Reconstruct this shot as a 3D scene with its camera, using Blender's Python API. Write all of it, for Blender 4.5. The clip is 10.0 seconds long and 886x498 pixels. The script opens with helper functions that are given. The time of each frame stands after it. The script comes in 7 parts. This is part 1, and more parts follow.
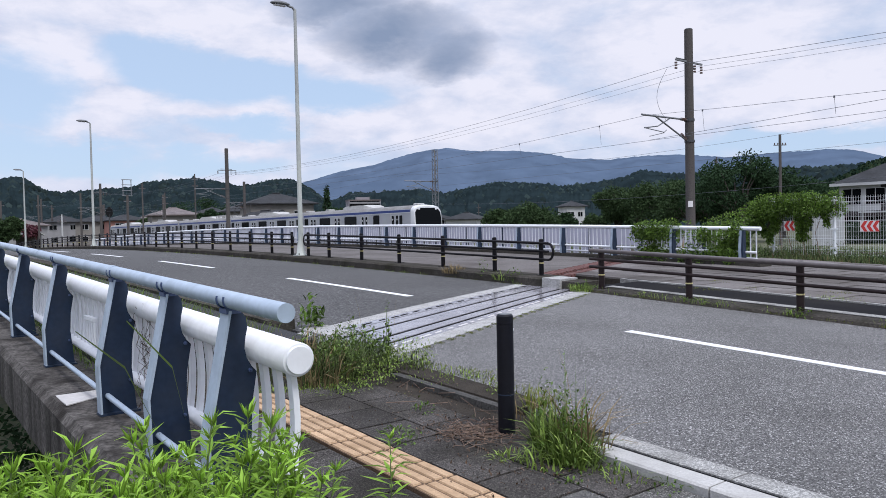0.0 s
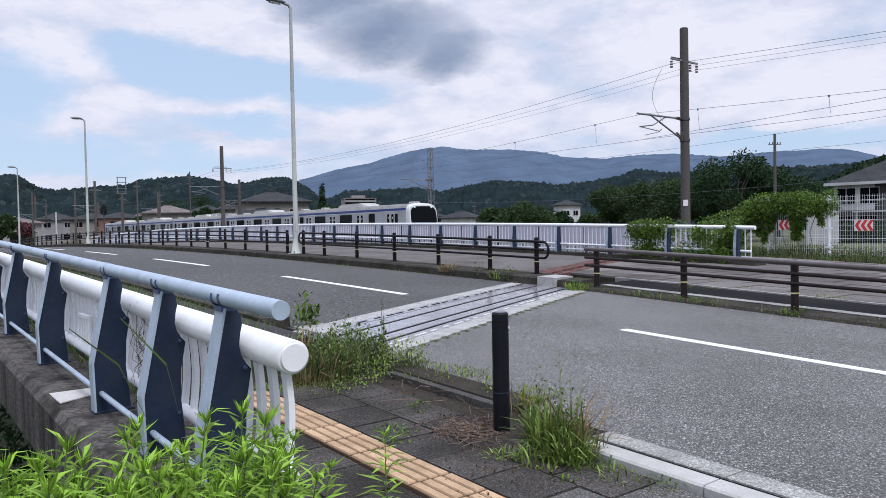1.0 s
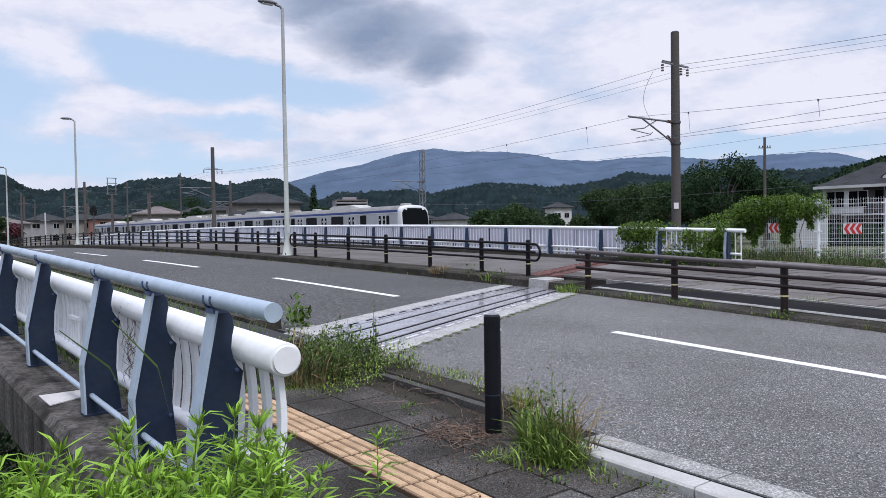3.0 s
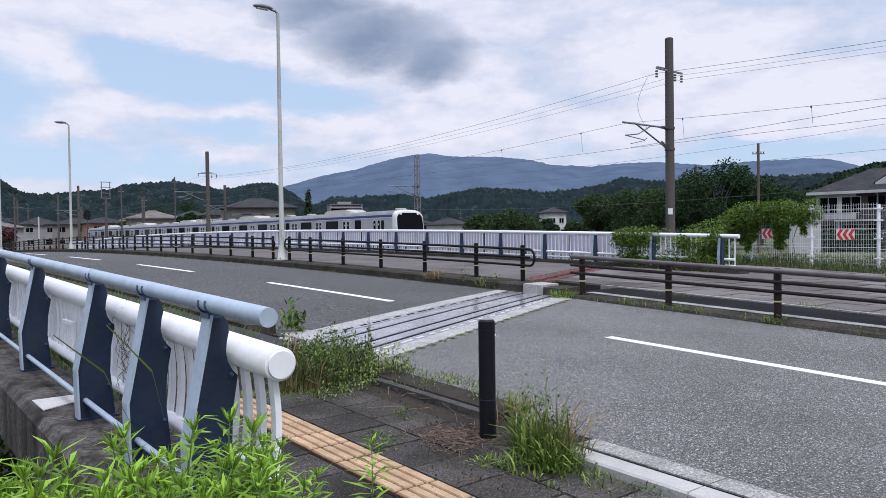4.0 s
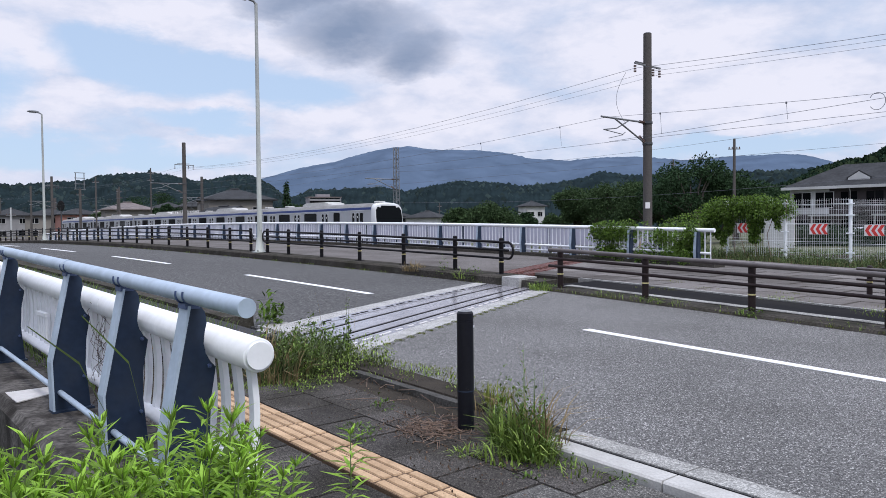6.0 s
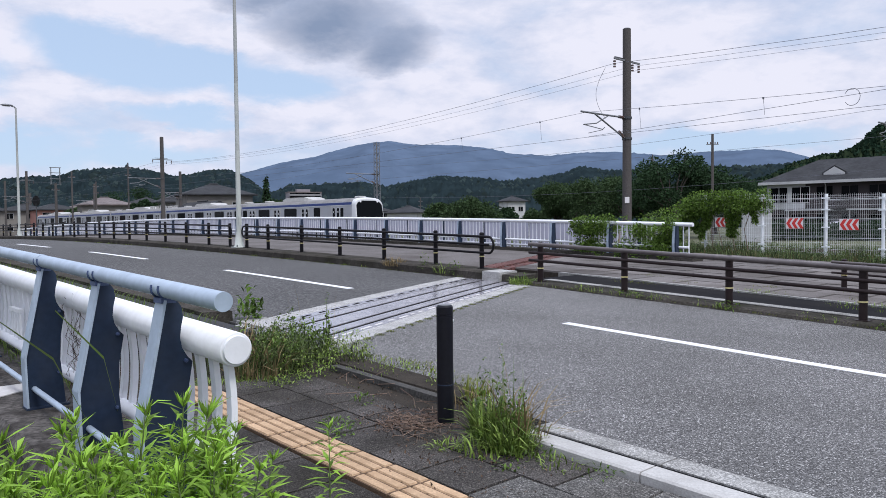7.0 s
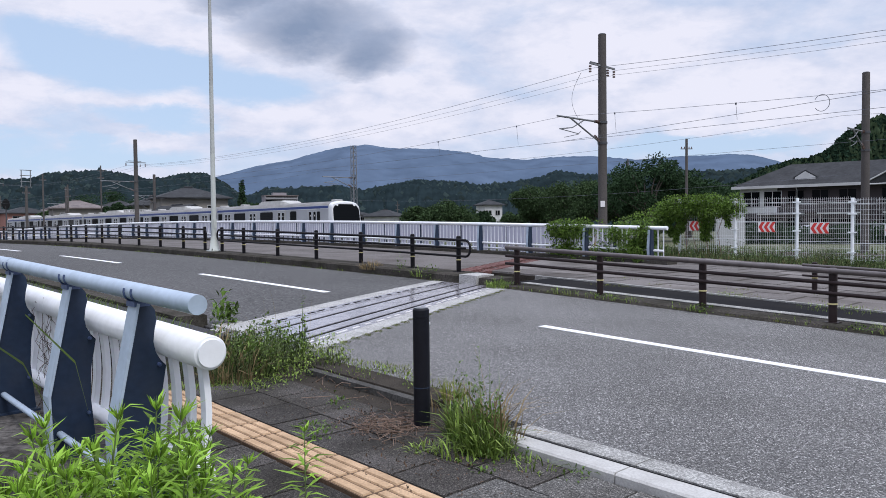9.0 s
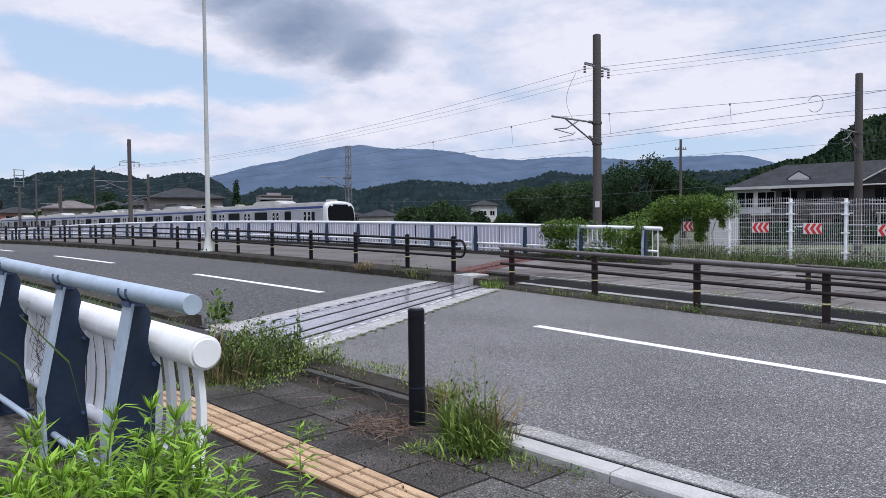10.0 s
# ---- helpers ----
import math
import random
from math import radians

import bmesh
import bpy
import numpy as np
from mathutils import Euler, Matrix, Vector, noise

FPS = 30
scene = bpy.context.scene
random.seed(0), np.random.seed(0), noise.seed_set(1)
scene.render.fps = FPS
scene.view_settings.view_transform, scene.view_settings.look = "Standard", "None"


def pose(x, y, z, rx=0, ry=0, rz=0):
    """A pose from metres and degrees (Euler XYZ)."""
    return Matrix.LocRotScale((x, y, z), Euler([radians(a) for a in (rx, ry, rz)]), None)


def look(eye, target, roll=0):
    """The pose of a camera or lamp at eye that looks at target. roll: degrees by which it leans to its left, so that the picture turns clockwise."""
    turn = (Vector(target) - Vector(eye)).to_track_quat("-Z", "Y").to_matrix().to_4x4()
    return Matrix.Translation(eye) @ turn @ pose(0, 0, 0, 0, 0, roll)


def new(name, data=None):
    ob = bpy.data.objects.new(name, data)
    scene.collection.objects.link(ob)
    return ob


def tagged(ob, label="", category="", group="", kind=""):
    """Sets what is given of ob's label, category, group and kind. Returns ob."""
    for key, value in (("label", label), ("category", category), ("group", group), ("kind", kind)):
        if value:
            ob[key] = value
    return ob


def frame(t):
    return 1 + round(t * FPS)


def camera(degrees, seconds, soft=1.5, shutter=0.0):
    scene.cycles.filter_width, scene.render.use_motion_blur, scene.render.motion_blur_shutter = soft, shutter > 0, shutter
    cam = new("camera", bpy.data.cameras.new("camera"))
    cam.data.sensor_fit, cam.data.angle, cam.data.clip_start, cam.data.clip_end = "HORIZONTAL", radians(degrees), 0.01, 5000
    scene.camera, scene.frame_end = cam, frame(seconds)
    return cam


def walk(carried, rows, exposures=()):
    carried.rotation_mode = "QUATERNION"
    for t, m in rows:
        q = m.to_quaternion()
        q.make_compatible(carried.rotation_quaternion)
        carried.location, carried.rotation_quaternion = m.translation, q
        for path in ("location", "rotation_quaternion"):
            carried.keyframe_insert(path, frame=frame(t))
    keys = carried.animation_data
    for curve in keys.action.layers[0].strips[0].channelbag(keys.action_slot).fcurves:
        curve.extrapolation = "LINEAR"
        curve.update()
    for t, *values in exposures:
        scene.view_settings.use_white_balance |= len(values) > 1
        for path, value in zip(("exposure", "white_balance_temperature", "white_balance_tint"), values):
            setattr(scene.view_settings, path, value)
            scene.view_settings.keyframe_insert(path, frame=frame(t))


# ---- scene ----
cam = camera(62.0, 10.0, soft=0.55)
EYE = 1.55
# seconds, yaw, pitch, roll, and the sway of the standing camera in metres
ROWS = [
    (0.0, 0.0, -1.5, 1.2, 0.0, 0.0, 0.0), (0.5, -0.173, -1.554, 1.136, -0.002, 0.003, -0.004),
    (1.0, -0.354, -1.623, 1.078, 0.0, 0.006, -0.005), (1.5, -0.563, -1.701, 1.052, -0.002, 0.010, -0.005),
    (2.0, -0.744, -1.714, 0.988, -0.006, 0.007, -0.007), (2.5, -0.874, -1.639, 0.937, -0.006, 0.006, -0.004),
    (4.0, -1.425, -1.112, 0.78, -0.007, -0.015, 0.001), (4.5, -1.701, -0.998, 0.619, -0.014, -0.015, -0.001),
    (5.0, -2.025, -1.058, 0.503, -0.015, -0.026, -0.004), (5.5, -2.445, -1.328, 0.496, -0.013, -0.030, -0.004),
    (7.0, -4.537, -2.065, 0.602, 0.004, -0.023, -0.017), (7.5, -5.18, -2.033, 0.624, 0.008, -0.021, -0.019),
    (8.0, -5.665, -1.941, 0.614, 0.010, -0.024, -0.021), (8.5, -6.036, -1.845, 0.594, 0.009, -0.030, -0.022),
    (9.0, -6.311, -1.796, 0.582, 0.009, -0.033, -0.022), (9.5, -6.543, -1.775, 0.534, 0.005, -0.032, -0.024),
    (10.0, -6.723, -1.776, 0.543, 0.005, -0.033, -0.024)]
walk(cam, [(t, pose(x, y, EYE + z, 90 + p, r, yaw)) for t, yaw, p, r, x, y, z in ROWS],
     exposures=[(0.0, 0.03, 6180, 10), (10.0, 0.03, 6180, 10)])

# ---- sky and sun ----
SUN_AZ, SUN_EL = 150.0, 55.0          # degrees clockwise from ahead, above the horizon


def build_world():
    w = bpy.data.worlds.new("cloudy_sky")
    scene.world = w
    w.use_nodes = True
    nt = w.node_tree
    nt.nodes.clear()
    N, L = nt.nodes.new, nt.links.new
    out, bg = N("ShaderNodeOutputWorld"), N("ShaderNodeBackground")
    sky = N("ShaderNodeTexSky")
    sky.sky_type, sky.sun_disc = "NISHITA", False
    sky.sun_elevation, sky.sun_rotation = radians(SUN_EL), radians(SUN_AZ)
    sky.air_density, sky.dust_density = 1.0, 1.0
    blue = N("ShaderNodeMixRGB")
    blue.blend_type = "MULTIPLY"
    blue.inputs[0].default_value = 1.0
    blue.inputs[2].default_value = (0.105, 0.105, 0.105, 1)
    L(sky.outputs[0], blue.inputs[1])
    co = N("ShaderNodeTexCoord")

    def math_node(op, a, b=None, clamp=False):
        m = N("ShaderNodeMath")
        m.operation, m.use_clamp = op, clamp
        for i, v in enumerate((a, b)):
            if v is None:
                continue
            if isinstance(v, (int, float)):
                m.inputs[i].default_value = v
            else:
                L(v, m.inputs[i])
        return m.outputs[0]
    def vec(op, a_, b_):
        m = N("ShaderNodeVectorMath")
        m.operation = op
        for i, v in enumerate((a_, b_)):
            if isinstance(v, (tuple, Vector)):
                m.inputs[i].default_value = v
            elif isinstance(v, float):
                m.inputs["Scale"].default_value = v
            else:
                L(v, m.inputs[i])
        return m.outputs["Value"] if op == "DOT_PRODUCT" else m.outputs[0]

    def noise_node(scale, detail, rough, offset, distortion=0.0, colour=False):
        mp = N("ShaderNodeMapping")
        mp.inputs["Location"].default_value = offset
        mp.inputs["Scale"].default_value = (1, 1, 2.3)
        L(co.outputs["Generated"], mp.inputs[0])
        n_ = N("ShaderNodeTexNoise")
        n_.inputs["Scale"].default_value, n_.inputs["Detail"].default_value = scale, detail
        n_.inputs["Roughness"].default_value, n_.inputs["Distortion"].default_value = rough, distortion
        L(mp.outputs[0], n_.inputs["Vector"])
        return n_.outputs["Color" if colour else "Fac"]
    # bearings are bent by coarse and fine noise, so that the banks get ragged edges
    bend = vec("SCALE", vec("SUBTRACT", noise_node(6.0, 8, 0.62, (1.1, 0.4, 2.2), 0.0, True), (0.5, 0.5, 0.5)), 0.085)
    way = vec("ADD", co.outputs["Generated"], bend)
    puff = noise_node(7.0, 10, 0.58, (3.1, 1.7, 0.4), 0.25)
    fine = noise_node(17.0, 9, 0.6, (0.3, 5.2, 2.0), 0.15)
    broad = noise_node(2.4, 6, 0.55, (8.3, 0.2, 4.0), 0.3)

    def patch(az, el, wide, high):
        """1 in the middle of a bank or gap at that bearing, falling to 0 at its rim."""
        c = Vector((math.sin(radians(az)) * math.cos(radians(el)), math.cos(radians(az)) * math.cos(radians(el)), math.sin(radians(el))))
        side = Vector((math.cos(radians(az)), -math.sin(radians(az)), 0))
        tall = side.cross(c)

        def along(v, size):
            return math_node("SUBTRACT", vec("DOT_PRODUCT", way, v / size), v.dot(c) / size)
        a_, b_ = along(side, radians(wide)), along(tall, radians(high))
        r2 = math_node("ADD", math_node("MULTIPLY", a_, a_), math_node("MULTIPLY", b_, b_))
        front = math_node("GREATER_THAN", vec("DOT_PRODUCT", way, c), 0.0)
        return math_node("MULTIPLY", math_node("SUBTRACT", 1.0, r2, clamp=True), front)

    def union(items):
        got = None
        for g in items:
            v = patch(*g)
            got = v if got is None else math_node("MAXIMUM", got, v)
        return got
    gap = union([(-20.4, 12.4, 5.5, 2.4), (-15.3, 11.0, 7, 2.5), (-8.6, 10.1, 6, 1.9), (-28.7, 9.7, 4, 3.4), (-27.5, 5.8, 8, 2.0), (-14.6, 7.7, 5, 0.9), (-21.0, 5.2, 10, 1.4), (26.0, 5.6, 9, 1.2)])
    bank = union([(-26.2, 12.3, 5, 2.3), (-23.9, 8.7, 5, 1.8), (-15.3, 8.8, 9, 1.6), (-7.0, 8.4, 6, 1.8), (-18.7, 15.3, 8, 2.0), (-12.3, 13.7, 4, 1.5), (3, 8.6, 9, 3.2), (18, 13, 10, 3.6), (14, 8, 8, 2.0), (27, 9, 9, 3)])
    dark = union([(-7.6, 16.6, 6, 1.6), (-3.3, 14.8, 6.5, 2.5), (0.3, 13.3, 4, 2.2)])
    amount = math_node("ADD", math_node("MULTIPLY", math_node("SUBTRACT", puff, 0.5), 1.5), math_node("MULTIPLY", math_node("SUBTRACT", broad, 0.5), 0.8))
    amount = math_node("ADD", amount, 0.66)
    amount = math_node("SUBTRACT", amount, math_node("MULTIPLY", gap, 0.90))
    amount = math_node("ADD", amount, math_node("MULTIPLY", bank, 0.45))
    amount = math_node("ADD", amount, math_node("MULTIPLY", dark, 0.6))
    cover = N("ShaderNodeMapRange")
    cover.interpolation_type = "SMOOTHSTEP"
    L(amount, cover.inputs[0])
    cover.inputs[1].default_value, cover.inputs[2].default_value = -0.05, 0.88
    tone = math_node("ADD", math_node("MULTIPLY", fine, 0.65), math_node("MULTIPLY", puff, 0.50))
    tone = math_node("ADD", tone, math_node("MULTIPLY", bank, 0.16))
    ramp = N("ShaderNodeValToRGB")
    ramp.color_ramp.elements[0].position, ramp.color_ramp.elements[0].color = 0.42, (0.56, 0.61, 0.76, 1)
    ramp.color_ramp.elements[1].position, ramp.color_ramp.elements[1].color = 0.74, (0.84, 0.82, 0.90, 1)
    L(tone, ramp.inputs[0])
    shade = N("ShaderNodeMixRGB")
    L(math_node("MULTIPLY", math_node("MULTIPLY", dark, 1.0, clamp=True), math_node("ADD", puff, 0.38), clamp=True), shade.inputs[0])
    L(ramp.outputs[0], shade.inputs[1])
    shade.inputs[2].default_value = (0.26, 0.32, 0.45, 1)
    tint = N("ShaderNodeMixRGB")          # thin haze pales the blue
    tint.inputs[0].default_value = 0.72
    L(blue.outputs[0], tint.inputs[1])
    tint.inputs[2].default_value = (0.59, 0.72, 0.93, 1)
    mix = N("ShaderNodeMixRGB")
    L(cover.outputs[0], mix.inputs[0])
    L(tint.outputs[0], mix.inputs[1])
    L(shade.outputs[0], mix.inputs[2])
    L(mix.outputs[0], bg.inputs[0])
    # an overcast sky is brightest overhead
    height = N("ShaderNodeSeparateXYZ")
    L(co.outputs["Generated"], height.inputs[0])
    zenith = N("ShaderNodeMapRange")
    zenith.interpolation_type = "SMOOTHSTEP"
    L(height.outputs[2], zenith.inputs[0])
    for i, v in enumerate((0.36, 0.95, 1.0, 2.3)):
        zenith.inputs[i + 1].default_value = v
    L(zenith.outputs[0], bg.inputs[1])
    L(bg.outputs[0], out.inputs[0])


build_world()
sun = new("sun", bpy.data.lights.new("sun", "SUN"))
sun.data.energy, sun.data.angle, sun.data.color = 2.1, radians(22), (1.0, 0.96, 0.9)
sun.matrix_world = look((0, 0, 0), (-math.sin(radians(SUN_AZ)) * math.cos(radians(SUN_EL)), -math.cos(radians(SUN_AZ)) * math.cos(radians(SUN_EL)), -math.sin(radians(SUN_EL))))


# ---- materials ----
def material(name, colour, rough=0.7, metal=0.0, grain=0.0, scale=40.0, stain=0.0, stain_scale=1.5, stain_colour=None,
             bump=0.0, bump_scale=None, piece=0.0, island=0.0, streak=False, spec=0.5, through_light=0.0):
    m = bpy.data.materials.new(name)
    m.use_nodes = True
    nt = m.node_tree
    N, L = nt.nodes.new, nt.links.new
    b = nt.nodes["Principled BSDF"]
    b.inputs["Roughness"].default_value, b.inputs["Metallic"].default_value = rough, metal
    b.inputs["Specular IOR Level"].default_value = spec
    co = N("ShaderNodeNewGeometry").outputs["Position"]
    col = N("ShaderNodeRGB")
    col.outputs[0].default_value = (*colour, 1)
    cur = col.outputs[0]

    def tex(s, detail=4.0, squash=None):
        t = N("ShaderNodeTexNoise")
        t.inputs["Scale"].default_value, t.inputs["Detail"].default_value = s, detail
        if squash:
            mp = N("ShaderNodeMapping")
            mp.inputs["Scale"].default_value = squash
            L(co, mp.inputs[0])
            L(mp.outputs[0], t.inputs["Vector"])
        else:
            L(co, t.inputs["Vector"])
        return t.outputs["Fac"]

    def remap(v, a, b_, c, d):
        r = N("ShaderNodeMapRange")
        L(v, r.inputs[0])
        for i, q in enumerate((a, b_, c, d)):
            r.inputs[i + 1].default_value = q
        return r.outputs[0]

    def times(colour_in, value):
        x = N("ShaderNodeVectorMath")
        x.operation = "SCALE"
        L(colour_in, x.inputs[0])
        L(value, x.inputs["Scale"])
        return x.outputs[0]
    if grain:
        cur = times(cur, remap(tex(scale), 0.3, 0.7, 1 - grain, 1 + grain))
    if stain:
        f = remap(tex(stain_scale, 6, (1, 1, 0.15) if streak else None), 0.42, 0.68, 0.0, stain)
        x = N("ShaderNodeMixRGB")
        L(f, x.inputs[0])
        L(cur, x.inputs[1])
        x.inputs[2].default_value = (*(stain_colour or [v * 0.45 for v in colour]), 1)
        cur = x.outputs[0]
        L(remap(f, 0, 1, rough, min(1, rough + 0.25)), b.inputs["Roughness"])
    if piece:
        cur = times(cur, remap(N("ShaderNodeObjectInfo").outputs["Random"], 0, 1, 1 - piece, 1 + piece))
    if island:
        cur = times(cur, remap(N("ShaderNodeNewGeometry").outputs["Random Per Island"], 0, 1, 1 - island, 1 + island))
    L(cur, b.inputs["Base Color"])
    if bump:
        bp = N("ShaderNodeBump")
        bp.inputs["Strength"].default_value, bp.inputs["Distance"].default_value = bump, 0.01
        L(tex(bump_scale or scale), bp.inputs["Height"])
        L(bp.outputs[0], b.inputs["Normal"])
    if through_light:
        tr, add = N("ShaderNodeBsdfTranslucent"), N("ShaderNodeMixShader")
        add.inputs[0].default_value = through_light
        L(cur, tr.inputs[0])
        L(b.outputs[0], add.inputs[1])
        L(tr.outputs[0], add.inputs[2])
        L(add.outputs[0], nt.nodes["Material Output"].inputs[0])
    return m


def speckle(m, size, steps):
    """Stone chips of uneven brightness over a material."""
    nt = m.node_tree
    N, L = nt.nodes.new, nt.links.new
    b = nt.nodes["Principled BSDF"]
    old = b.inputs["Base Color"].links[0].from_socket
    vor = N("ShaderNodeTexVoronoi")
    vor.inputs["Scale"].default_value = size
    L(N("ShaderNodeNewGeometry").outputs["Position"], vor.inputs["Vector"])
    sep = N("ShaderNodeSeparateColor")
    L(vor.outputs["Color"], sep.inputs[0])
    ramp = N("ShaderNodeValToRGB")
    e = ramp.color_ramp.elements
    (e[0].position, c0), (e[1].position, c1) = steps[:2]
    e[0].color, e[1].color = (c0, c0, c0, 1), (c1, c1, c1, 1)
    for p, c in steps[2:]:
        x = e.new(p)
        x.color = (c, c, c * 0.98, 1)
    L(sep.outputs[0], ramp.inputs[0])
    mul = N("ShaderNodeMixRGB")
    mul.blend_type = "MULTIPLY"
    mul.inputs[0].default_value = 1.0
    L(old, mul.inputs[1])
    L(ramp.outputs[0], mul.inputs[2])
    L(mul.outputs[0], b.inputs["Base Color"])
    return m


ASPHALT = speckle(material("asphalt", (0.172, 0.168, 0.168), rough=0.9, stain=0.6, stain_scale=0.55, stain_colour=(0.118, 0.115, 0.113), bump=1.0, bump_scale=170, spec=0.12),
                  128, [(0.0, 0.28), (0.45, 0.80), (0.8, 1.12), (0.94, 2.2), (1.0, 3.8)])
OLD_ASPHALT = material("old_asphalt", (0.042, 0.042, 0.046), rough=0.92, grain=0.35, scale=120, stain=0.4, stain_scale=1.2, stain_colour=(0.06, 0.06, 0.055), bump=0.8, bump_scale=150, spec=0.25)
DARK_STRIP = material("dark_drain_asphalt", (0.022, 0.022, 0.024), rough=0.95, grain=0.3, scale=90, stain=0.4, stain_scale=1.0, stain_colour=(0.038, 0.036, 0.034), bump=0.6, spec=0.0)
OLD_KERB = material("old_kerb_stone", (0.075, 0.072, 0.068), rough=0.95, grain=0.4, scale=50, stain=0.6, stain_scale=5, stain_colour=(0.03, 0.03, 0.026), bump=0.8, spec=0.08)
ROAD_WHITE = material("road_marking_white", (0.78, 0.78, 0.78), rough=0.75, grain=0.12, scale=60, stain=0.35, stain_scale=9, stain_colour=(0.45, 0.45, 0.46))
CONCRETE = speckle(material("weathered_concrete", (0.31, 0.305, 0.295), rough=0.92, grain=0.22, scale=55, stain=0.7, stain_scale=2.2, stain_colour=(0.11, 0.107, 0.10), bump=0.6, bump_scale=60, spec=0.12), 120, [(0.0, 0.6), (0.6, 1.0), (1.0, 1.6)])
PALE_CONCRETE = speckle(material("pale_concrete", (0.37, 0.362, 0.355), rough=0.92, grain=0.15, scale=90, stain=0.65, stain_scale=3, stain_colour=(0.23, 0.225, 0.215), bump=0.6, bump_scale=90, spec=0.12), 140, [(0.0, 0.6), (0.6, 1.0), (1.0, 1.5)])
MOSS_CONCRETE = material("mossy_dark_concrete", (0.062, 0.056, 0.050), rough=0.97, grain=0.45, scale=30, stain=0.75, stain_scale=2.2, stain_colour=(0.026, 0.026, 0.018), bump=0.9, bump_scale=40, spec=0.03)
PLINTH_CONCRETE = material("grimy_plinth_concrete", (0.092, 0.084, 0.078), rough=0.95, grain=0.6, scale=26, stain=1.0, stain_scale=4.2, stain_colour=(0.020, 0.017, 0.015), bump=0.7, bump_scale=45, streak=True, spec=0.2)
PAVER = speckle(material("dark_paver", (0.076, 0.069, 0.065), rough=0.97, stain=0.8, stain_scale=1.6, stain_colour=(0.026, 0.023, 0.018), bump=1.0, bump_scale=120, piece=0.2, spec=0.2),
                170, [(0.0, 0.25), (0.5, 0.8), (0.85, 1.3), (0.96, 2.0), (1.0, 2.8)])
WORN_PAVER = speckle(material("worn_pale_paver", (0.135, 0.130, 0.125), rough=0.97, stain=0.7, stain_scale=2.4, stain_colour=(0.060, 0.055, 0.050), bump=1.0, bump_scale=120, piece=0.2, spec=0.15), 150, [(0.0, 0.3), (0.5, 0.8), (0.85, 1.3), (0.96, 2.0), (1.0, 2.8)])
KERB_WHITE = material("bleached_kerb_concrete", (0.43, 0.42, 0.405), rough=0.9, grain=0.14, scale=70, stain=0.55, stain_scale=4, stain_colour=(0.30, 0.29, 0.275), bump=0.4, bump_scale=90, spec=0.12)
PALE_PAVER = material("worn_plaza_paver", (0.158, 0.145, 0.140), rough=0.95, grain=0.35, scale=70, stain=0.7, stain_scale=0.8, stain_colour=(0.078, 0.068, 0.062), bump=0.6, bump_scale=70, piece=0.22, spec=0.08)
SOIL = material("dark_soil", (0.040, 0.035, 0.030), rough=0.97, grain=0.7, scale=110, stain=0.6, stain_scale=7, stain_colour=(0.062, 0.053, 0.043), bump=1.0, bump_scale=60, spec=0.05)
TACTILE = material("faded_tactile_tile", (0.46, 0.315, 0.195), rough=0.88, grain=0.22, scale=80, stain=0.65, stain_scale=5, stain_colour=(0.27, 0.175, 0.10), bump=0.5, bump_scale=120, piece=0.12, spec=0.25)
RED_BRICK = material("red_paving_brick", (0.125, 0.048, 0.04), rough=0.8, grain=0.25, scale=60, stain=0.4, stain_scale=5, piece=0.2, bump=0.4)
STEEL_PLATE = material("wet_steel_plate", (0.31, 0.30, 0.325), rough=0.13, metal=0.2, grain=0.2, scale=12, stain=0.7, stain_scale=1.6, stain_colour=(0.20, 0.19, 0.20), bump=0.2, bump_scale=25)
DARK_GAP = material("black_rubber_and_slot_fill", (0.008, 0.008, 0.009), rough=0.9, grain=0.2, spec=0.03)
WHITE_PAINT = material("white_railing_paint", (0.77, 0.775, 0.80), rough=0.38, grain=0.04, scale=20, stain=0.25, stain_scale=7, stain_colour=(0.62, 0.62, 0.61), bump=0.05, bump_scale=80)
BLUE_PAINT = material("blue_grey_railing_paint", (0.36, 0.43, 0.52), rough=0.42, grain=0.06, scale=25, stain=0.4, stain_scale=6, stain_colour=(0.23, 0.27, 0.32), bump=0.06, bump_scale=80, spec=0.4)
NAVY_PAINT = material("navy_post_paint", (0.017, 0.029, 0.056), rough=0.5, grain=0.12, scale=25, stain=0.3, stain_scale=6, stain_colour=(0.035, 0.04, 0.05), bump=0.06, spec=0.25)
BOLT_BLUE = material("blue_clamp_paint", (0.05, 0.075, 0.16), rough=0.5, grain=0.15, scale=60)
BLACK_PAINT = material("dark_brown_fence_paint", (0.007, 0.006, 0.008), rough=0.5, grain=0.15, scale=30, stain=0.3, stain_scale=8, stain_colour=(0.02, 0.018, 0.018), spec=0.16)
# paler copy of the brown paint; the top rail's sky highlight is in its colour
TOP_SHEEN_PAINT = material("sheen_toned_fence_paint", (0.060, 0.046, 0.044), rough=0.30, grain=0.2, scale=25, stain=0.4, stain_scale=5, stain_colour=(0.12, 0.105, 0.10), spec=0.6)
BROWN_PAINT = material("brown_fence_paint", (0.017, 0.009, 0.009), rough=0.5, grain=0.15, scale=30, stain=0.35, stain_scale=6, stain_colour=(0.04, 0.028, 0.026), spec=0.25)
YELLOW_BAND = material("yellow_reflective_band", (0.66, 0.57, 0.27), rough=0.4, grain=0.1)
BOLLARD_PAINT = material("charcoal_bollard_paint", (0.0055, 0.006, 0.010), rough=0.45, grain=0.2, scale=30, stain=0.35, stain_scale=9, stain_colour=(0.013, 0.013, 0.015), streak=True, spec=0.18)
REFLECTOR = material("pale_reflector", (0.7, 0.7, 0.72), rough=0.3, grain=0.05)
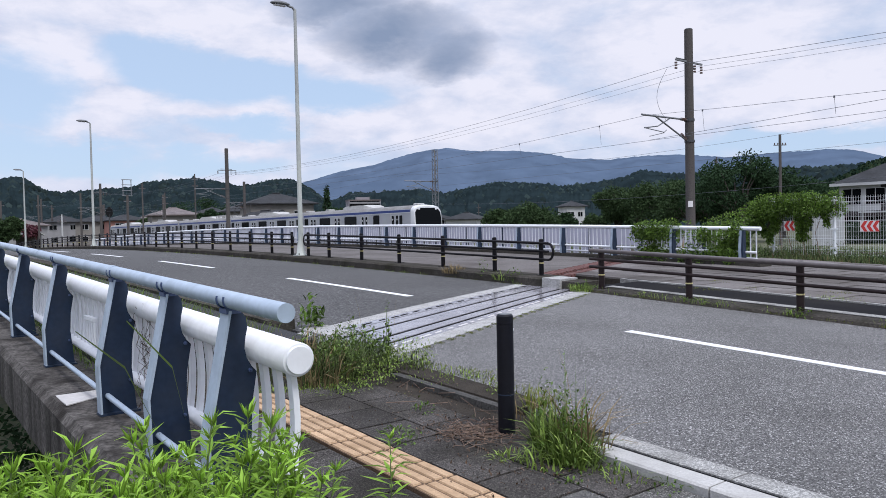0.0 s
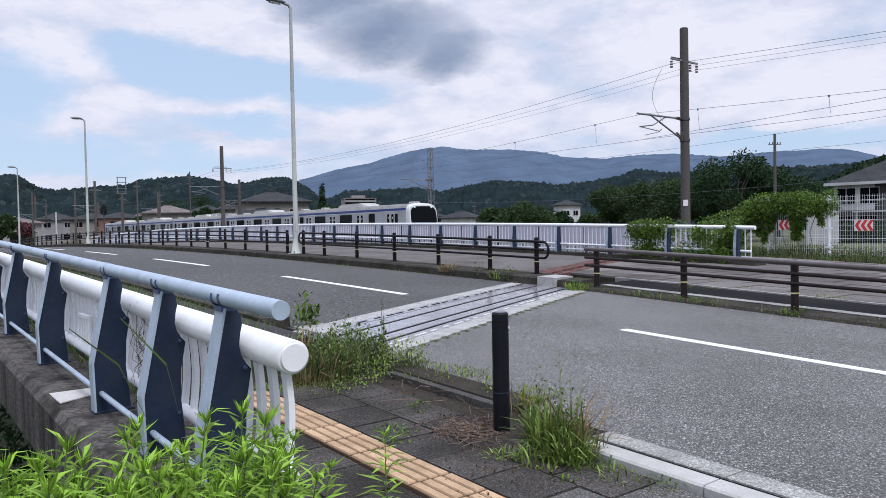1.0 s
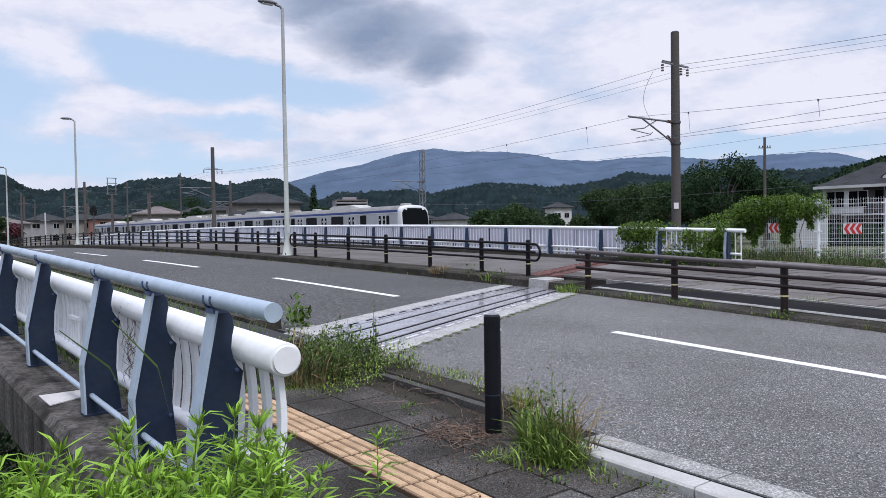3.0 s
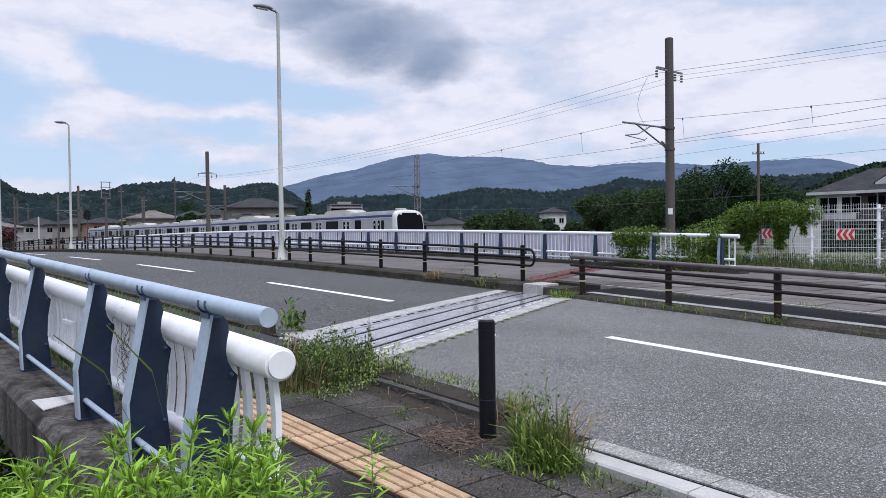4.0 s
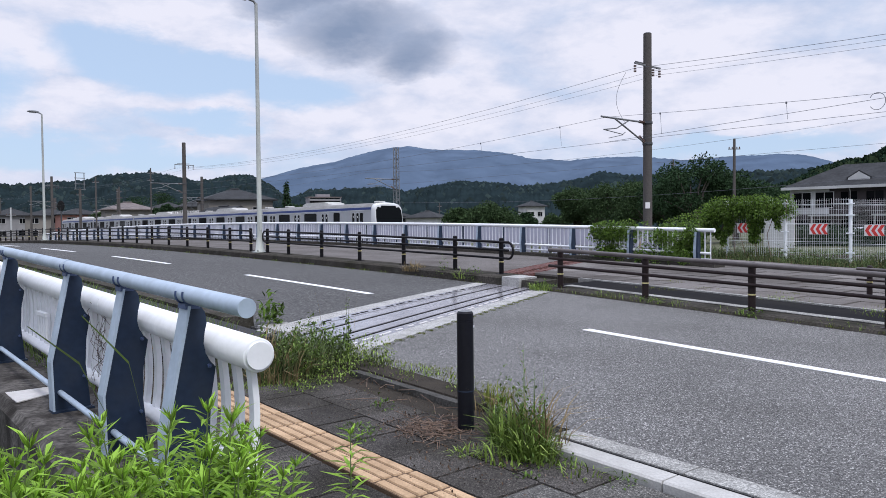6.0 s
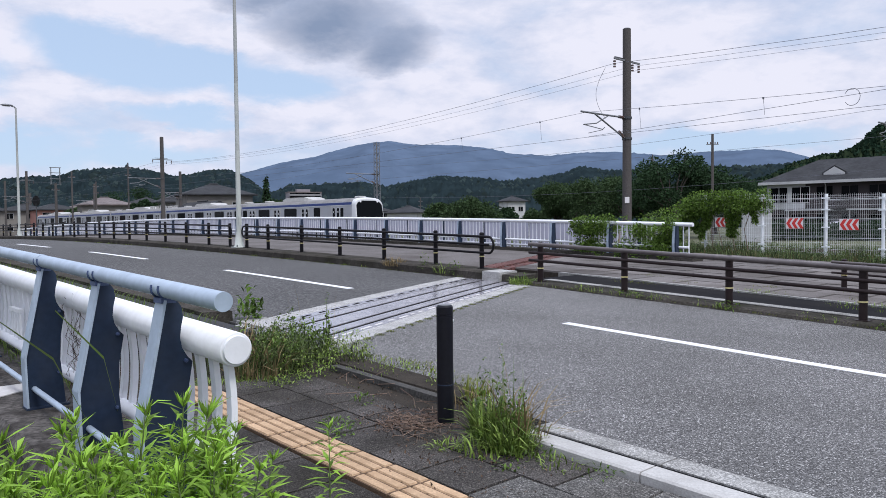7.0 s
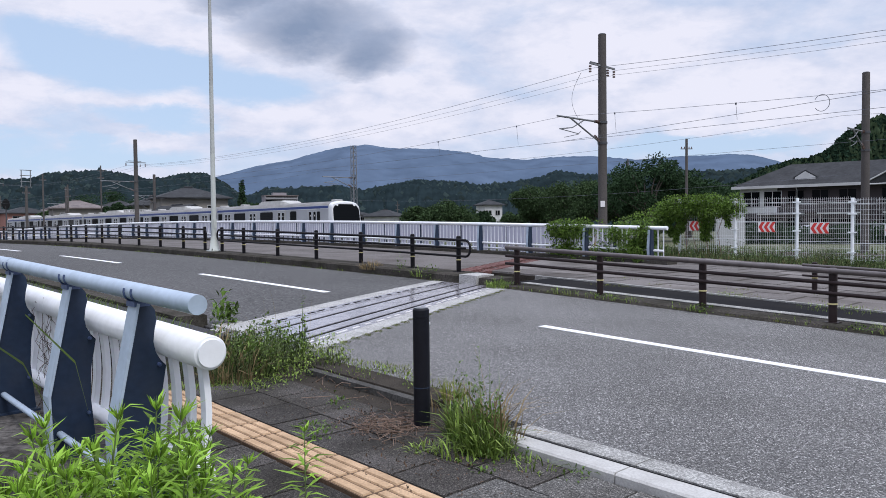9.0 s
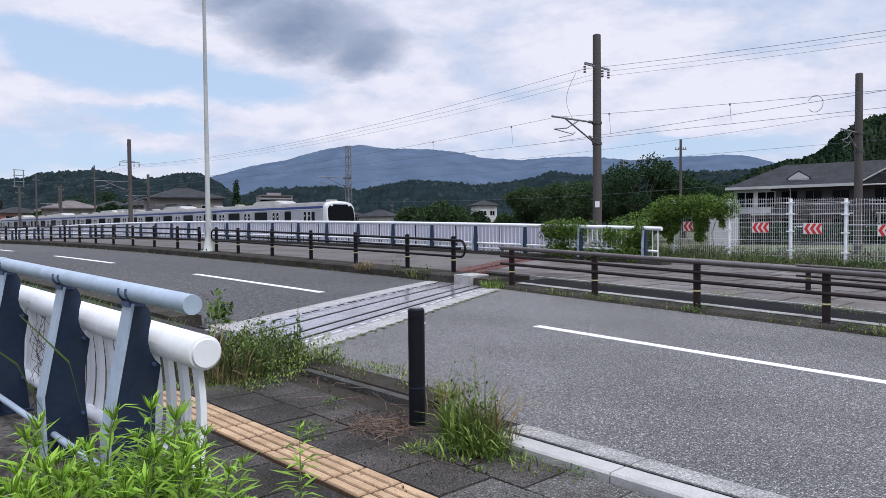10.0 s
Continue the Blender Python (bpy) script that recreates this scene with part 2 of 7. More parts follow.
GALVANISED = material("dull_galvanised_steel", (0.19, 0.195, 0.205), rough=0.6, metal=0.3, grain=0.15, scale=15, stain=0.4, stain_scale=4, stain_colour=(0.12, 0.12, 0.125), spec=0.25)
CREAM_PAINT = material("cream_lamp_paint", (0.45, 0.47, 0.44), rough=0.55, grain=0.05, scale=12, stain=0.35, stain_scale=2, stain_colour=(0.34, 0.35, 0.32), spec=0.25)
# greyer copies of the cream: the pole's dimming against bright sky, painted in
HALF_DIM_CREAM = material("half_dimmed_cream_lamp_paint", (0.41, 0.425, 0.405), rough=0.6, grain=0.06, scale=12, stain=0.35, stain_scale=2, stain_colour=(0.28, 0.29, 0.27), spec=0.2)
SKY_DIM_CREAM = material("sky_dimmed_cream_lamp_paint", (0.36, 0.37, 0.36), rough=0.7, grain=0.08, scale=12, stain=0.4, stain_scale=2, stain_colour=(0.26, 0.265, 0.255), spec=0.2)
POLE_CONCRETE = material("pole_concrete", (0.095, 0.086, 0.082), rough=0.92, grain=0.2, scale=20, stain=0.5, stain_scale=1.2, stain_colour=(0.06, 0.055, 0.053), bump=0.3, streak=True, spec=0.15)
IRON = material("dark_iron", (0.06, 0.062, 0.068), rough=0.6, metal=0.3, grain=0.2)
WIRE = material("dark_wire", (0.12, 0.125, 0.145), rough=0.7, grain=0.1, spec=0.1)
PORCELAIN = material("brown_insulator", (0.10, 0.06, 0.05), rough=0.25, grain=0.1)
PALE_WALL = material("pale_lavender_panel", (0.46, 0.45, 0.54), rough=0.6, grain=0.05, scale=3, stain=0.35, stain_scale=1.0, stain_colour=(0.36, 0.35, 0.42), streak=True)
MESH_WHITE = material("white_mesh_fence_coating", (0.82, 0.84, 0.86), rough=0.45, grain=0.04)
SIGN_WHITE = material("white_sign_face", (0.75, 0.72, 0.72), rough=0.4, grain=0.05)
SIGN_RED = material("red_sign_face", (0.62, 0.035, 0.03), rough=0.4, grain=0.08)
BALLAST = material("rail_ballast", (0.13, 0.115, 0.105), rough=0.95, grain=0.5, scale=14, stain=0.5, stain_scale=0.8, bump=1.0, bump_scale=16)
RAIL_STEEL = material("rail_steel", (0.20, 0.16, 0.14), rough=0.45, metal=0.6, grain=0.2)
GROUND_EARTH = material("grassy_earth", (0.075, 0.085, 0.04), rough=0.97, grain=0.4, scale=2.5, stain=0.6, stain_scale=0.3, stain_colour=(0.09, 0.075, 0.05), bump=0.8, bump_scale=8)
SILVER = material("brushed_train_steel", (0.36, 0.365, 0.39), rough=0.42, metal=0.3, grain=0.03, scale=2, stain=0.25, stain_scale=0.6, stain_colour=(0.27, 0.27, 0.29))
ROOF_GREY = material("train_roof_grey", (0.20, 0.195, 0.19), rough=0.6, grain=0.2, scale=6, stain=0.5, stain_scale=0.8, stain_colour=(0.12, 0.11, 0.105))
STRIPE_BLUE = material("train_stripe_blue", (0.010, 0.028, 0.13), rough=0.4, grain=0.06, spec=0.3)
TRAIN_WHITE = material("train_front_white", (0.58, 0.585, 0.60), rough=0.4, grain=0.04, stain=0.3, stain_scale=1.0, stain_colour=(0.42, 0.42, 0.43))
DARK_GLASS = material("dark_window_glass", (0.004, 0.005, 0.006), rough=0.15, spec=0.06)
RUBBER = material("window_rubber", (0.012, 0.012, 0.013), rough=0.7, grain=0.1, spec=0.1)
UNDERFRAME = material("grimy_underframe", (0.03, 0.028, 0.028), rough=0.85, grain=0.3, scale=8, stain=0.5, stain_scale=2, spec=0.2)
UNIT_GREY = material("roof_unit_grey", (0.42, 0.415, 0.40), rough=0.6, grain=0.1, scale=4, stain=0.4, stain_scale=1.5, stain_colour=(0.28, 0.26, 0.25))
LEAF = material("weed_leaf", (0.245, 0.40, 0.05), rough=0.5, island=0.55, through_light=0.4, spec=0.25)
LEAF_DARK = material("tree_leaf", (0.026, 0.050, 0.022), rough=0.75, island=0.45, through_light=0.18, spec=0.1)
LEAF_OLIVE = material("cherry_leaf", (0.044, 0.072, 0.030), rough=0.75, island=0.45, through_light=0.2, spec=0.1)
HILL_LEAF = material("hillside_leaf", (0.019, 0.036, 0.023), rough=0.9, island=0.5, through_light=0.15, spec=0.0)
VINE_LEAF = material("vine_leaf", (0.105, 0.175, 0.030), rough=0.5, island=0.75, through_light=0.35, spec=0.25)
# far tree tops: distance haze is painted in as a bluish tint
FAR_LEAF = material("haze_tinted_far_foliage", (0.034, 0.049, 0.048), rough=1.0, island=0.5, through_light=0.4, spec=0.0)
GRASS = material("grass_blade", (0.105, 0.155, 0.034), rough=0.6, island=0.5, through_light=0.3, spec=0.25)
DRY_GRASS = material("dry_grass_blade", (0.22, 0.165, 0.085), rough=0.8, island=0.4, through_light=0.2, spec=0.2)
LUSH_GRASS = material("lush_grass_blade", (0.20, 0.28, 0.06), rough=0.55, island=0.8, through_light=0.35, spec=0.3)
FIELD_GRASS = material("field_weed_blade", (0.058, 0.078, 0.034), rough=0.75, island=0.8, through_light=0.2, spec=0.1)
FENCE_WEED = material("fence_weed_leaf", (0.085, 0.125, 0.048), rough=0.7, island=0.8, through_light=0.3, spec=0.1)
PALE_WEED = material("pale_weed_blade", (0.12, 0.16, 0.06), rough=0.7, island=0.6, through_light=0.25, spec=0.1)
TRACK_GRASS = material("trackside_weed", (0.085, 0.11, 0.042), rough=0.7, island=0.8, through_light=0.25, spec=0.2)
# tile base, darker than the raised bars, so the grooves read dark
TACTILE_BASE = material("dark_groove_tactile_base", (0.13, 0.085, 0.055), rough=0.92, grain=0.3, scale=60, stain=0.6, stain_scale=5, stain_colour=(0.09, 0.06, 0.04), bump=0.4, piece=0.15, spec=0.2)
BRIDGE_ASPHALT = speckle(material("bridge_asphalt", (0.105, 0.103, 0.104), rough=0.9, stain=0.5, stain_scale=0.3, stain_colour=(0.078, 0.077, 0.077), bump=0.8, bump_scale=190, spec=0.12), 46, [(0.0, 0.45), (0.5, 0.9), (0.85, 1.2), (1.0, 2.0)])
GREY_CAR = material("grey_car_paint", (0.16, 0.165, 0.175), rough=0.3, grain=0.05)
BOLLARD_LEAF = material("young_weed_leaf", (0.105, 0.175, 0.032), rough=0.55, island=0.5, through_light=0.35, spec=0.25)
LEAF_PINK = material("pink_blossom", (0.115, 0.045, 0.055), rough=0.7, island=0.5, through_light=0.2, spec=0.1)
PLATE = material("pale_cover_plate", (0.52, 0.50, 0.49), rough=0.7, grain=0.08, scale=30, stain=0.35, stain_scale=8, stain_colour=(0.36, 0.34, 0.32), spec=0.2)
CLUMP_LEAF = material("tangled_weed_leaf", (0.10, 0.15, 0.036), rough=0.6, island=0.8, through_light=0.3, spec=0.2)
MOSS = material("yellow_green_moss", (0.13, 0.15, 0.035), rough=0.9, island=0.5, spec=0.05)
DEAD_STEM = material("dead_stem", (0.060, 0.034, 0.026), rough=0.9, island=0.4, spec=0.1)
DEAD_LEAF = material("dead_leaf", (0.085, 0.055, 0.036), rough=0.95, island=0.7, spec=0.1)
STEM = material("weed_stem", (0.085, 0.12, 0.035), rough=0.7, grain=0.2)
TWIG = material("dry_twig", (0.19, 0.135, 0.105), rough=0.9, island=0.5, spec=0.1)
BARK = material("tree_bark", (0.062, 0.05, 0.042), rough=0.95, grain=0.4, scale=12, bump=0.8, bump_scale=20)
# blue of the air between is mixed into the mountain's colour
FAR_MOUNTAIN = material("haze_tinted_mountain", (0.082, 0.112, 0.165), rough=1.0, grain=0.16, scale=0.008, stain=0.5, stain_scale=0.0022, stain_colour=(0.064, 0.092, 0.138), spec=0.0)
# hill ground under the far woods, with the same haze tint in its colour
FAR_HILL = material("haze_tinted_wooded_hill", (0.016, 0.025, 0.028), rough=1.0, grain=0.35, scale=0.06, stain=0.4, stain_scale=0.012, stain_colour=(0.016, 0.024, 0.028), spec=0.0, bump=0.5, bump_scale=0.08)
WOOD_HILL = material("wooded_hill", (0.020, 0.030, 0.016), rough=1.0, grain=0.6, scale=0.25, stain=0.5, stain_scale=0.05, spec=0.0)
WALL_CREAM = material("cream_house_wall", (0.205, 0.19, 0.172), rough=0.85, grain=0.06, scale=1.5, stain=0.35, stain_scale=0.6, streak=True)
WALL_WHITE = material("white_house_wall", (0.47, 0.47, 0.47), rough=0.85, grain=0.05, scale=1.5, stain=0.3, stain_scale=0.6, streak=True)
WALL_PINK = material("pink_house_wall", (0.38, 0.19, 0.155), rough=0.85, grain=0.06, scale=1.5)
WALL_GREY = material("grey_house_wall", (0.26, 0.255, 0.26), rough=0.85, grain=0.06, scale=1.5, stain=0.3, stain_scale=0.6, streak=True)
WALL_BROWN = material("dark_brown_cladding", (0.042, 0.034, 0.036), rough=0.8, grain=0.08, scale=2, stain=0.3, stain_scale=0.6, streak=True)
ROOF_TILE = material("dark_roof_tile", (0.036, 0.037, 0.040), rough=0.75, grain=0.25, scale=3, stain=0.4, stain_scale=0.6, bump=0.6, bump_scale=4, spec=0.15)
ROOF_BROWN = material("brown_roof_tile", (0.13, 0.105, 0.10), rough=0.65, grain=0.25, scale=3, stain=0.4, stain_scale=0.6, bump=0.6, bump_scale=4)
# grey-mauve holds the haze over the far block, painted into the wall
APARTMENT_WALL = material("haze_tinted_apartment_wall", (0.24, 0.22, 0.235), rough=0.9, grain=0.05, scale=0.4)


# ---- the plan: s metres along the road, n metres across it, h above its surface ----
ROAD_YAW = radians(37.6)
ALONG = Vector((-math.sin(ROAD_YAW), math.cos(ROAD_YAW), 0))
ACROSS = Vector((math.cos(ROAD_YAW), math.sin(ROAD_YAW), 0))
GRADE, S_A, S_B = 0.029, 10.0, 45.0


def rise(s):
    """The road climbs to the crest of the bridge and falls again."""
    if s <= -40:
        return -40 * GRADE
    if s <= S_A:
        return GRADE * s
    s = min(s, 95)
    d = s - S_A
    return GRADE * S_A + GRADE * d - GRADE * d * d / (2 * (S_B - S_A))


def at(s, n, z):
    return ALONG * s + ACROSS * n + Vector((0, 0, z))


def fall(s, n):
    """The far side of the approach sinks towards the plaza, and the carriageway is slightly crowned."""
    far = min(1.0, max(0.0, (n - 3.5) / 7.5)) ** 1.6
    down = 0.0125 * (9.5 - min(9.5, max(0.0, s))) * far
    t = min(1.0, max(0.0, (s - 3.0) / 5.0))
    crown = 0.02 * max(0.0, 1 - ((n - 7.5) / 3.5) ** 2) * t
    return crown - down


def on(s, n, h=0.0):
    return at(s, n, rise(s) + fall(s, n) + h)


def skew(n):
    return 0.45 * (n - 5.03)


def polar(az, dist, z=0.0):
    return Vector((math.sin(radians(az)) * dist, math.cos(radians(az)) * dist, z))


# ---- mesh helpers ----
def mesh_of(bm, smooth=False):
    me = bpy.data.meshes.new("m")
    bm.normal_update()
    bm.to_mesh(me)
    bm.free()
    if smooth:
        me.polygons.foreach_set("use_smooth", [True] * len(me.polygons))
        me.update()
    return me


def part(name, bm, mat, parent=None, label="", smooth=False):
    me = bm if isinstance(bm, bpy.types.Mesh) else mesh_of(bm, smooth)
    me.materials.append(mat)
    ob = new(name, me)
    ob.parent = parent
    if label:
        ob["label"] = label
    return ob


def share(name, me, parent, m):
    ob = new(name, me)
    ob.parent = parent
    ob.matrix_basis = m
    return ob


def empty(name, label, category, group="", m=None):
    ob = new(name)
    ob.empty_display_size = 0.2
    if m is not None:
        ob.matrix_basis = m
    return tagged(ob, label, category, group)


def box(bm, x0, x1, y0, y1, z0, z1, m=None, bevel=0.0):
    vs = [bm.verts.new((x, y, z)) for z in (z0, z1) for x, y in ((x0, y0), (x1, y0), (x1, y1), (x0, y1))]
    fs = [bm.faces.new([vs[i] for i in f]) for f in ((3, 2, 1, 0), (4, 5, 6, 7), (0, 1, 5, 4), (1, 2, 6, 5), (2, 3, 7, 6), (3, 0, 4, 7))]
    if bevel:
        es = list({e for f in fs for e in f.edges})
        r = bmesh.ops.bevel(bm, geom=es, offset=bevel, segments=1, affect="EDGES")
        vs = list({v for f in bm.faces if f.is_valid for v in f.verts}) if m is None else list({v for v in bm.verts if v in set(r["verts"]) or v in set(vs)})
    if m is not None:
        for v in vs:
            if v.is_valid:
                v.co = m @ v.co
    return bm


def tube(bm, pts, r, seg=10, caps=True, r_end=None):
    """A round bar along the points."""
    pts = [Vector(p) for p in pts]
    rings, ref = [], None
    for i, p in enumerate(pts):
        d = (pts[min(i + 1, len(pts) - 1)] - pts[max(i - 1, 0)]).normalized()
        if ref is None:
            ref = d.orthogonal().normalized()
        ref = (ref - d * ref.dot(d)).normalized()
        b = d.cross(ref)
        rad = r if r_end is None else r + (r_end - r) * i / (len(pts) - 1)
        rings.append([bm.verts.new(p + (ref * math.cos(a) + b * math.sin(a)) * rad) for a in (2 * math.pi * k / seg for k in range(seg))])
    for a, b in zip(rings, rings[1:]):
        for k in range(seg):
            f = bm.faces.new((a[k], a[(k + 1) % seg], b[(k + 1) % seg], b[k]))
            f.smooth = True
    if caps:
        for f in (bm.faces.new(rings[0][::-1]), bm.faces.new(rings[-1])):
            for e in f.edges:
                e.smooth = False
    return bm


def ribbon(profile, s0, s1, step=1.5, skew0=False, skew1=False, closed=True):
    """Sweeps a cross-section of (n, h) along the road."""
    bm = bmesh.new()
    count = max(1, round(abs(s1 - s0) / step))
    rows = []
    for i in range(count + 1):
        t = i / count
        row = []
        for n, h in profile:
            a, b = s0 + (skew(n) if skew0 else 0), s1 + (skew(n) if skew1 else 0)
            s = a + (b - a) * t
            row.append(bm.verts.new(on(s, n, h)))
        rows.append(row)
    k = len(profile)
    for a, b in zip(rows, rows[1:]):
        for i in range(k if closed else k - 1):
            j = (i + 1) % k
            bm.faces.new((a[i], a[j], b[j], b[i]))
    if closed:
        bm.faces.new(rows[0][::-1])
        bm.faces.new(rows[-1])
    bmesh.ops.recalc_face_normals(bm, faces=bm.faces)
    return bm


def slab(n0, n1, h, s0, s1, thick=0.25, step=1.5, skew0=False, skew1=False):
    cuts = max(1, round((n1 - n0) / 0.9))
    top = [(n0 + (n1 - n0) * i / cuts, h) for i in range(cuts + 1)]
    return ribbon(top + [(n1, h - thick), (n0, h - thick)], s0, s1, step, skew0, skew1)


def structure(name, bm, mat, label, category):
    return tagged(part(name, bm, mat), label, category, kind="structure")


def from_arrays(verts, faces):
    me = bpy.data.meshes.new("m")
    me.from_pydata([tuple(v) for v in verts], [], faces)
    me.update()
    return me


# ---- ground, hills, distance ----
def ground_height(s, n):
    def step(a, b, v):
        t = min(1, max(0, (v - a) / (b - a)))
        return t * t * (3 - 2 * t)
    level = -0.3
    bed = 0.06 + 0.28 * step(1.2, 1.8, n) - 0.30 * step(21.4, 22.2, n)
    near = (rise(max(s, -40)) - bed) * (1 - step(25, 29, n)) + level * step(25, 29, n)
    z = near * (1 - step(60, 90, abs(s))) + level * step(60, 90, abs(s)) if s < 30 else level
    # the stream bed that the bridge crosses
    cut = step(3.2, 6.5, s - 0.45 * (n - 1.4)) * (1 - step(62, 74, s)) * (1 - step(22.5, 25.5, n)) * step(-90, -70, n)
    z = z * (1 - cut) - 4.2 * cut
    bank = (1 - step(-4.5, 0.9, n)) * step(-1.0, 3.0, s) * (1 - cut) * (1 - step(40, 60, abs(s)))
    return z - 1.2 * bank


def build_ground():
    def axis(fine0, fine1, fine, far):
        a = list(np.arange(fine0, fine1 + fine / 2, fine))
        out, d = [], fine
        x = fine1
        while x < far:
            d *= 1.5
            x += d
            out.append(min(x, far))
        low, d, x = [], fine, fine0
        while x > -far:
            d *= 1.5
            x -= d
            low.append(max(x, -far))
        return low[::-1] + a + out
    ss, ns = axis(-12, 80, 0.9, 4800), axis(-8, 44, 0.9, 4800)
    verts, faces = [], []
    for s in ss:
        for n in ns:
            z = ground_height(s, n)
            z += 0.05 * noise.noise(Vector((s * 0.6, n * 0.6, 0)))
            verts.append(at(s, n, z))
    k = len(ns)
    for i in range(len(ss) - 1):
        for j in range(k - 1):
            faces.append((i * k + j, i * k + j + 1, (i + 1) * k + j + 1, (i + 1) * k + j))
    me = from_arrays(verts, faces)
    me.flip_normals()
    tagged(part("ground", me, GROUND_EARTH), "grassy earth ground sheet with a stream bed under the bridge", "ground", kind="structure")


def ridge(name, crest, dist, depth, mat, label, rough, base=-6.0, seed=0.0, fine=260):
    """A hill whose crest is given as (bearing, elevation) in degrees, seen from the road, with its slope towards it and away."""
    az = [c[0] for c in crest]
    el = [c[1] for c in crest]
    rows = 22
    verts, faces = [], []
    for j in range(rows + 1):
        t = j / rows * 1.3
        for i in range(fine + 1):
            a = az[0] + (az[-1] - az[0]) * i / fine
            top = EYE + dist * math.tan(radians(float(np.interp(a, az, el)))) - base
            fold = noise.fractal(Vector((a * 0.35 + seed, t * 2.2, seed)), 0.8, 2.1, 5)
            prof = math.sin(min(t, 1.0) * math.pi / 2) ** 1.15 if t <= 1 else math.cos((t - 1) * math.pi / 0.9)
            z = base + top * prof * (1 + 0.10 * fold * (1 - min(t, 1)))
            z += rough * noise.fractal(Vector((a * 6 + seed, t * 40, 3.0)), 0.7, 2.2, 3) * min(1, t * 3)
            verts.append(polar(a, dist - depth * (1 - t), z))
    for j in range(rows):
        for i in range(fine):
            p = j * (fine + 1) + i
            faces.append((p, p + 1, p + fine + 2, p + fine + 1))
    me = from_arrays(verts, faces)
    me.polygons.foreach_set("use_smooth", [True] * len(me.polygons))
    tagged(part(name, me, mat), label, "hill", kind="structure")


build_ground()
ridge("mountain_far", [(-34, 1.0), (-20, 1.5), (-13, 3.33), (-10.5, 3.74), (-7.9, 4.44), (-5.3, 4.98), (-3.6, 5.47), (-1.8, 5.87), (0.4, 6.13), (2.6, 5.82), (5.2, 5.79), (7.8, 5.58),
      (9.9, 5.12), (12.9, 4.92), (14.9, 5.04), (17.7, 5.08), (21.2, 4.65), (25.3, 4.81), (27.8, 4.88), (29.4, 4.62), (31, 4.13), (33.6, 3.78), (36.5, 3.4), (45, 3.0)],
      4000, 1500, FAR_MOUNTAIN, "forested mountain range on the horizon, its haze painted blue", 4.0, seed=1.3, fine=320)
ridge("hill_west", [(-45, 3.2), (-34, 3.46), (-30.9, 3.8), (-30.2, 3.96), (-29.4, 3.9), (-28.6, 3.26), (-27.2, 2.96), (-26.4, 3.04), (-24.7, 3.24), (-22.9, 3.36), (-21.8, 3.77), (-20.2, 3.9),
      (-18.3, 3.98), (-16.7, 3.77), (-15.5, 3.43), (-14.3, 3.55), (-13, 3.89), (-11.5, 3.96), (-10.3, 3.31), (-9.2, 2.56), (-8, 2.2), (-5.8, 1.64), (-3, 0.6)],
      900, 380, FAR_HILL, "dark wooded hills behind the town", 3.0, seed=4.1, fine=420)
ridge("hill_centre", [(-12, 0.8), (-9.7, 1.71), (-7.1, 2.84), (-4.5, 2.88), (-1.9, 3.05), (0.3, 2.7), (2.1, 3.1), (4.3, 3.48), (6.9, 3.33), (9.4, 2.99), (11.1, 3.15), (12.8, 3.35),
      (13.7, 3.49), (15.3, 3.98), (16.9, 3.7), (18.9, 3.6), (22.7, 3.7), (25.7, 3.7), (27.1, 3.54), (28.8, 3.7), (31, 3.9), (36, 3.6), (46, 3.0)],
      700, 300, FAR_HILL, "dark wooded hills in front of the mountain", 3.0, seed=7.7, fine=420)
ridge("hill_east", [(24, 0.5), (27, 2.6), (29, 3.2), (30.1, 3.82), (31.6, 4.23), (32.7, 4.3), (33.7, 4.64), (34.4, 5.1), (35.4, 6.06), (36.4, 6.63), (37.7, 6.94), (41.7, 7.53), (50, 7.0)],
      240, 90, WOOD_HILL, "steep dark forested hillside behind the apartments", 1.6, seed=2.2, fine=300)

# ---- road, kerbs, pavements ----
structure("road_approach", slab(4.05, 10.95, 0.0, -60, 6.88, skew1=True), ASPHALT, "grey speckled asphalt road before the bridge", "road")
structure("road_bridge", slab(4.35, 10.98, 0.0, 9.0, 130, skew0=True), BRIDGE_ASPHALT, "grey asphalt road over the bridge crest", "road")
structure("bridge_deck", ribbon([(1.72, -0.3), (18.8, -0.3), (18.8, -1.1), (15, -1.7), (4, -1.7), (1.72, -1.1)], 5.9, 74), PLINTH_CONCRETE, "grimy concrete deck of the road bridge", "bridge deck")


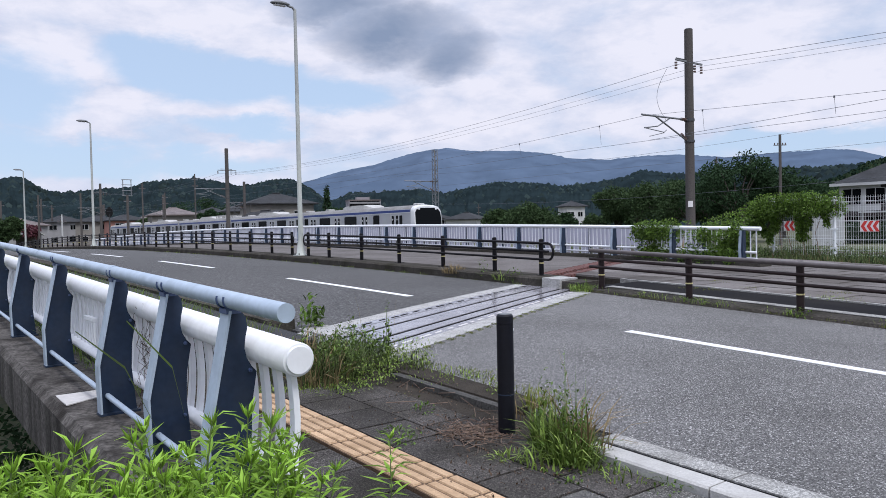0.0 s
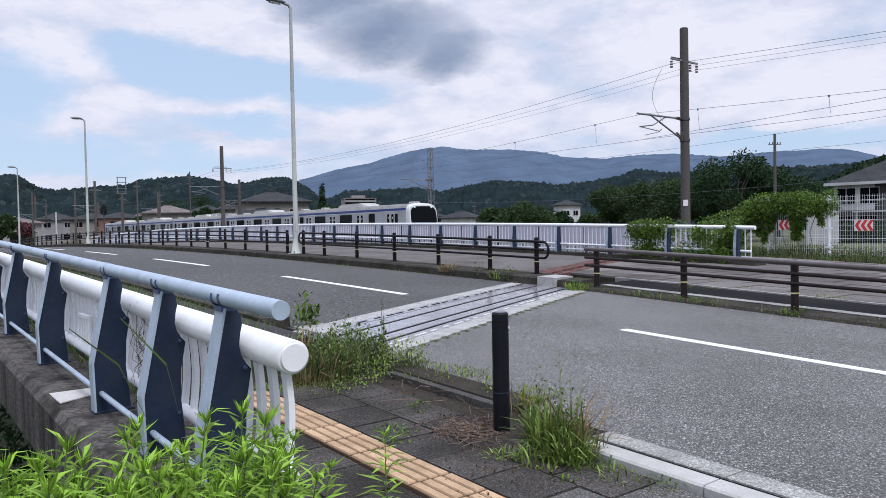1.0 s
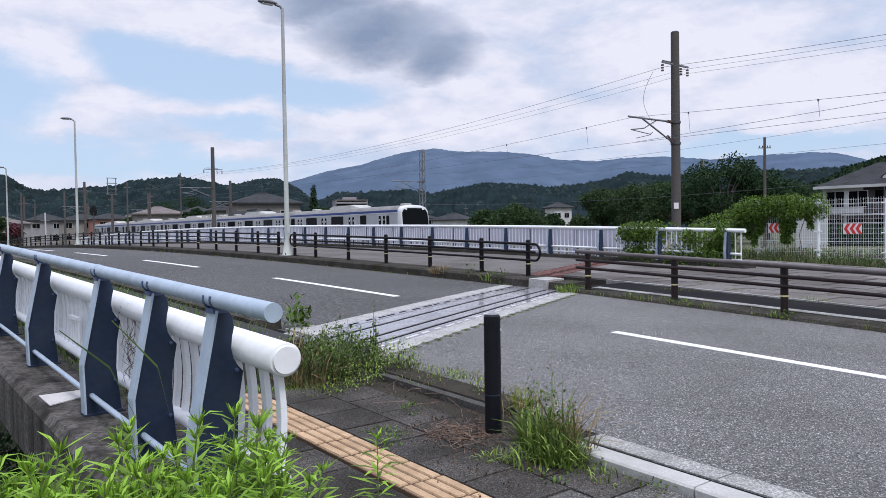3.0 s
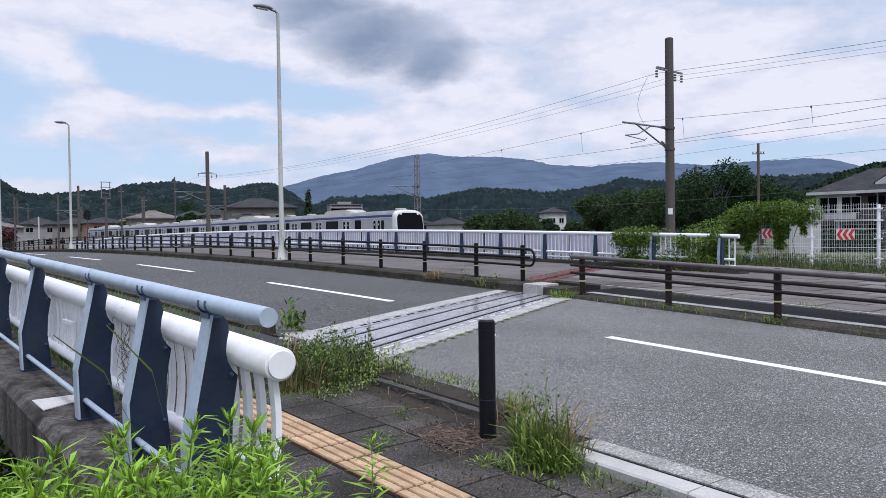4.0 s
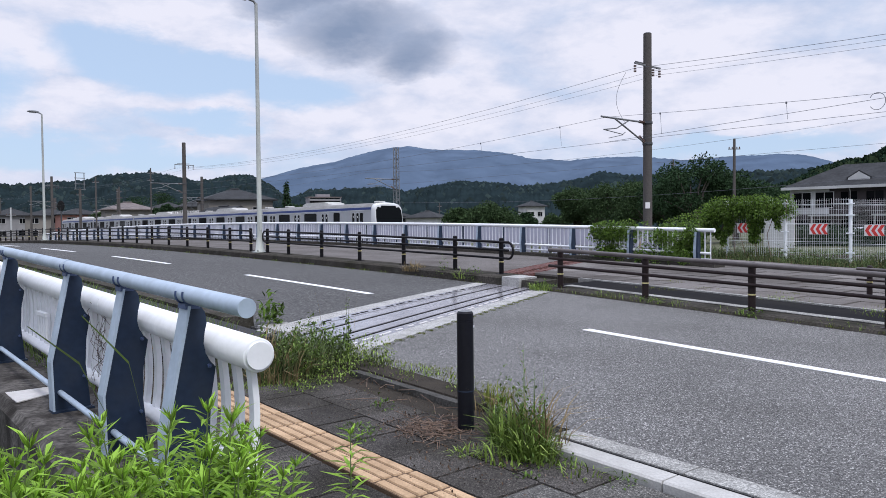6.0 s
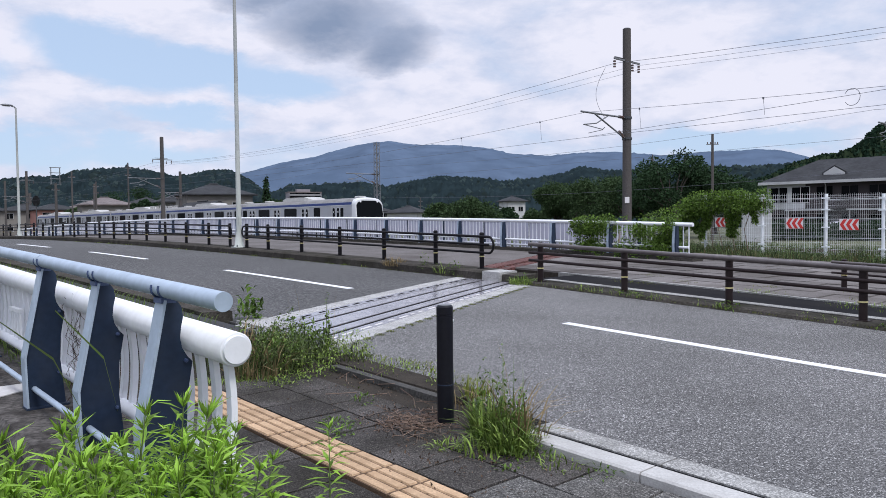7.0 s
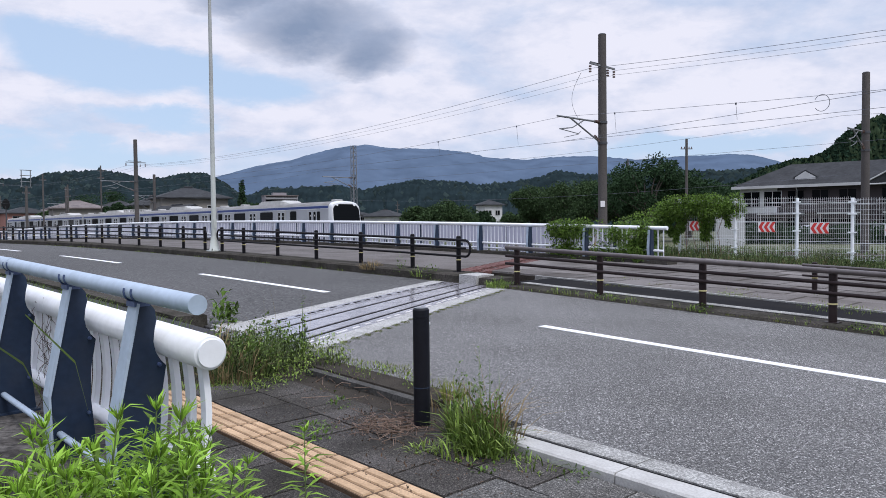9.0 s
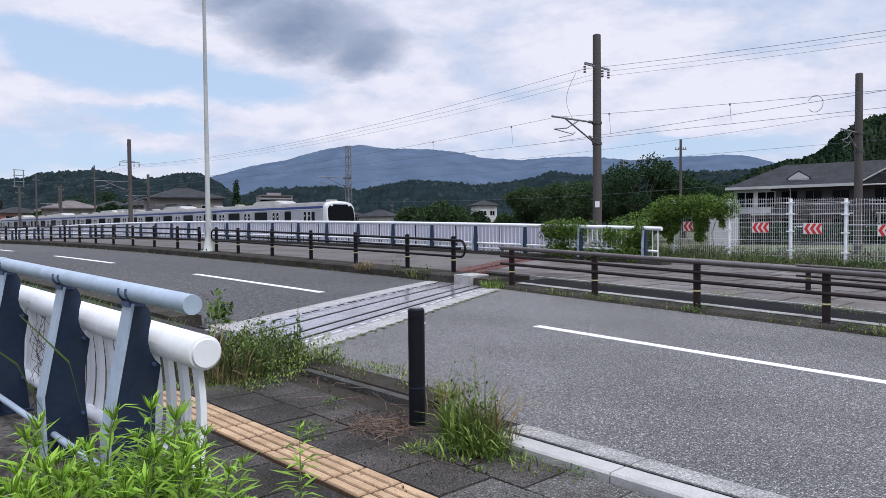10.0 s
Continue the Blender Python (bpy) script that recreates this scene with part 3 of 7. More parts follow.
def build_expansion_joint():
    j = empty("expansion_joint", "wet steel finger joint between pale concrete strips across the road", "expansion joint")
    part("concrete_strip", slab(4.1, 11.0, 0.004, 6.88, 7.18, 0.3, skew0=True, skew1=True), PALE_CONCRETE, j, "pale concrete edge strip")
    part("concrete_strip", slab(4.1, 11.0, 0.004, 8.68, 9.0, 0.3, skew0=True, skew1=True), PALE_CONCRETE, j, "pale concrete edge strip")
    part("rubber_bed", slab(4.1, 11.0, -0.003, 7.16, 8.70, 0.25, skew0=True, skew1=True), DARK_GAP, j, "black rubber seal")
    for a, b in ((7.18, 7.365), (7.445, 7.65), (7.735, 8.13), (8.215, 8.46), (8.49, 8.68)):
        for n0, n1 in ((4.1, 6.385), (6.39, 8.685), (8.69, 11.0)):
            part("steel_plate", slab(n0, n1, 0.006, a, b, 0.03, skew0=True, skew1=True), STEEL_PLATE, j)
    # short fixing slots, filled pale, along the outer plates
    for s0, colour, nm in ((7.22, PLATE, "pale_slots"), (8.55, DARK_GAP, "dark_slots")):
        bm = bmesh.new()
        rng = random.Random(int(s0 * 10))
        n = 4.3
        while n < 10.8:
            w = rng.uniform(0.10, 0.26)
            d = rng.uniform(-0.02, 0.02)
            lo = [bm.verts.new(on(s0 + d + q + skew(m), m, 0.0095)) for m, q in ((n, 0), (n + w, 0), (n + w, 0.045), (n, 0.045))]
            hi = [bm.verts.new(v.co - Vector((0, 0, 0.006))) for v in lo]
            bm.faces.new(lo)
            for i in range(4):
                bm.faces.new((hi[i], hi[(i + 1) % 4], lo[(i + 1) % 4], lo[i]))
            n += w + rng.uniform(0.05, 0.22)
        bmesh.ops.recalc_face_normals(bm, faces=bm.faces)
        tagged(part(nm, bm, colour, j), kind="stuff")


build_expansion_joint()
for a in (-18.9, -8.9, 1.1, 11.1, 21.1, 31.1, 41.1, 51.1, 61.1, 71.1):
    dash = part("lane_dash", slab(7.68, 7.83, 0.005, a, a + 5.05, 0.02), ROAD_WHITE)
    tagged(dash, "worn white painted centre line dash on asphalt", "road marking", "centre line dashes")

# near side: gutter blocks, slotted drain, old kerb
for i in range(14):
    a = 3.35 - 1.0 * (i + 1)
    g = empty("gutter_block", "pale concrete gutter block with a dark drain slot", "gutter", "gutter blocks along the road")
    part("outer_strip", ribbon([(3.868, -0.2), (4.06, -0.2), (4.06, 0.004), (3.878, 0.010), (3.868, 0.004)], a, a + 0.99, 1.0), CONCRETE, g)
    # nearly flush black bar; the open slot's inner shade is put into its colour
    part("slot", ribbon([(3.805, -0.25), (3.868, -0.25), (3.868, -0.006), (3.805, -0.006)], a, a + 0.99, 1.0), DARK_GAP, g, "dark drain slot")
    part("inner_strip", ribbon([(3.64, -0.2), (3.805, -0.2), (3.805, 0.012), (3.655, 0.012), (3.64, 0.0)], a, a + 0.99, 1.0), KERB_WHITE, g)
structure("soil_strip", slab(3.6, 4.04, -0.045, 3.36, 7.1, 0.2, step=0.4), SOIL, "dark soil and litter beside the old kerb", "soil")
structure("soil_edge", ribbon([(3.97, -0.1), (4.34, -0.1), (4.30, 0.008), (4.0, 0.012)], 4.2, 6.7, 0.4), SOIL, "dark soil washed over the road edge", "soil")
structure("kerb_old", ribbon([(3.86, -0.15), (3.97, -0.15), (3.97, 0.005), (3.87, 0.012)], 4.3, 5.9, 0.4), OLD_KERB, "short weathered grey kerb", "kerb")
structure("kerb_near", ribbon([(4.0, -0.3), (4.42, -0.3), (4.40, 0.13), (4.36, 0.15), (4.0, 0.15)], 9.0, 74), MOSS_CONCRETE, "mossy dark kerb along the overgrown footway", "kerb")
structure("footway_near", slab(1.7, 4.0, 0.10, 7.6, 74, 0.4), OLD_ASPHALT, "overgrown footway on the bridge", "footway")
structure("pavement_bed_near", slab(1.55, 3.66, -0.085, -14, 7.6, 0.3), SOIL, "dark soil bed in the paver joints", "pavement")
# far side
structure("kerb_far", ribbon([(10.96, -0.3), (11.72, -0.3), (11.72, 0.19), (11.02, 0.19), (10.97, 0.15)], 10.91, 120), MOSS_CONCRETE, "dark mossy kerb carrying the black fence", "kerb")
structure("footway_far", slab(11.72, 18.3, 0.10, 9.0, 84, 0.4, skew0=True), PALE_PAVER, "grey worn footway over the bridge", "footway")
structure("kerb_white_fence", ribbon([(18.28, -0.3), (18.85, -0.3), (18.85, 0.2), (18.30, 0.2)], 10.2, 84), MOSS_CONCRETE, "dark concrete kerb under the white railing", "kerb")
structure("kerb_brown_fence", ribbon([(10.92, -0.3), (11.42, -0.3), (11.42, 0.07), (11.03, 0.075), (10.96, 0.05), (10.93, 0.0)], -40, 9.85), MOSS_CONCRETE, "dark mossy kerb under the brown fence", "kerb")
structure("drain_strip", slab(11.42, 12.86, 0.075, -40, 9.9, 0.3), DARK_STRIP, "dark asphalt drain strip behind the fence", "pavement")
structure("edge_strip", slab(11.43, 11.66, 0.085, -40, 9.6, 0.1), CONCRETE, "grey concrete edging line", "pavement")
structure("plaza_edge", slab(12.86, 12.96, 0.100, -40, 10.4, 0.3), CONCRETE, "grey concrete edging of the plaza", "pavement")
structure("plaza_bed", slab(12.96, 22.0, 0.070, -40, 8.9, 0.3, skew1=True), SOIL, "soil bed in the paver joints of the plaza", "pavement")
structure("kerb_block", ribbon([(10.95, -0.2), (11.5, -0.2), (11.5, 0.2), (10.97, 0.19)], 10.40, 10.90, 0.5), PALE_CONCRETE, "clean pale concrete kerb block at the joint", "kerb")
structure("kerb_end", ribbon([(11.0, -0.2), (11.6, -0.2), (11.6, 0.17), (11.03, 0.15)], 9.90, 10.39, 0.3), MOSS_CONCRETE, "dark weathered kerb end stone", "kerb")
structure("cover_slab", ribbon([(4.38, -0.2), (4.8, -0.2), (4.8, 0.03), (4.38, 0.03)], 8.15, 8.85, 0.4), PALE_CONCRETE, "pale concrete slab in the weeds", "slab")

# plinth under the near railing, with the abutment wall below
structure("plinth_near", ribbon([(1.05, -0.46), (1.72, -0.46), (1.72, 0.06), (1.10, 0.06), (1.05, 0.0)], 2.2, 74, 0.6), PLINTH_CONCRETE, "grimy stained concrete plinth under the near railing", "plinth")
structure("abutment_near", ribbon([(1.30, -5.0), (1.72, -5.0), (1.72, -0.46), (1.30, -0.46)], 2.3, 5.0, 0.6), PLINTH_CONCRETE, "dark concrete abutment wall below the plinth", "abutment")


# ---- railings and fences ----
def plate_mesh(outline, thick):
    """A flat plate in the (n, h) plane, thick along s, with its corners chamfered; local axes x = n, y = s, z = up."""
    bm = bmesh.new()
    a = [bm.verts.new((x, -thick / 2, z)) for x, z in outline]
    b = [bm.verts.new((x, thick / 2, z)) for x, z in outline]
    bm.faces.new(a)
    bm.faces.new(b[::-1])
    k = len(outline)
    for i in range(k):
        j = (i + 1) % k
        bm.faces.new((a[j], a[i], b[i], b[j]))
    bmesh.ops.recalc_face_normals(bm, faces=bm.faces)
    return bm


def road_frame(s, n, h=0.0):
    """Local axes x = across, y = along, z = up at a place on the road."""
    p = on(s, n, h)
    return Matrix.Translation(p) @ Matrix.Rotation(ROAD_YAW, 4, "Z")


def along_rail(s0, s1, n, h, step=2.0):
    k = max(1, round((s1 - s0) / step))
    return [on(s0 + (s1 - s0) * i / k, n, h) for i in range(k + 1)]


def post_meshes():
    """One post of the near railing: navy web between pale flanges, kinked outward at the foot."""
    outer = [(-0.022, 0.07), (-0.032, 0.43), (0.095, 1.06)]
    inner = [(0.235, 0.07), (0.205, 0.39), (0.213, 0.57), (0.242, 0.735), (0.215, 0.765), (0.190, 0.81), (0.180, 0.86), (0.187, 0.92), (0.198, 0.965), (0.190, 1.02), (0.165, 1.055)]
    web = mesh_of(plate_mesh(outer + inner[::-1], 0.024))
    web.materials.append(NAVY_PAINT)
    bm = bmesh.new()
    w = 0.055
    for (x0, z0), (x1, z1) in zip(outer, outer[1:]):
        d = Vector((x1 - x0, 0, z1 - z0)).normalized()
        nrm = Vector((d.z, 0, -d.x)) * 0.007
        vs = [bm.verts.new(Vector((x, y, z)) + nrm * k) for x, z in ((x0, z0), (x1, z1)) for y in (-w, w) for k in (-1, 1)]
        for f in ((0, 1, 3, 2), (4, 6, 7, 5), (0, 4, 5, 1), (2, 3, 7, 6), (0, 2, 6, 4), (1, 5, 7, 3)):
            bm.faces.new([vs[i] for i in f])
    bmesh.ops.recalc_face_normals(bm, faces=bm.faces)
    flange = mesh_of(bm)
    flange.materials.append(BLUE_PAINT)
    bm = bmesh.new()
    box(bm, -0.035, 0.25, -0.062, 0.062, 0.06, 0.074)
    foot = mesh_of(bm)
    foot.materials.append(NAVY_PAINT)
    bm = bmesh.new()
    for y in (-0.045, 0.045):
        tube(bm, [(0.108 + 0.047 * math.cos(a), y, 1.115 + 0.047 * math.sin(a)) for a in (math.pi * k / 8 for k in range(-9, 2))], 0.006, 5)
    box(bm, 0.075, 0.150, -0.05, 0.05, 1.045, 1.070)
    clamp = mesh_of(bm)
    clamp.materials.append(BOLT_BLUE)
    bm = bmesh.new()
    for x, z in ((0.205, 0.745), (0.190, 0.30), (0.03, 0.20)):
        tube(bm, [(x, -0.026, z), (x, 0.026, z)], 0.011, 8)
        tube(bm, [(x, -0.036, z), (x, 0.036, z)], 0.006, 6)
    bolts = mesh_of(bm)
    bolts.materials.append(BOLT_BLUE)
    return web, flange, foot, clamp, bolts


def bowed_bar(bottom, top, bow, w, t):
    """A flat white bar that bows towards the road; local x = n, y = s."""
    bm = bmesh.new()
    rows = []
    for i in range(7):
        u = i / 6
        x = bow * math.sin(math.pi * u)
        z = bottom + (top - bottom) * u
        rows.append([bm.verts.new((x + dx, dy, z)) for dx, dy in ((-t, -w), (t, -w), (t, w), (-t, w))])
    for a, b in zip(rows, rows[1:]):
        for i in range(4):
            j = (i + 1) % 4
            bm.faces.new((a[i], a[j], b[j], b[i]))
    bm.faces.new(rows[0][::-1])
    bm.faces.new(rows[-1])
    me = mesh_of(bm)
    me.materials.append(WHITE_PAINT)
    return me


NEAR_N = 1.30


def near_railing():
    r = empty("bridge_railing", "white and blue-grey steel bridge railing on a concrete plinth", "railing")
    # top rail in sleeved lengths
    posts = [3.62, 4.62, 5.86] + [8.06 + 2.2 * i for i in range(30)]
    cuts = [2.96, 5.9] + [9.0 + 4.4 * i for i in range(15)]
    for a, b in zip(cuts, cuts[1:]):
        part("top_rail", tube(bmesh.new(), along_rail(a, b - 0.012, NEAR_N + 0.108, 1.115), 0.044, 20), BLUE_PAINT, r, "blue-grey round top rail")
    for a in cuts[1:-1]:
        part("sleeve", tube(bmesh.new(), along_rail(a - 0.05, a + 0.03, NEAR_N + 0.108, 1.115), 0.0475, 20), BLUE_PAINT, r)
    edges = [3.22, 5.55] + [9.0 + 4.4 * i for i in range(15)]
    white_n, white_h = NEAR_N + 0.296, 0.844
    for i, (a, b) in enumerate(zip(edges, edges[1:])):
        b2 = b - 0.004
        bm = tube(bmesh.new(), along_rail(a, b2, white_n, white_h), 0.083, 24)
        if not i:
            end = min((f for f in bm.faces if len(f.verts) > 4), key=lambda f: f.calc_center_median().length)
            bmesh.ops.bevel(bm, geom=list(end.edges), offset=0.016, segments=4, affect="EDGES")
            for f in bm.faces:
                f.smooth = len(f.verts) <= 4
            for e in bm.edges:
                e.smooth = not any(len(f.verts) > 4 for f in e.link_faces)
        part("white_rail", bm, WHITE_PAINT, r, "thick white round rail")
        part("lower_rail", tube(bmesh.new(), along_rail(a + 0.02, b2, white_n - 0.02, 0.265), 0.042, 14), WHITE_PAINT, r, "white round lower rail")
    for a, b in zip(posts, posts[1:]):
        part("foot_pipe", tube(bmesh.new(), along_rail(a + 0.01, b - 0.01, NEAR_N + 0.03, 0.20), 0.02, 10), BLUE_PAINT, r, "thin blue-grey foot pipe")
    meshes = post_meshes()
    names = ("web", "flange", "base_plate", "clamp", "bolts")
    for s in posts[:-1]:
        p = empty("post", "", "")
        p.parent = r
        p.matrix_basis = road_frame(s, NEAR_N)
        for me, nm in zip(meshes, names):
            o = share(nm, me, p, Matrix())
            if nm == "bolts":
                tagged(o, kind="stuff")
    bar = bowed_bar(0.285, 0.80, 0.022, 0.026, 0.016)
    s = 3.32
    for i in range(300):
        share("baluster", bar, r, road_frame(s, white_n - 0.005))
        s += 0.165
        if s > 40:
            break
    # a loose inner guard of short bars, seen in the fourth bay
    guard = bmesh.new()
    for k in range(4):
        tube(guard, [on(7.1 + 0.09 * k, white_n - 0.07, 0.38), on(7.1 + 0.09 * k, white_n - 0.07, 0.60)], 0.012, 6)
    box(guard, -0.02, 0.02, -0.02, 0.33, 0.59, 0.62, road_frame(7.1, white_n - 0.07))
    part("bracket", guard, WHITE_PAINT, r)
    part("cover_plate", box(bmesh.new(), 0, 0.40, 0, 0.48, 0.065, 0.073, road_frame(6.28, 1.13) @ Matrix(((1, 0, 0, 0), (0.6, 1, 0, 0), (0, 0, 1, 0), (0, 0, 0, 1)))), PLATE, r, "pale square cover plate on the plinth")


def pipe_fence(name, label, mat, posts, n, h0, rails, post_r, rail_r, ends, top, face=-1):
    f = empty(name, label, "fence")
    bm = tube(bmesh.new(), [(0, 0, 0), (0, 0, top)], post_r, 14)
    me = mesh_of(bm)
    me.materials.append(mat)
    cap = bmesh.new()
    tube(cap, [(0, 0, top), (0, 0, top + 0.02)], post_r * 0.98, 14, r_end=post_r * 0.6)
    capm = mesh_of(cap)
    capm.materials.append(mat)
    band = mesh_of(tube(bmesh.new(), [(0, 0, 0.255), (0, 0, 0.278)], post_r + 0.003, 14))
    band.materials.append(YELLOW_BAND)
    plate = mesh_of(box(bmesh.new(), -0.09, 0.09, -0.09, 0.09, 0.0, 0.012))
    plate.materials.append(mat)
    clip = bmesh.new()
    for h in rails:
        box(clip, face * (post_r + 0.012) - 0.012, face * (post_r + 0.012) + 0.012, -0.06, 0.06, h - 0.02, h + 0.02)
    clipm = mesh_of(clip)
    clipm.materials.append(mat)
    for s in posts:
        p = empty("post", "", "")
        p.parent = f
        p.matrix_basis = road_frame(s, n, h0)
        share("tube", me, p, Matrix())
        share("cap", capm, p, Matrix())
        share("reflective_band", band, p, Matrix())
        share("base_plate", plate, p, Matrix())
        share("clip", clipm, p, Matrix())
    nr = n + face * (post_r + rail_r * 0.6)
    a, b = posts[0] - ends[0], posts[-1] + ends[1]
    for h in rails:
        upper = h == rails[0]
        # the brown fence's top rail gets the paint with the sky sheen put in
        part("rail", tube(bmesh.new(), along_rail(a, b, nr, h0 + h, 2.0), rail_r * (1.15 if upper else 0.8 if mat is BROWN_PAINT else 1.0), 10), TOP_SHEEN_PAINT if upper and mat is BROWN_PAINT else mat, f, "brown top rail with its sky sheen painted paler" if upper and mat is BROWN_PAINT else "")
    return f, nr, a, b


def rail_loop(f, s, nr, h_top, h_low, r, mat, way):
    mid, rad = (h_top + h_low) / 2, (h_top - h_low) / 2
    pts = [on(s + way * rad * 0.8 * math.sin(math.pi * k / 10), nr, mid + rad * math.cos(math.pi * k / 10)) for k in range(11)]
    part("end_loop", tube(bmesh.new(), pts, r, 10), mat, f, "curved end bend")


near_railing()
RB = (0.70, 0.525, 0.35)
first = [11.36, 12.88] + [14.85 + 1.98 * i for i in range(4)] + [22.2]
second = [23.4, 25.05] + [27.0 + 2.0 * i for i in range(30)]
f, nr, a, b = pipe_fence("roadside_fence", "black-brown three-rail pipe fence on the bridge kerb", BLACK_PAINT, first, 11.42, 0.19, RB, 0.052, 0.026, (0.28, 0.05), 0.77)
rail_loop(f, a, nr, 0.19 + RB[0], 0.19 + RB[2], 0.026, BLACK_PAINT, -1)
rail_loop(f, b, nr, 0.19 + RB[0], 0.19 + RB[2], 0.026, BLACK_PAINT, 1)
f, nr, a, b = pipe_fence("roadside_fence", "long black-brown three-rail pipe fence beyond the street lamp", BLACK_PAINT, second, 11.42, 0.19, RB, 0.052, 0.026, (0.1, 0.3), 0.77)
rail_loop(f, a, nr, 0.19 + RB[0], 0.19 + RB[2], 0.026, BLACK_PAINT, -1)
pipe_fence("roadside_fence", "brown three-rail pipe fence along the plaza kerb", BROWN_PAINT, [9.48 - 1.945 * i for i in range(20)][::-1], 11.17, 0.07, (0.735, 0.57, 0.42), 0.058, 0.036, (0.3, 0.22), 0.76)
pipe_fence("short_barrier", "low brown pipe barrier standing on the plaza", BROWN_PAINT, [1.2, 3.2, 5.2], 14.9, 0.1, (0.50, 0.3), 0.05, 0.026, (0.2, 0.2), 0.55)


def white_bridge_railing():
    r = empty("far_bridge_railing", "white baluster railing with blue-grey posts edging the bridge", "railing")
    posts = [10.78 + 2.17 * i for i in range(34)]
    part("top_rail", tube(bmesh.new(), along_rail(10.3, 84, 18.5, 1.10, 2.0), 0.056, 12), WHITE_PAINT, r, "thick white round top rail")
    part("mid_rail", tube(bmesh.new(), along_rail(10.4, 84, 18.46, 0.47, 2.0), 0.035, 8), WHITE_PAINT, r)
    part("lower_rail", tube(bmesh.new(), along_rail(10.4, 84, 18.5, 0.30, 2.0), 0.03, 8), WHITE_PAINT, r)
    pm = mesh_of(plate_mesh([(-0.07, 0.2), (0.10, 0.2), (0.08, 0.6), (0.06, 1.05), (-0.05, 1.05), (-0.09, 0.55)], 0.10))
    pm.materials.append(BLUE_PAINT)
    pn = mesh_of(plate_mesh([(-0.075, 0.2), (0.09, 0.2), (0.07, 0.6), (0.05, 1.05), (-0.055, 1.05), (-0.095, 0.55)], 0.05))
    pn.materials.append(NAVY_PAINT)
    for s in posts:
        p = empty("post", "", "")
        p.parent = r
        p.matrix_basis = road_frame(s, 18.40)
        share("flange", pm, p, Matrix())
        share("web", pn, p, pose(0, -0.06, 0))
    bm = bmesh.new()
    box(bm, -0.008, 0.008, -0.015, 0.015, 0.22, 1.05)
    bar = mesh_of(bm)
    bar.materials.append(WHITE_PAINT)
    s, count = 10.42, 0
    rest = bmesh.new()
    while s < 84:
        if min(abs(s - q) for q in posts) > 0.09:
            if count < 290:
                share("baluster", bar, r, road_frame(s, 18.5))
                count += 1
            else:
                box(rest, -0.008, 0.008, -0.015, 0.015, 0.22, 1.05, road_frame(s, 18.5))
        s += 0.165
    tagged(part("baluster_rest", rest, WHITE_PAINT, r), kind="stuff")


white_bridge_railing()


def panel_screen():
    f = empty("panel_screen", "pale lavender steel screen panels beyond the white railing", "screen")
    bm = bmesh.new()
    box(bm, -0.02, 0.02, 0.03, 2.35, 0.42, 1.02)
    box(bm, -0.03, 0.03, 0.03, 2.35, 1.02, 1.06)
    panel = mesh_of(bm)
    panel.materials.append(PALE_WALL)
    bm = bmesh.new()
    for k in range(5):
        box(bm, -0.012, 0.012, 0.06 + 0.47 * k, 0.36 + 0.47 * k, -0.2, 0.41)
    low = mesh_of(bm)
    low.materials.append(PALE_WALL)
    bm = bmesh.new()
    box(bm, -0.05, 0.05, -0.03, 0.03, -0.6, 1.08)
    pm = mesh_of(bm)
    pm.materials.append(NAVY_PAINT)
    for i in range(30):
        m = road_frame(13.6 + 2.38 * i, 21.0)
        share("panel", panel, f, m)
        share("lower_panel", low, f, m)
        share("post", pm, f, m)


panel_screen()


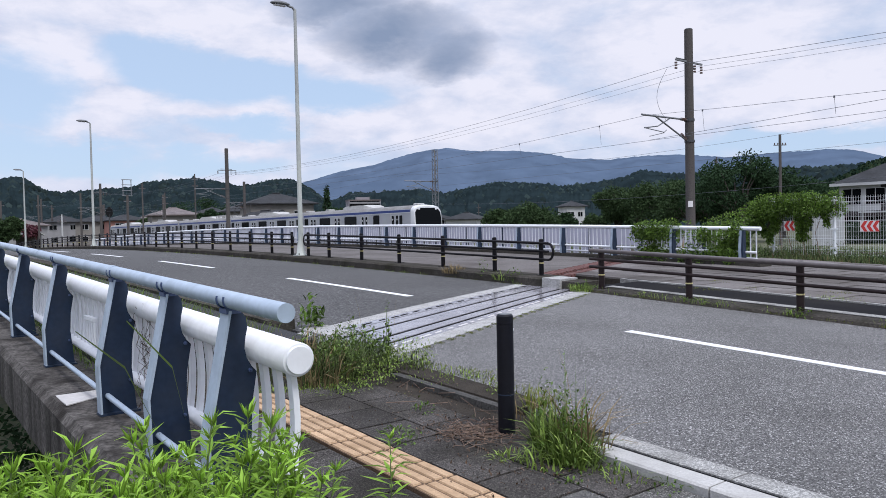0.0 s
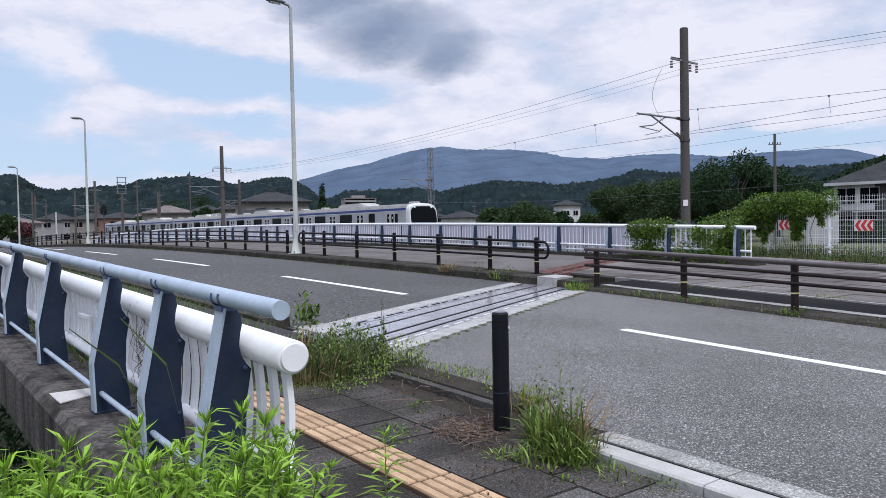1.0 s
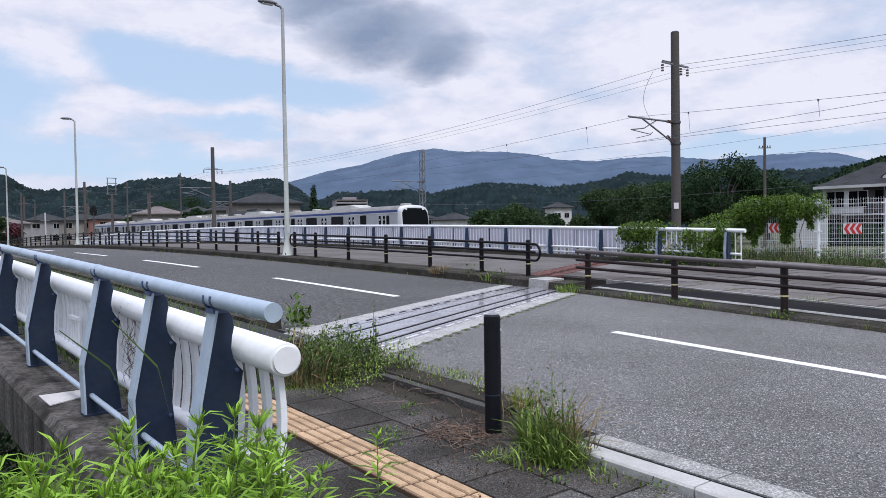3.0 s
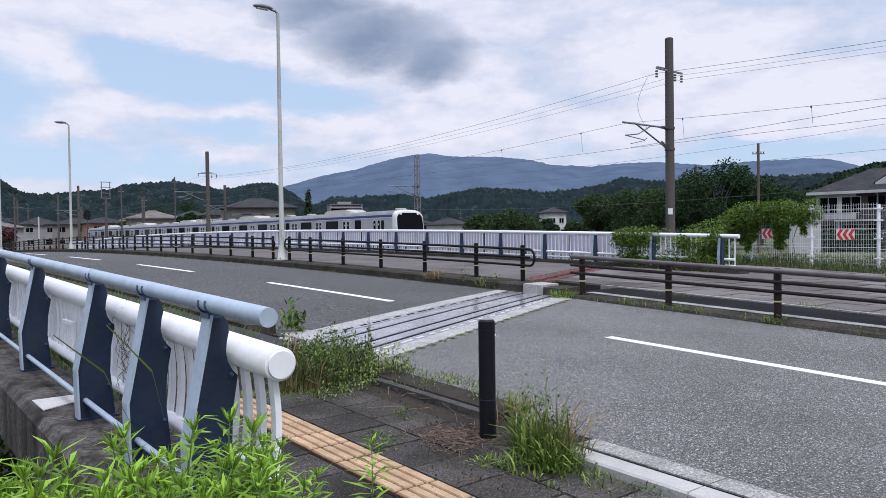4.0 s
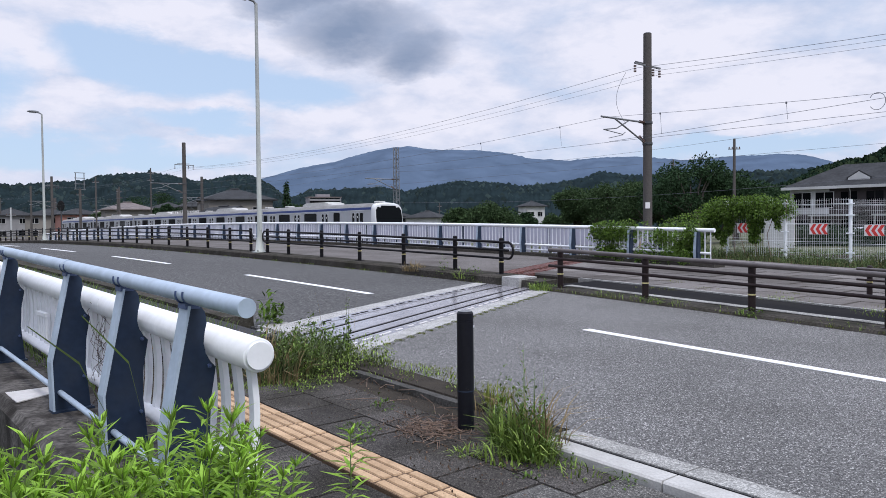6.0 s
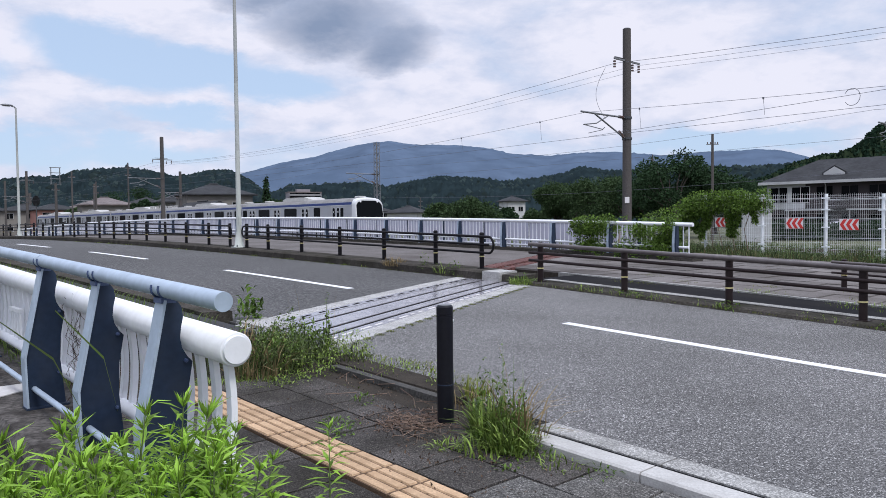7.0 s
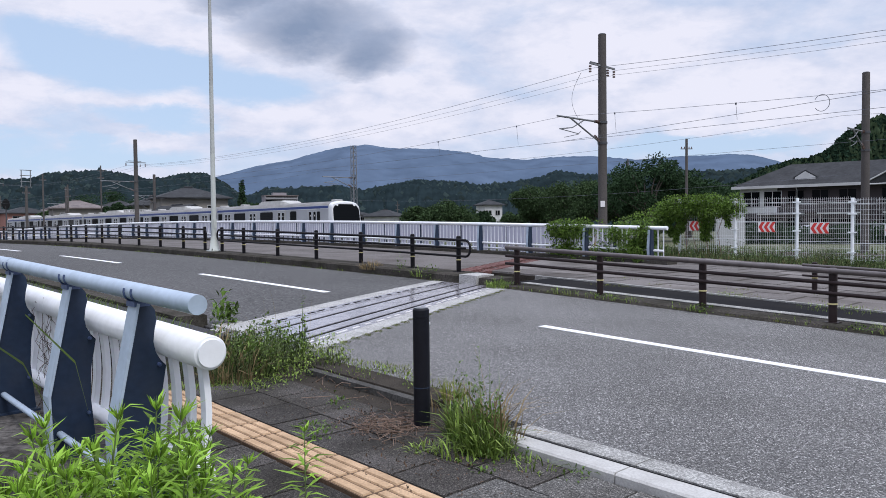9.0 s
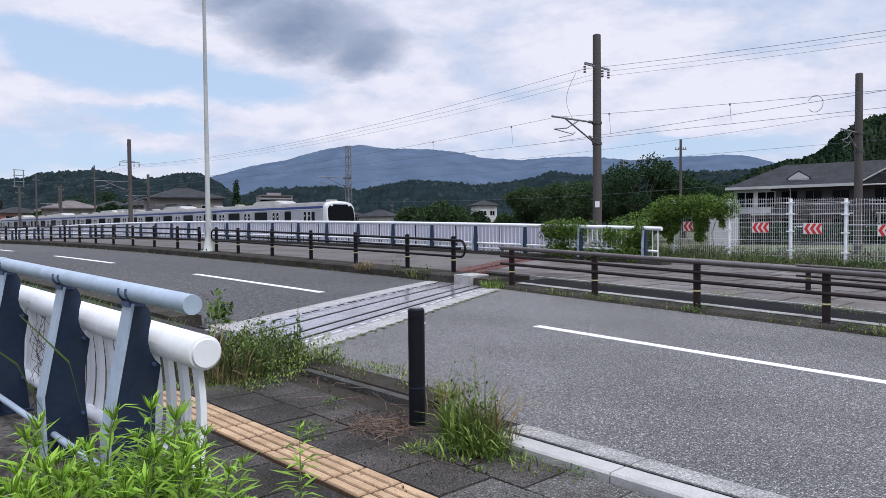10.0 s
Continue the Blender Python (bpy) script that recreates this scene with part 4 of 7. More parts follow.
# ---- mesh fence with chevron boards ----
def mesh_fence():
    f = empty("mesh_fence", "white welded wire mesh fence between the plaza and the railway", "fence")
    n, base = 24.0, 0.42
    posts = [12.9, 10.9, 8.92, 7.33] + [5.35 - 2.0 * i for i in range(16)]

    def fz(s):
        return max(min(rise(s), 0.34), -0.8) + 0.05
    bm = tube(bmesh.new(), [(0, 0, 0), (0, 0, 1.98)], 0.045, 12)
    pm = mesh_of(bm)
    pm.materials.append(MESH_WHITE)
    cl = bmesh.new()
    for h in (0.35, 0.95, 1.5, 1.85):
        box(cl, -0.06, -0.03, -0.12, 0.12, h - 0.02, h + 0.02)
    cm = mesh_of(cl)
    cm.materials.append(MESH_WHITE)
    wires = bmesh.new()
    for k in range(27):
        y = -1.93 + 1.86 * k / 26
        box(wires, -0.0025, 0.0025, y - 0.0028, y + 0.0028, 0.08, 1.97)
    for z in [0.12 + 0.15 * k for k in range(13)]:
        box(wires, -0.002, 0.002, -1.95, -0.05, z - 0.0022, z + 0.0022)
    for z in (0.62, 1.2, 1.80):
        box(wires, -0.02, 0.012, -1.95, -0.05, z - 0.006, z + 0.006)
    wm = mesh_of(wires)
    wm.materials.append(MESH_WHITE)
    for i, s in enumerate(posts):
        m = Matrix.Translation(at(s, n, fz(s))) @ Matrix.Rotation(ROAD_YAW, 4, "Z")
        p = empty("post", "", "")
        p.parent = f
        p.matrix_basis = m
        share("tube", pm, p, Matrix())
        tagged(share("clips", cm, p, Matrix()), kind="stuff")
        if i + 1 < len(posts):
            tagged(share("wire_panel", wm, f, m @ Matrix.Diagonal((1, (s - posts[i + 1]) / 2.0, 1, 1))), kind="stuff")
    for s in (12.25, 9.85, 8.25, 6.2):
        sgn = empty("chevron_board", "red and white chevron board fixed to the mesh fence", "road sign", "chevron boards")
        sgn.matrix_basis = Matrix.Translation(at(s, n - 0.05, fz(s) + 1.05)) @ Matrix.Rotation(ROAD_YAW, 4, "Z")
        part("board", box(bmesh.new(), -0.012, 0.0, -0.27, 0.27, -0.165, 0.165), SIGN_WHITE, sgn, "white board")
        for k in range(3):
            y0 = 0.25 - 0.17 * k
            bm = bmesh.new()
            w = 0.10
            pts = [(y0, 0.0), (y0 - 0.10, 0.16), (y0 - 0.10 - w, 0.16), (y0 - w, 0.0), (y0 - 0.10 - w, -0.16), (y0 - 0.10, -0.16)]
            a = [bm.verts.new((-0.017, y, z)) for y, z in pts]
            b = [bm.verts.new((-0.013, y, z)) for y, z in pts]
            for i0, i1, i2, i3 in ((0, 1, 2, 3), (0, 3, 4, 5)):
                bm.faces.new((a[i0], a[i1], a[i2], a[i3]))
                bm.faces.new((b[i3], b[i2], b[i1], b[i0]))
            for i0 in range(6):
                j = (i0 + 1) % 6
                bm.faces.new((a[i0], a[j], b[j], b[i0]))
            bmesh.ops.recalc_face_normals(bm, faces=bm.faces)
            part("chevron", bm, SIGN_RED, sgn, "red chevron")


mesh_fence()


# ---- lamps and bollard ----
def street_lamp(s, tall=1.0):
    l = empty("street_lamp", "tall cream street lamp with a flat grey head", "street lamp", "street lamps on the bridge")
    l.matrix_basis = road_frame(s, 11.30, 0.19) @ Matrix.Diagonal((1, 1, tall, 1))
    part("lower_pole", tube(bmesh.new(), [(0, 0, 0.3), (0, 0, 3.2)], 0.085, 16, r_end=0.072), CREAM_PAINT, l)
    # sections step darker upward; the tone against the sky is put into the paint
    part("middle_pole", tube(bmesh.new(), [(0, 0, 3.2), (0, 0, 5.4)], 0.0715, 16, r_end=0.063), HALF_DIM_CREAM, l)
    part("upper_pole", tube(bmesh.new(), [(0, 0, 5.4), (0, 0, 7.0), (0, 0, 8.25)], 0.0625, 16, r_end=0.05), SKY_DIM_CREAM, l, "upper pole, its dimming against bright sky painted in grey")
    part("foot", tube(bmesh.new(), [(0, 0, 0.02), (0, 0, 0.06), (0, 0, 0.5)], 0.20, 16, r_end=0.10), CREAM_PAINT, l, "flared cream foot")
    part("base_plate", box(bmesh.new(), -0.2, 0.2, -0.2, 0.2, 0.0, 0.03), CREAM_PAINT, l)
    bolts = bmesh.new()
    for x in (-0.15, 0.15):
        for y in (-0.15, 0.15):
            tube(bolts, [(x, y, 0.03), (x, y, 0.09)], 0.018, 6)
    part("bolts", bolts, IRON, l)
    part("hatch", box(bmesh.new(), -0.05, 0.05, -0.098, -0.085, 0.75, 1.05), CREAM_PAINT, l)
    part("arm", tube(bmesh.new(), [(0, 0, 8.2), (-0.06, 0.03, 8.31), (-0.22, 0.08, 8.36)], 0.04, 10), GALVANISED, l)
    head = bmesh.new()
    bmesh.ops.create_uvsphere(head, u_segments=16, v_segments=8, radius=1.0)
    for v in head.verts:
        v.co = Vector((v.co.x * 0.36 - 0.46, v.co.y * 0.16 + 0.12, (v.co.z * (0.10 if v.co.z > 0 else 0.05)) + 8.39))
    h = part("head", head, GALVANISED, l, "flat grey lamp head", smooth=True)
    part("lens", box(bmesh.new(), -0.68, -0.28, 0.04, 0.20, 8.325, 8.345), REFLECTOR, h)
    return l


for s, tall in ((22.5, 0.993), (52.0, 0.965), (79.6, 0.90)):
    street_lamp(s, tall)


def bollard():
    b = empty("bollard", "charcoal steel bollard with a domed cap beside the kerb", "bollard")
    b.matrix_basis = road_frame(3.93, 3.57, -0.06)
    part("post", tube(bmesh.new(), [(0, 0, 0), (0, 0, 0.81)], 0.0605, 24), BOLLARD_PAINT, b)
    cap = bmesh.new()
    tube(cap, [(0, 0, 0.812), (0, 0, 0.868)], 0.0605, 24)
    tube(cap, [(0, 0, 0.868), (0, 0, 0.880)], 0.0605, 24, r_end=0.050)
    part("cap", cap, BOLLARD_PAINT, b)
    # lighter disc on the dark cap: the sky's reflection is put into its colour
    part("cap_disc", tube(bmesh.new(), [(0, 0, 0.8805), (0, 0, 0.883)], 0.049, 24), GALVANISED, b, "top disc with its sky reflection painted pale")
    part("reflector", tube(bmesh.new(), [(0.035, -0.050, 0.77), (0.038, -0.054, 0.77)], 0.009, 10), REFLECTOR, b, "small pale reflector stud")
    part("seam", tube(bmesh.new(), [(0, 0, 0.30), (0, 0, 0.308)], 0.0615, 24), NAVY_PAINT, b)


bollard()


# ---- railway ----
def track(n, label):
    t = empty("railway_track", label, "railway track")
    part("ballast_bed", ribbon_flat([(n - 2.1, -0.35), (n - 1.5, -0.10), (n + 1.5, -0.10), (n + 2.1, -0.35)], -60, 400), BALLAST, t, "stony ballast bed")
    for d in (-0.56, 0.56):
        part("rail", ribbon_flat([(n + d - 0.035, -0.10), (n + d + 0.035, -0.10), (n + d + 0.035, 0.05), (n + d - 0.035, 0.05)], -60, 400), RAIL_STEEL, t, "rusty steel rail")
    me = mesh_of(box(bmesh.new(), -1.05, 1.05, -0.12, 0.12, -0.12, -0.06))
    me.materials.append(CONCRETE)
    for i in range(120):
        share("sleeper", me, t, Matrix.Translation(at(-20 + 0.8 * i, n, 0)) @ Matrix.Rotation(ROAD_YAW, 4, "Z"))


def ribbon_flat(profile, s0, s1):
    bm = bmesh.new()
    rows = [[bm.verts.new(at(s, n, z)) for n, z in profile] for s in (s0, (s0 + s1) / 2, s1)]
    k = len(profile)
    for a, b in zip(rows, rows[1:]):
        for i in range(k):
            j = (i + 1) % k
            bm.faces.new((a[i], a[j], b[j], b[i]))
    bm.faces.new(rows[0][::-1])
    bm.faces.new(rows[-1])
    bmesh.ops.recalc_face_normals(bm, faces=bm.faces)
    return bm


track(30.6, "near railway track on ballast with concrete sleepers")
track(37.2, "far railway track under the train")


def overhead_pole(s, n, top, reach, r=0.19, bracket=True, crossarm=True, label="weathered concrete overhead line pole with steel brackets", lattice=False, z_b=5.3, plate=False, arm_drop=1.35):
    p = empty("overhead_line_pole", label, "utility pole", "overhead line poles")
    p.matrix_basis = Matrix.Translation(at(s, n, -0.3)) @ Matrix.Rotation(ROAD_YAW, 4, "Z")
    top += 0.3
    if lattice:
        w = 0.22
        for x in (-w, w):
            for y in (-w, w):
                part("leg", tube(bmesh.new(), [(x, y, 0), (x * 0.75, y * 0.75, top)], 0.035, 6), GALVANISED, p)
        bm = bmesh.new()
        k = 22
        for i in range(k):
            a, b = i / k, (i + 1) / k
            wa, wb = w * (1 - 0.25 * a), w * (1 - 0.25 * b)
            sg = 1 if i % 2 else -1
            for q in (-1, 1):
                tube(bm, [(sg * wa, q * wa, a * top), (-sg * wb, q * wb, b * top)], 0.018, 4)
                tube(bm, [(q * wa, sg * wa, a * top), (q * wb, -sg * wb, b * top)], 0.018, 4)
        part("lacing", bm, GALVANISED, p, "crossed lacing bars")
    else:
        part("shaft", tube(bmesh.new(), [(0, 0, 0), (0, 0, top / 2), (0, 0, top)], r * 1.06, 18, r_end=r * 0.9), POLE_CONCRETE, p)
        part("cap", tube(bmesh.new(), [(0, 0, top), (0, 0, top + 0.04)], r * 0.92, 18, r_end=r * 0.7), IRON, p)
    if bracket:
        b = bmesh.new()
        zb = z_b + 0.3
        tube(b, [(-0.15, 0, zb + 0.64), (-reach, 0, zb + 0.63)], 0.04, 8)
        tube(b, [(-0.15, 0, zb - 0.25), (-reach * 0.72, 0, zb + 0.62)], 0.035, 8)
        tube(b, [(-reach * 0.42, 0, zb + 0.62), (-reach * 0.68, 0, zb + 0.24), (-reach * 0.95, 0, zb + 0.12)], 0.025, 6)
        tube(b, [(-reach * 0.95, 0, zb + 0.12), (-reach * 0.55, 0, zb + 0.02), (-reach * 0.5, 0, zb + 0.12)], 0.018, 6)
        tube(b, [(-reach * 0.55, 0, zb + 0.0), (-reach * 0.85, 0, zb - 0.2)], 0.014, 6)
        part("bracket_arm", b, GALVANISED, p, "galvanised cantilever bracket")
        for z0, dz in ((zb + 0.64, 0.0), (zb - 0.25, 0.15)):
            ins = bmesh.new()
            for k in range(5):
                x = -0.28 - 0.07 * k
                tube(ins, [(x, 0, z0 + dz * (k + 1.5) * 0.3), (x - 0.03, 0, z0 + dz * (k + 1.8) * 0.3)], 0.065, 10)
            part("insulator", ins, PORCELAIN, p)
        bands = bmesh.new()
        for z0 in (zb + 0.64, zb - 0.25):
            tube(bands, [(0, 0, z0 - 0.05), (0, 0, z0 + 0.05)], r * 1.12, 14)
        part("pole_band", bands, IRON, p)
    if crossarm:
        c = bmesh.new()
        z0 = top - arm_drop
        box(c, -0.92, 0.95, -0.035, 0.035, z0 - 0.035, z0 + 0.035)
        tube(c, [(-0.6, 0.2, z0 + 0.14), (0.6, 0.2, z0 + 0.14)], 0.025, 6)
        part("crossarm", c, GALVANISED, p)
        for x in (-0.9, 0.42, 0.9):
            ins = bmesh.new()
            for k in range(3):
                tube(ins, [(x, 0, z0 - 0.10 - 0.11 * k), (x, 0, z0 - 0.16 - 0.11 * k)], 0.06, 8)
            part("insulator", ins, PORCELAIN, p)
    if plate:
        part("number_plate", box(bmesh.new(), -0.095, 0.095, -r * 1.14, -r * 1.06, 2.58, 2.84, Matrix.Rotation(radians(-55), 4, "Z")), SIGN_WHITE, p, "small white plate")
    return p


overhead_pole(18.3, 27.3, 9.72, 3.2, plate=True)
overhead_pole(69.7, 27.3, 9.85, 3.2, arm_drop=2.1)
overhead_pole(120.5, 27.3, 9.6, 3.2)
overhead_pole(171.0, 27.3, 9.6, 3.2)
overhead_pole(-32.0, 27.3, 9.85, 3.2)
overhead_pole(53.6, 40.5, 8.85, 3.4, lattice=True, crossarm=False, label="galvanised lattice mast with a cantilever bracket")
overhead_pole(11.8, 40.4, 8.85, 2.6, crossarm=False, label="grey concrete overhead line pole beyond the far track")
overhead_pole(98.5, 41.0, 8.8, 3.0, crossarm=False, r=0.2)
overhead_pole(135.0, 41.0, 8.8, 3.0, crossarm=False)
overhead_pole(178.0, 41.0, 8.8, 3.0)
overhead_pole(-30.0, 40.4, 8.85, 2.6, crossarm=False)


def wire(points, sag, r, name="overhead_wire", label="thin dark overhead wire"):
    bm = bmesh.new()
    pts = []
    for (a, b) in zip(points, points[1:]):
        a, b = Vector(a), Vector(b)
        for i in range(13):
            t = i / 12
            if i == 12 and b != Vector(points[-1]):
                continue
            pts.append(a.lerp(b, t) - Vector((0, 0, sag * 4 * t * (1 - t))))
    tube(bm, pts, r * 0.8, 5)
    tagged(part(name, bm, WIRE), label, "wire", "overhead wires")


line = (-32.0, 18.3, 69.7, 120.5, 171.0)
arm_low = {69.7: 0.75}
for dn, z, sg, r in ((-0.9, 8.15, 0.85, 0.010), (0.42, 8.2, 0.75, 0.007), (0.9, 8.1, 0.75, 0.007)):
    wire([at(s, 27.3 + dn, z - arm_low.get(s, 0.0)) for s in line], sg, r)
for dn, z, sg, r in ((-2.9, 5.92, 0.75, 0.0085), (-2.8, 4.92, 0.05, 0.0085)):
    wire([at(s, 27.3 + dn, z) for s in line], sg, r)
for dn, z, sg, r in ((-3.2, 6.45, 0.6, 0.009), (-3.2, 5.2, 0.03, 0.009)):
    wire([at(s, 40.4 + dn, z) for s in (-30.0, 11.8, 53.6, 98.5, 135.0, 178.0)], sg, r)
wire([at(s, 41.2, z) for s, z in ((-30, 4.5), (11.8, 4.0), (53.6, 3.9), (98.5, 3.9), (178, 3.9))], 0.5, 0.011)
wire([at(18.3, 24.6, 4.95), at(-32.0, 24.6, 7.6)], 0.25, 0.009)
for s0 in (11.07, 15.8, 20.7, 25.6):
    d = bmesh.new()
    t = (s0 - 18.3) / 51.4 if s0 > 18.3 else (s0 + 32.0) / 50.3
    zc = 5.92 - 0.75 * 4 * t * (1 - t)
    tube(d, [at(s0, 24.4, zc), at(s0, 24.5, 5.0)], 0.006, 4)
    tube(d, [at(s0, 24.4, zc - 0.05), at(s0, 24.4, zc + 0.02)], 0.03, 6)
    tagged(part("dropper", d, WIRE), "thin dropper between overhead wires", "wire", "droppers")
loop = bmesh.new()
tube(loop, [at(18.9 + 0.5 * math.sin(k / 12 * math.pi), 26.6, 8.1 - 2.2 * k / 12) for k in range(13)], 0.008, 5)
tagged(part("jumper_cable", loop, WIRE), "hanging jumper cable beside the pole", "cable")
loop = bmesh.new()
tube(loop, [at(8.42 + 0.23 * math.cos(k / 14 * 5.2 + 0.5), 24.6, 5.25 + 0.26 * math.sin(k / 14 * 5.2 + 0.5)) for k in range(15)], 0.009, 5)
tagged(part("jumper_cable", loop, WIRE), "curled jumper cable joining two wires", "cable")


# ---- train ----
TRAIN_N = 35.7


def body_section(inset=0.0, lift=0.0):
    near = [(0.03, 1.0), (0.0, 1.25), (0.0, 2.0), (0.02, 3.12), (0.06, 3.36), (0.22, 3.55), (0.6, 3.67), (1.475, 3.73)]
    far = [(2.95 - x, z) for x, z in near[-2::-1]]
    return [(1.475 + (x - 1.475) * (1 - inset), 1.0 + (z - 1.0) * (1 - lift)) for x, z in near + far]


def train_body(length, roof_only=False):
    bm = bmesh.new()
    sec = body_section()
    rows = [[bm.verts.new((x, y, z)) for x, z in sec] for y in (0.0, length)]
    k = len(sec)
    for i in range(k):
        j = (i + 1) % k
        top = sec[i][1] > 3.3 and sec[j][1] > 3.3
        if top == roof_only:
            f = bm.faces.new((rows[0][i], rows[0][j], rows[1][j], rows[1][i]))
            f.smooth = top
    if not roof_only:
        bm.faces.new(rows[0])
        bm.faces.new(rows[1][::-1])
    bmesh.ops.recalc_face_normals(bm, faces=bm.faces)
    return bm


def rounded_pane(y0, y1, z0, z1, x, r, thick):
    """A pane with rounded corners on the near side of a car."""
    bm = bmesh.new()
    pts = []
    for cy, cz, a0 in ((y1 - r, z1 - r, 0), (y0 + r, z1 - r, 90), (y0 + r, z0 + r, 180), (y1 - r, z0 + r, 270)):
        for k in range(4):
            a = radians(a0 + 30 * k)
            pts.append((cy + r * math.cos(a), cz + r * math.sin(a)))
    a = [bm.verts.new((x, y, z)) for y, z in pts]
    b = [bm.verts.new((x + thick, y, z)) for y, z in pts]
    bm.faces.new(a)
    bm.faces.new(b[::-1])
    for i in range(len(pts)):
        j = (i + 1) % len(pts)
        bm.faces.new((a[i], a[j], b[j], b[i]))
    bmesh.ops.recalc_face_normals(bm, faces=bm.faces)
    return bm


def keep(bm, mat, smooth=False):
    me = mesh_of(bm, smooth)
    me.materials.append(mat)
    return me


DOOR_LEAF = keep(rounded_pane(-0.64, -0.01, 1.12, 3.0, -0.008, 0.03, 0.03), SILVER)
DOOR_FRAME = keep(rounded_pane(-0.74, 0.74, 1.08, 3.07, -0.002, 0.06, 0.02), UNIT_GREY)
DOOR_PANE = keep(rounded_pane(-0.52, -0.16, 1.98, 2.86, -0.014, 0.09, 0.02), DARK_GLASS)
DOOR_RIM = keep(rounded_pane(-0.56, -0.12, 1.94, 2.90, -0.011, 0.1, 0.02), TRAIN_WHITE)
STICKER = keep(rounded_pane(-0.39, -0.29, 2.45, 2.58, -0.017, 0.01, 0.004), SIGN_WHITE)


def train_car(s_low, head=False, tail=False, pantograph=False):
    c = empty("train_car", "silver commuter train car with blue stripes and dark windows", "train car", "cars of the train")
    c.matrix_basis = Matrix.Translation(at(s_low + 0.2, TRAIN_N, 0.0)) @ Matrix.Rotation(ROAD_YAW, 4, "Z")
    length = 19.6
    part("body", train_body(length), SILVER, c)
    part("roof", train_body(length, True), ROOF_GREY, c, "grey weathered roof")
    for z0, z1, nm in ((3.10, 3.31, "upper_stripe"), (1.36, 1.70, "lower_stripe")):
        cuts = [0.05, length - 0.05] if z0 > 2 else [0.05, 1.75, 3.25, 6.75, 8.25, 11.65, 13.15, 16.6, 18.1, length - 0.05]
        for a, b in zip(cuts[::2], cuts[1::2]):
            bm = bmesh.new()
            off = -0.004
            v = [bm.verts.new(p) for p in ((0.018 * (z0 > 2) + off, a, z0), (0.018 * (z0 > 2) + off, b, z0), (0.052 * (z0 > 2) + off, b, z1), (0.052 * (z0 > 2) + off, a, z1),
                 (0.06, a, z0), (0.06, b, z0), (0.1, b, z1), (0.1, a, z1))]
            for f in ((3, 2, 1, 0), (4, 5, 6, 7), (0, 1, 5, 4), (2, 3, 7, 6), (1, 2, 6, 5), (3, 0, 4, 7)):
                bm.faces.new([v[i] for i in f])
            part(nm, bm, STRIPE_BLUE, c, "blue painted stripe")
    part("upper_line", box(bmesh.new(), -0.0035, 0.03, 0.05, length - 0.05, 3.055, 3.095), TRAIN_WHITE, c)
    doors = (2.35, 7.35, 12.4, 17.35)
    panes = [(3.8, 5.9), (8.85, 10.95), (13.9, 15.95)]
    small = [(0.35, 1.15), (18.55, 19.25)]
    if head:
        panes = [(8.85, 10.95), (13.9, 15.95)]
        small = [(18.55, 19.25), (4.9, 5.8)]
        part("cab_door", rounded_pane(1.1, 1.75, 1.1, 3.02, -0.008, 0.04, 0.03), SILVER, c)
        part("cab_window", rounded_pane(1.2, 1.65, 2.0, 2.85, -0.013, 0.08, 0.03), DARK_GLASS, c)
    if tail:
        panes = [(3.8, 5.9), (8.85, 10.95)]
        small = [(0.35, 1.15), (13.8, 14.75)]
        part("cab_door", rounded_pane(18.25, 18.85, 1.1, 3.02, -0.008, 0.04, 0.03), UNIT_GREY, c)
        part("cab_window", rounded_pane(18.33, 18.77, 2.0, 2.85, -0.013, 0.08, 0.03), DARK_GLASS, c)
        part("cab_window", rounded_pane(18.95, 19.5, 2.05, 2.85, -0.013, 0.08, 0.03), DARK_GLASS, c)
    for y in doors:
        d = empty("door", "", "")
        d.parent = c
        d.matrix_basis = pose(0, y, 0)
        share("door_frame", DOOR_FRAME, d, Matrix())
        for m in (Matrix(), pose(0, 0.65, 0)):
            share("door_leaf", DOOR_LEAF, d, m)
            share("window_rim", DOOR_RIM, d, m)
            share("pane", DOOR_PANE, d, m)
            share("sticker", STICKER, d, m)
    for a, b in panes + small:
        part("window_rubber", rounded_pane(a - 0.06, b + 0.06, 1.87, 2.95, -0.004, 0.14, 0.02), RUBBER, c)
        part("window", rounded_pane(a, b, 1.92, 2.90, -0.009, 0.12, 0.02), DARK_GLASS, c, "dark window pane")
    part("underframe", box(bmesh.new(), 0.25, 2.7, 0.3, length - 0.3, 0.72, 1.0), UNDERFRAME, c)
    gear = bmesh.new()
    for y0, y1 in ((6.0, 8.2), (8.6, 10.0), (10.4, 12.8), (13.0, 13.9)):
        box(gear, 0.3, 2.6, y0, y1, 0.32, 0.75)
    tagged(part("equipment_boxes", gear, UNDERFRAME, c), kind="stuff")
    for y in (2.9, 16.7):
        b = empty("bogie", "", "")
        b.parent = c
        b.matrix_basis = pose(0, y, 0)
        part("bogie_frame", box(bmesh.new(), 0.42, 0.62, -1.5, 1.5, 0.48, 0.74), UNDERFRAME, b)
        for dy in (-1.05, 1.05):
            part("wheel", tube(bmesh.new(), [(0.50, dy, 0.48), (0.66, dy, 0.48)], 0.43, 20), RAIL_STEEL, b)
    ac = bmesh.new()
    rows = []
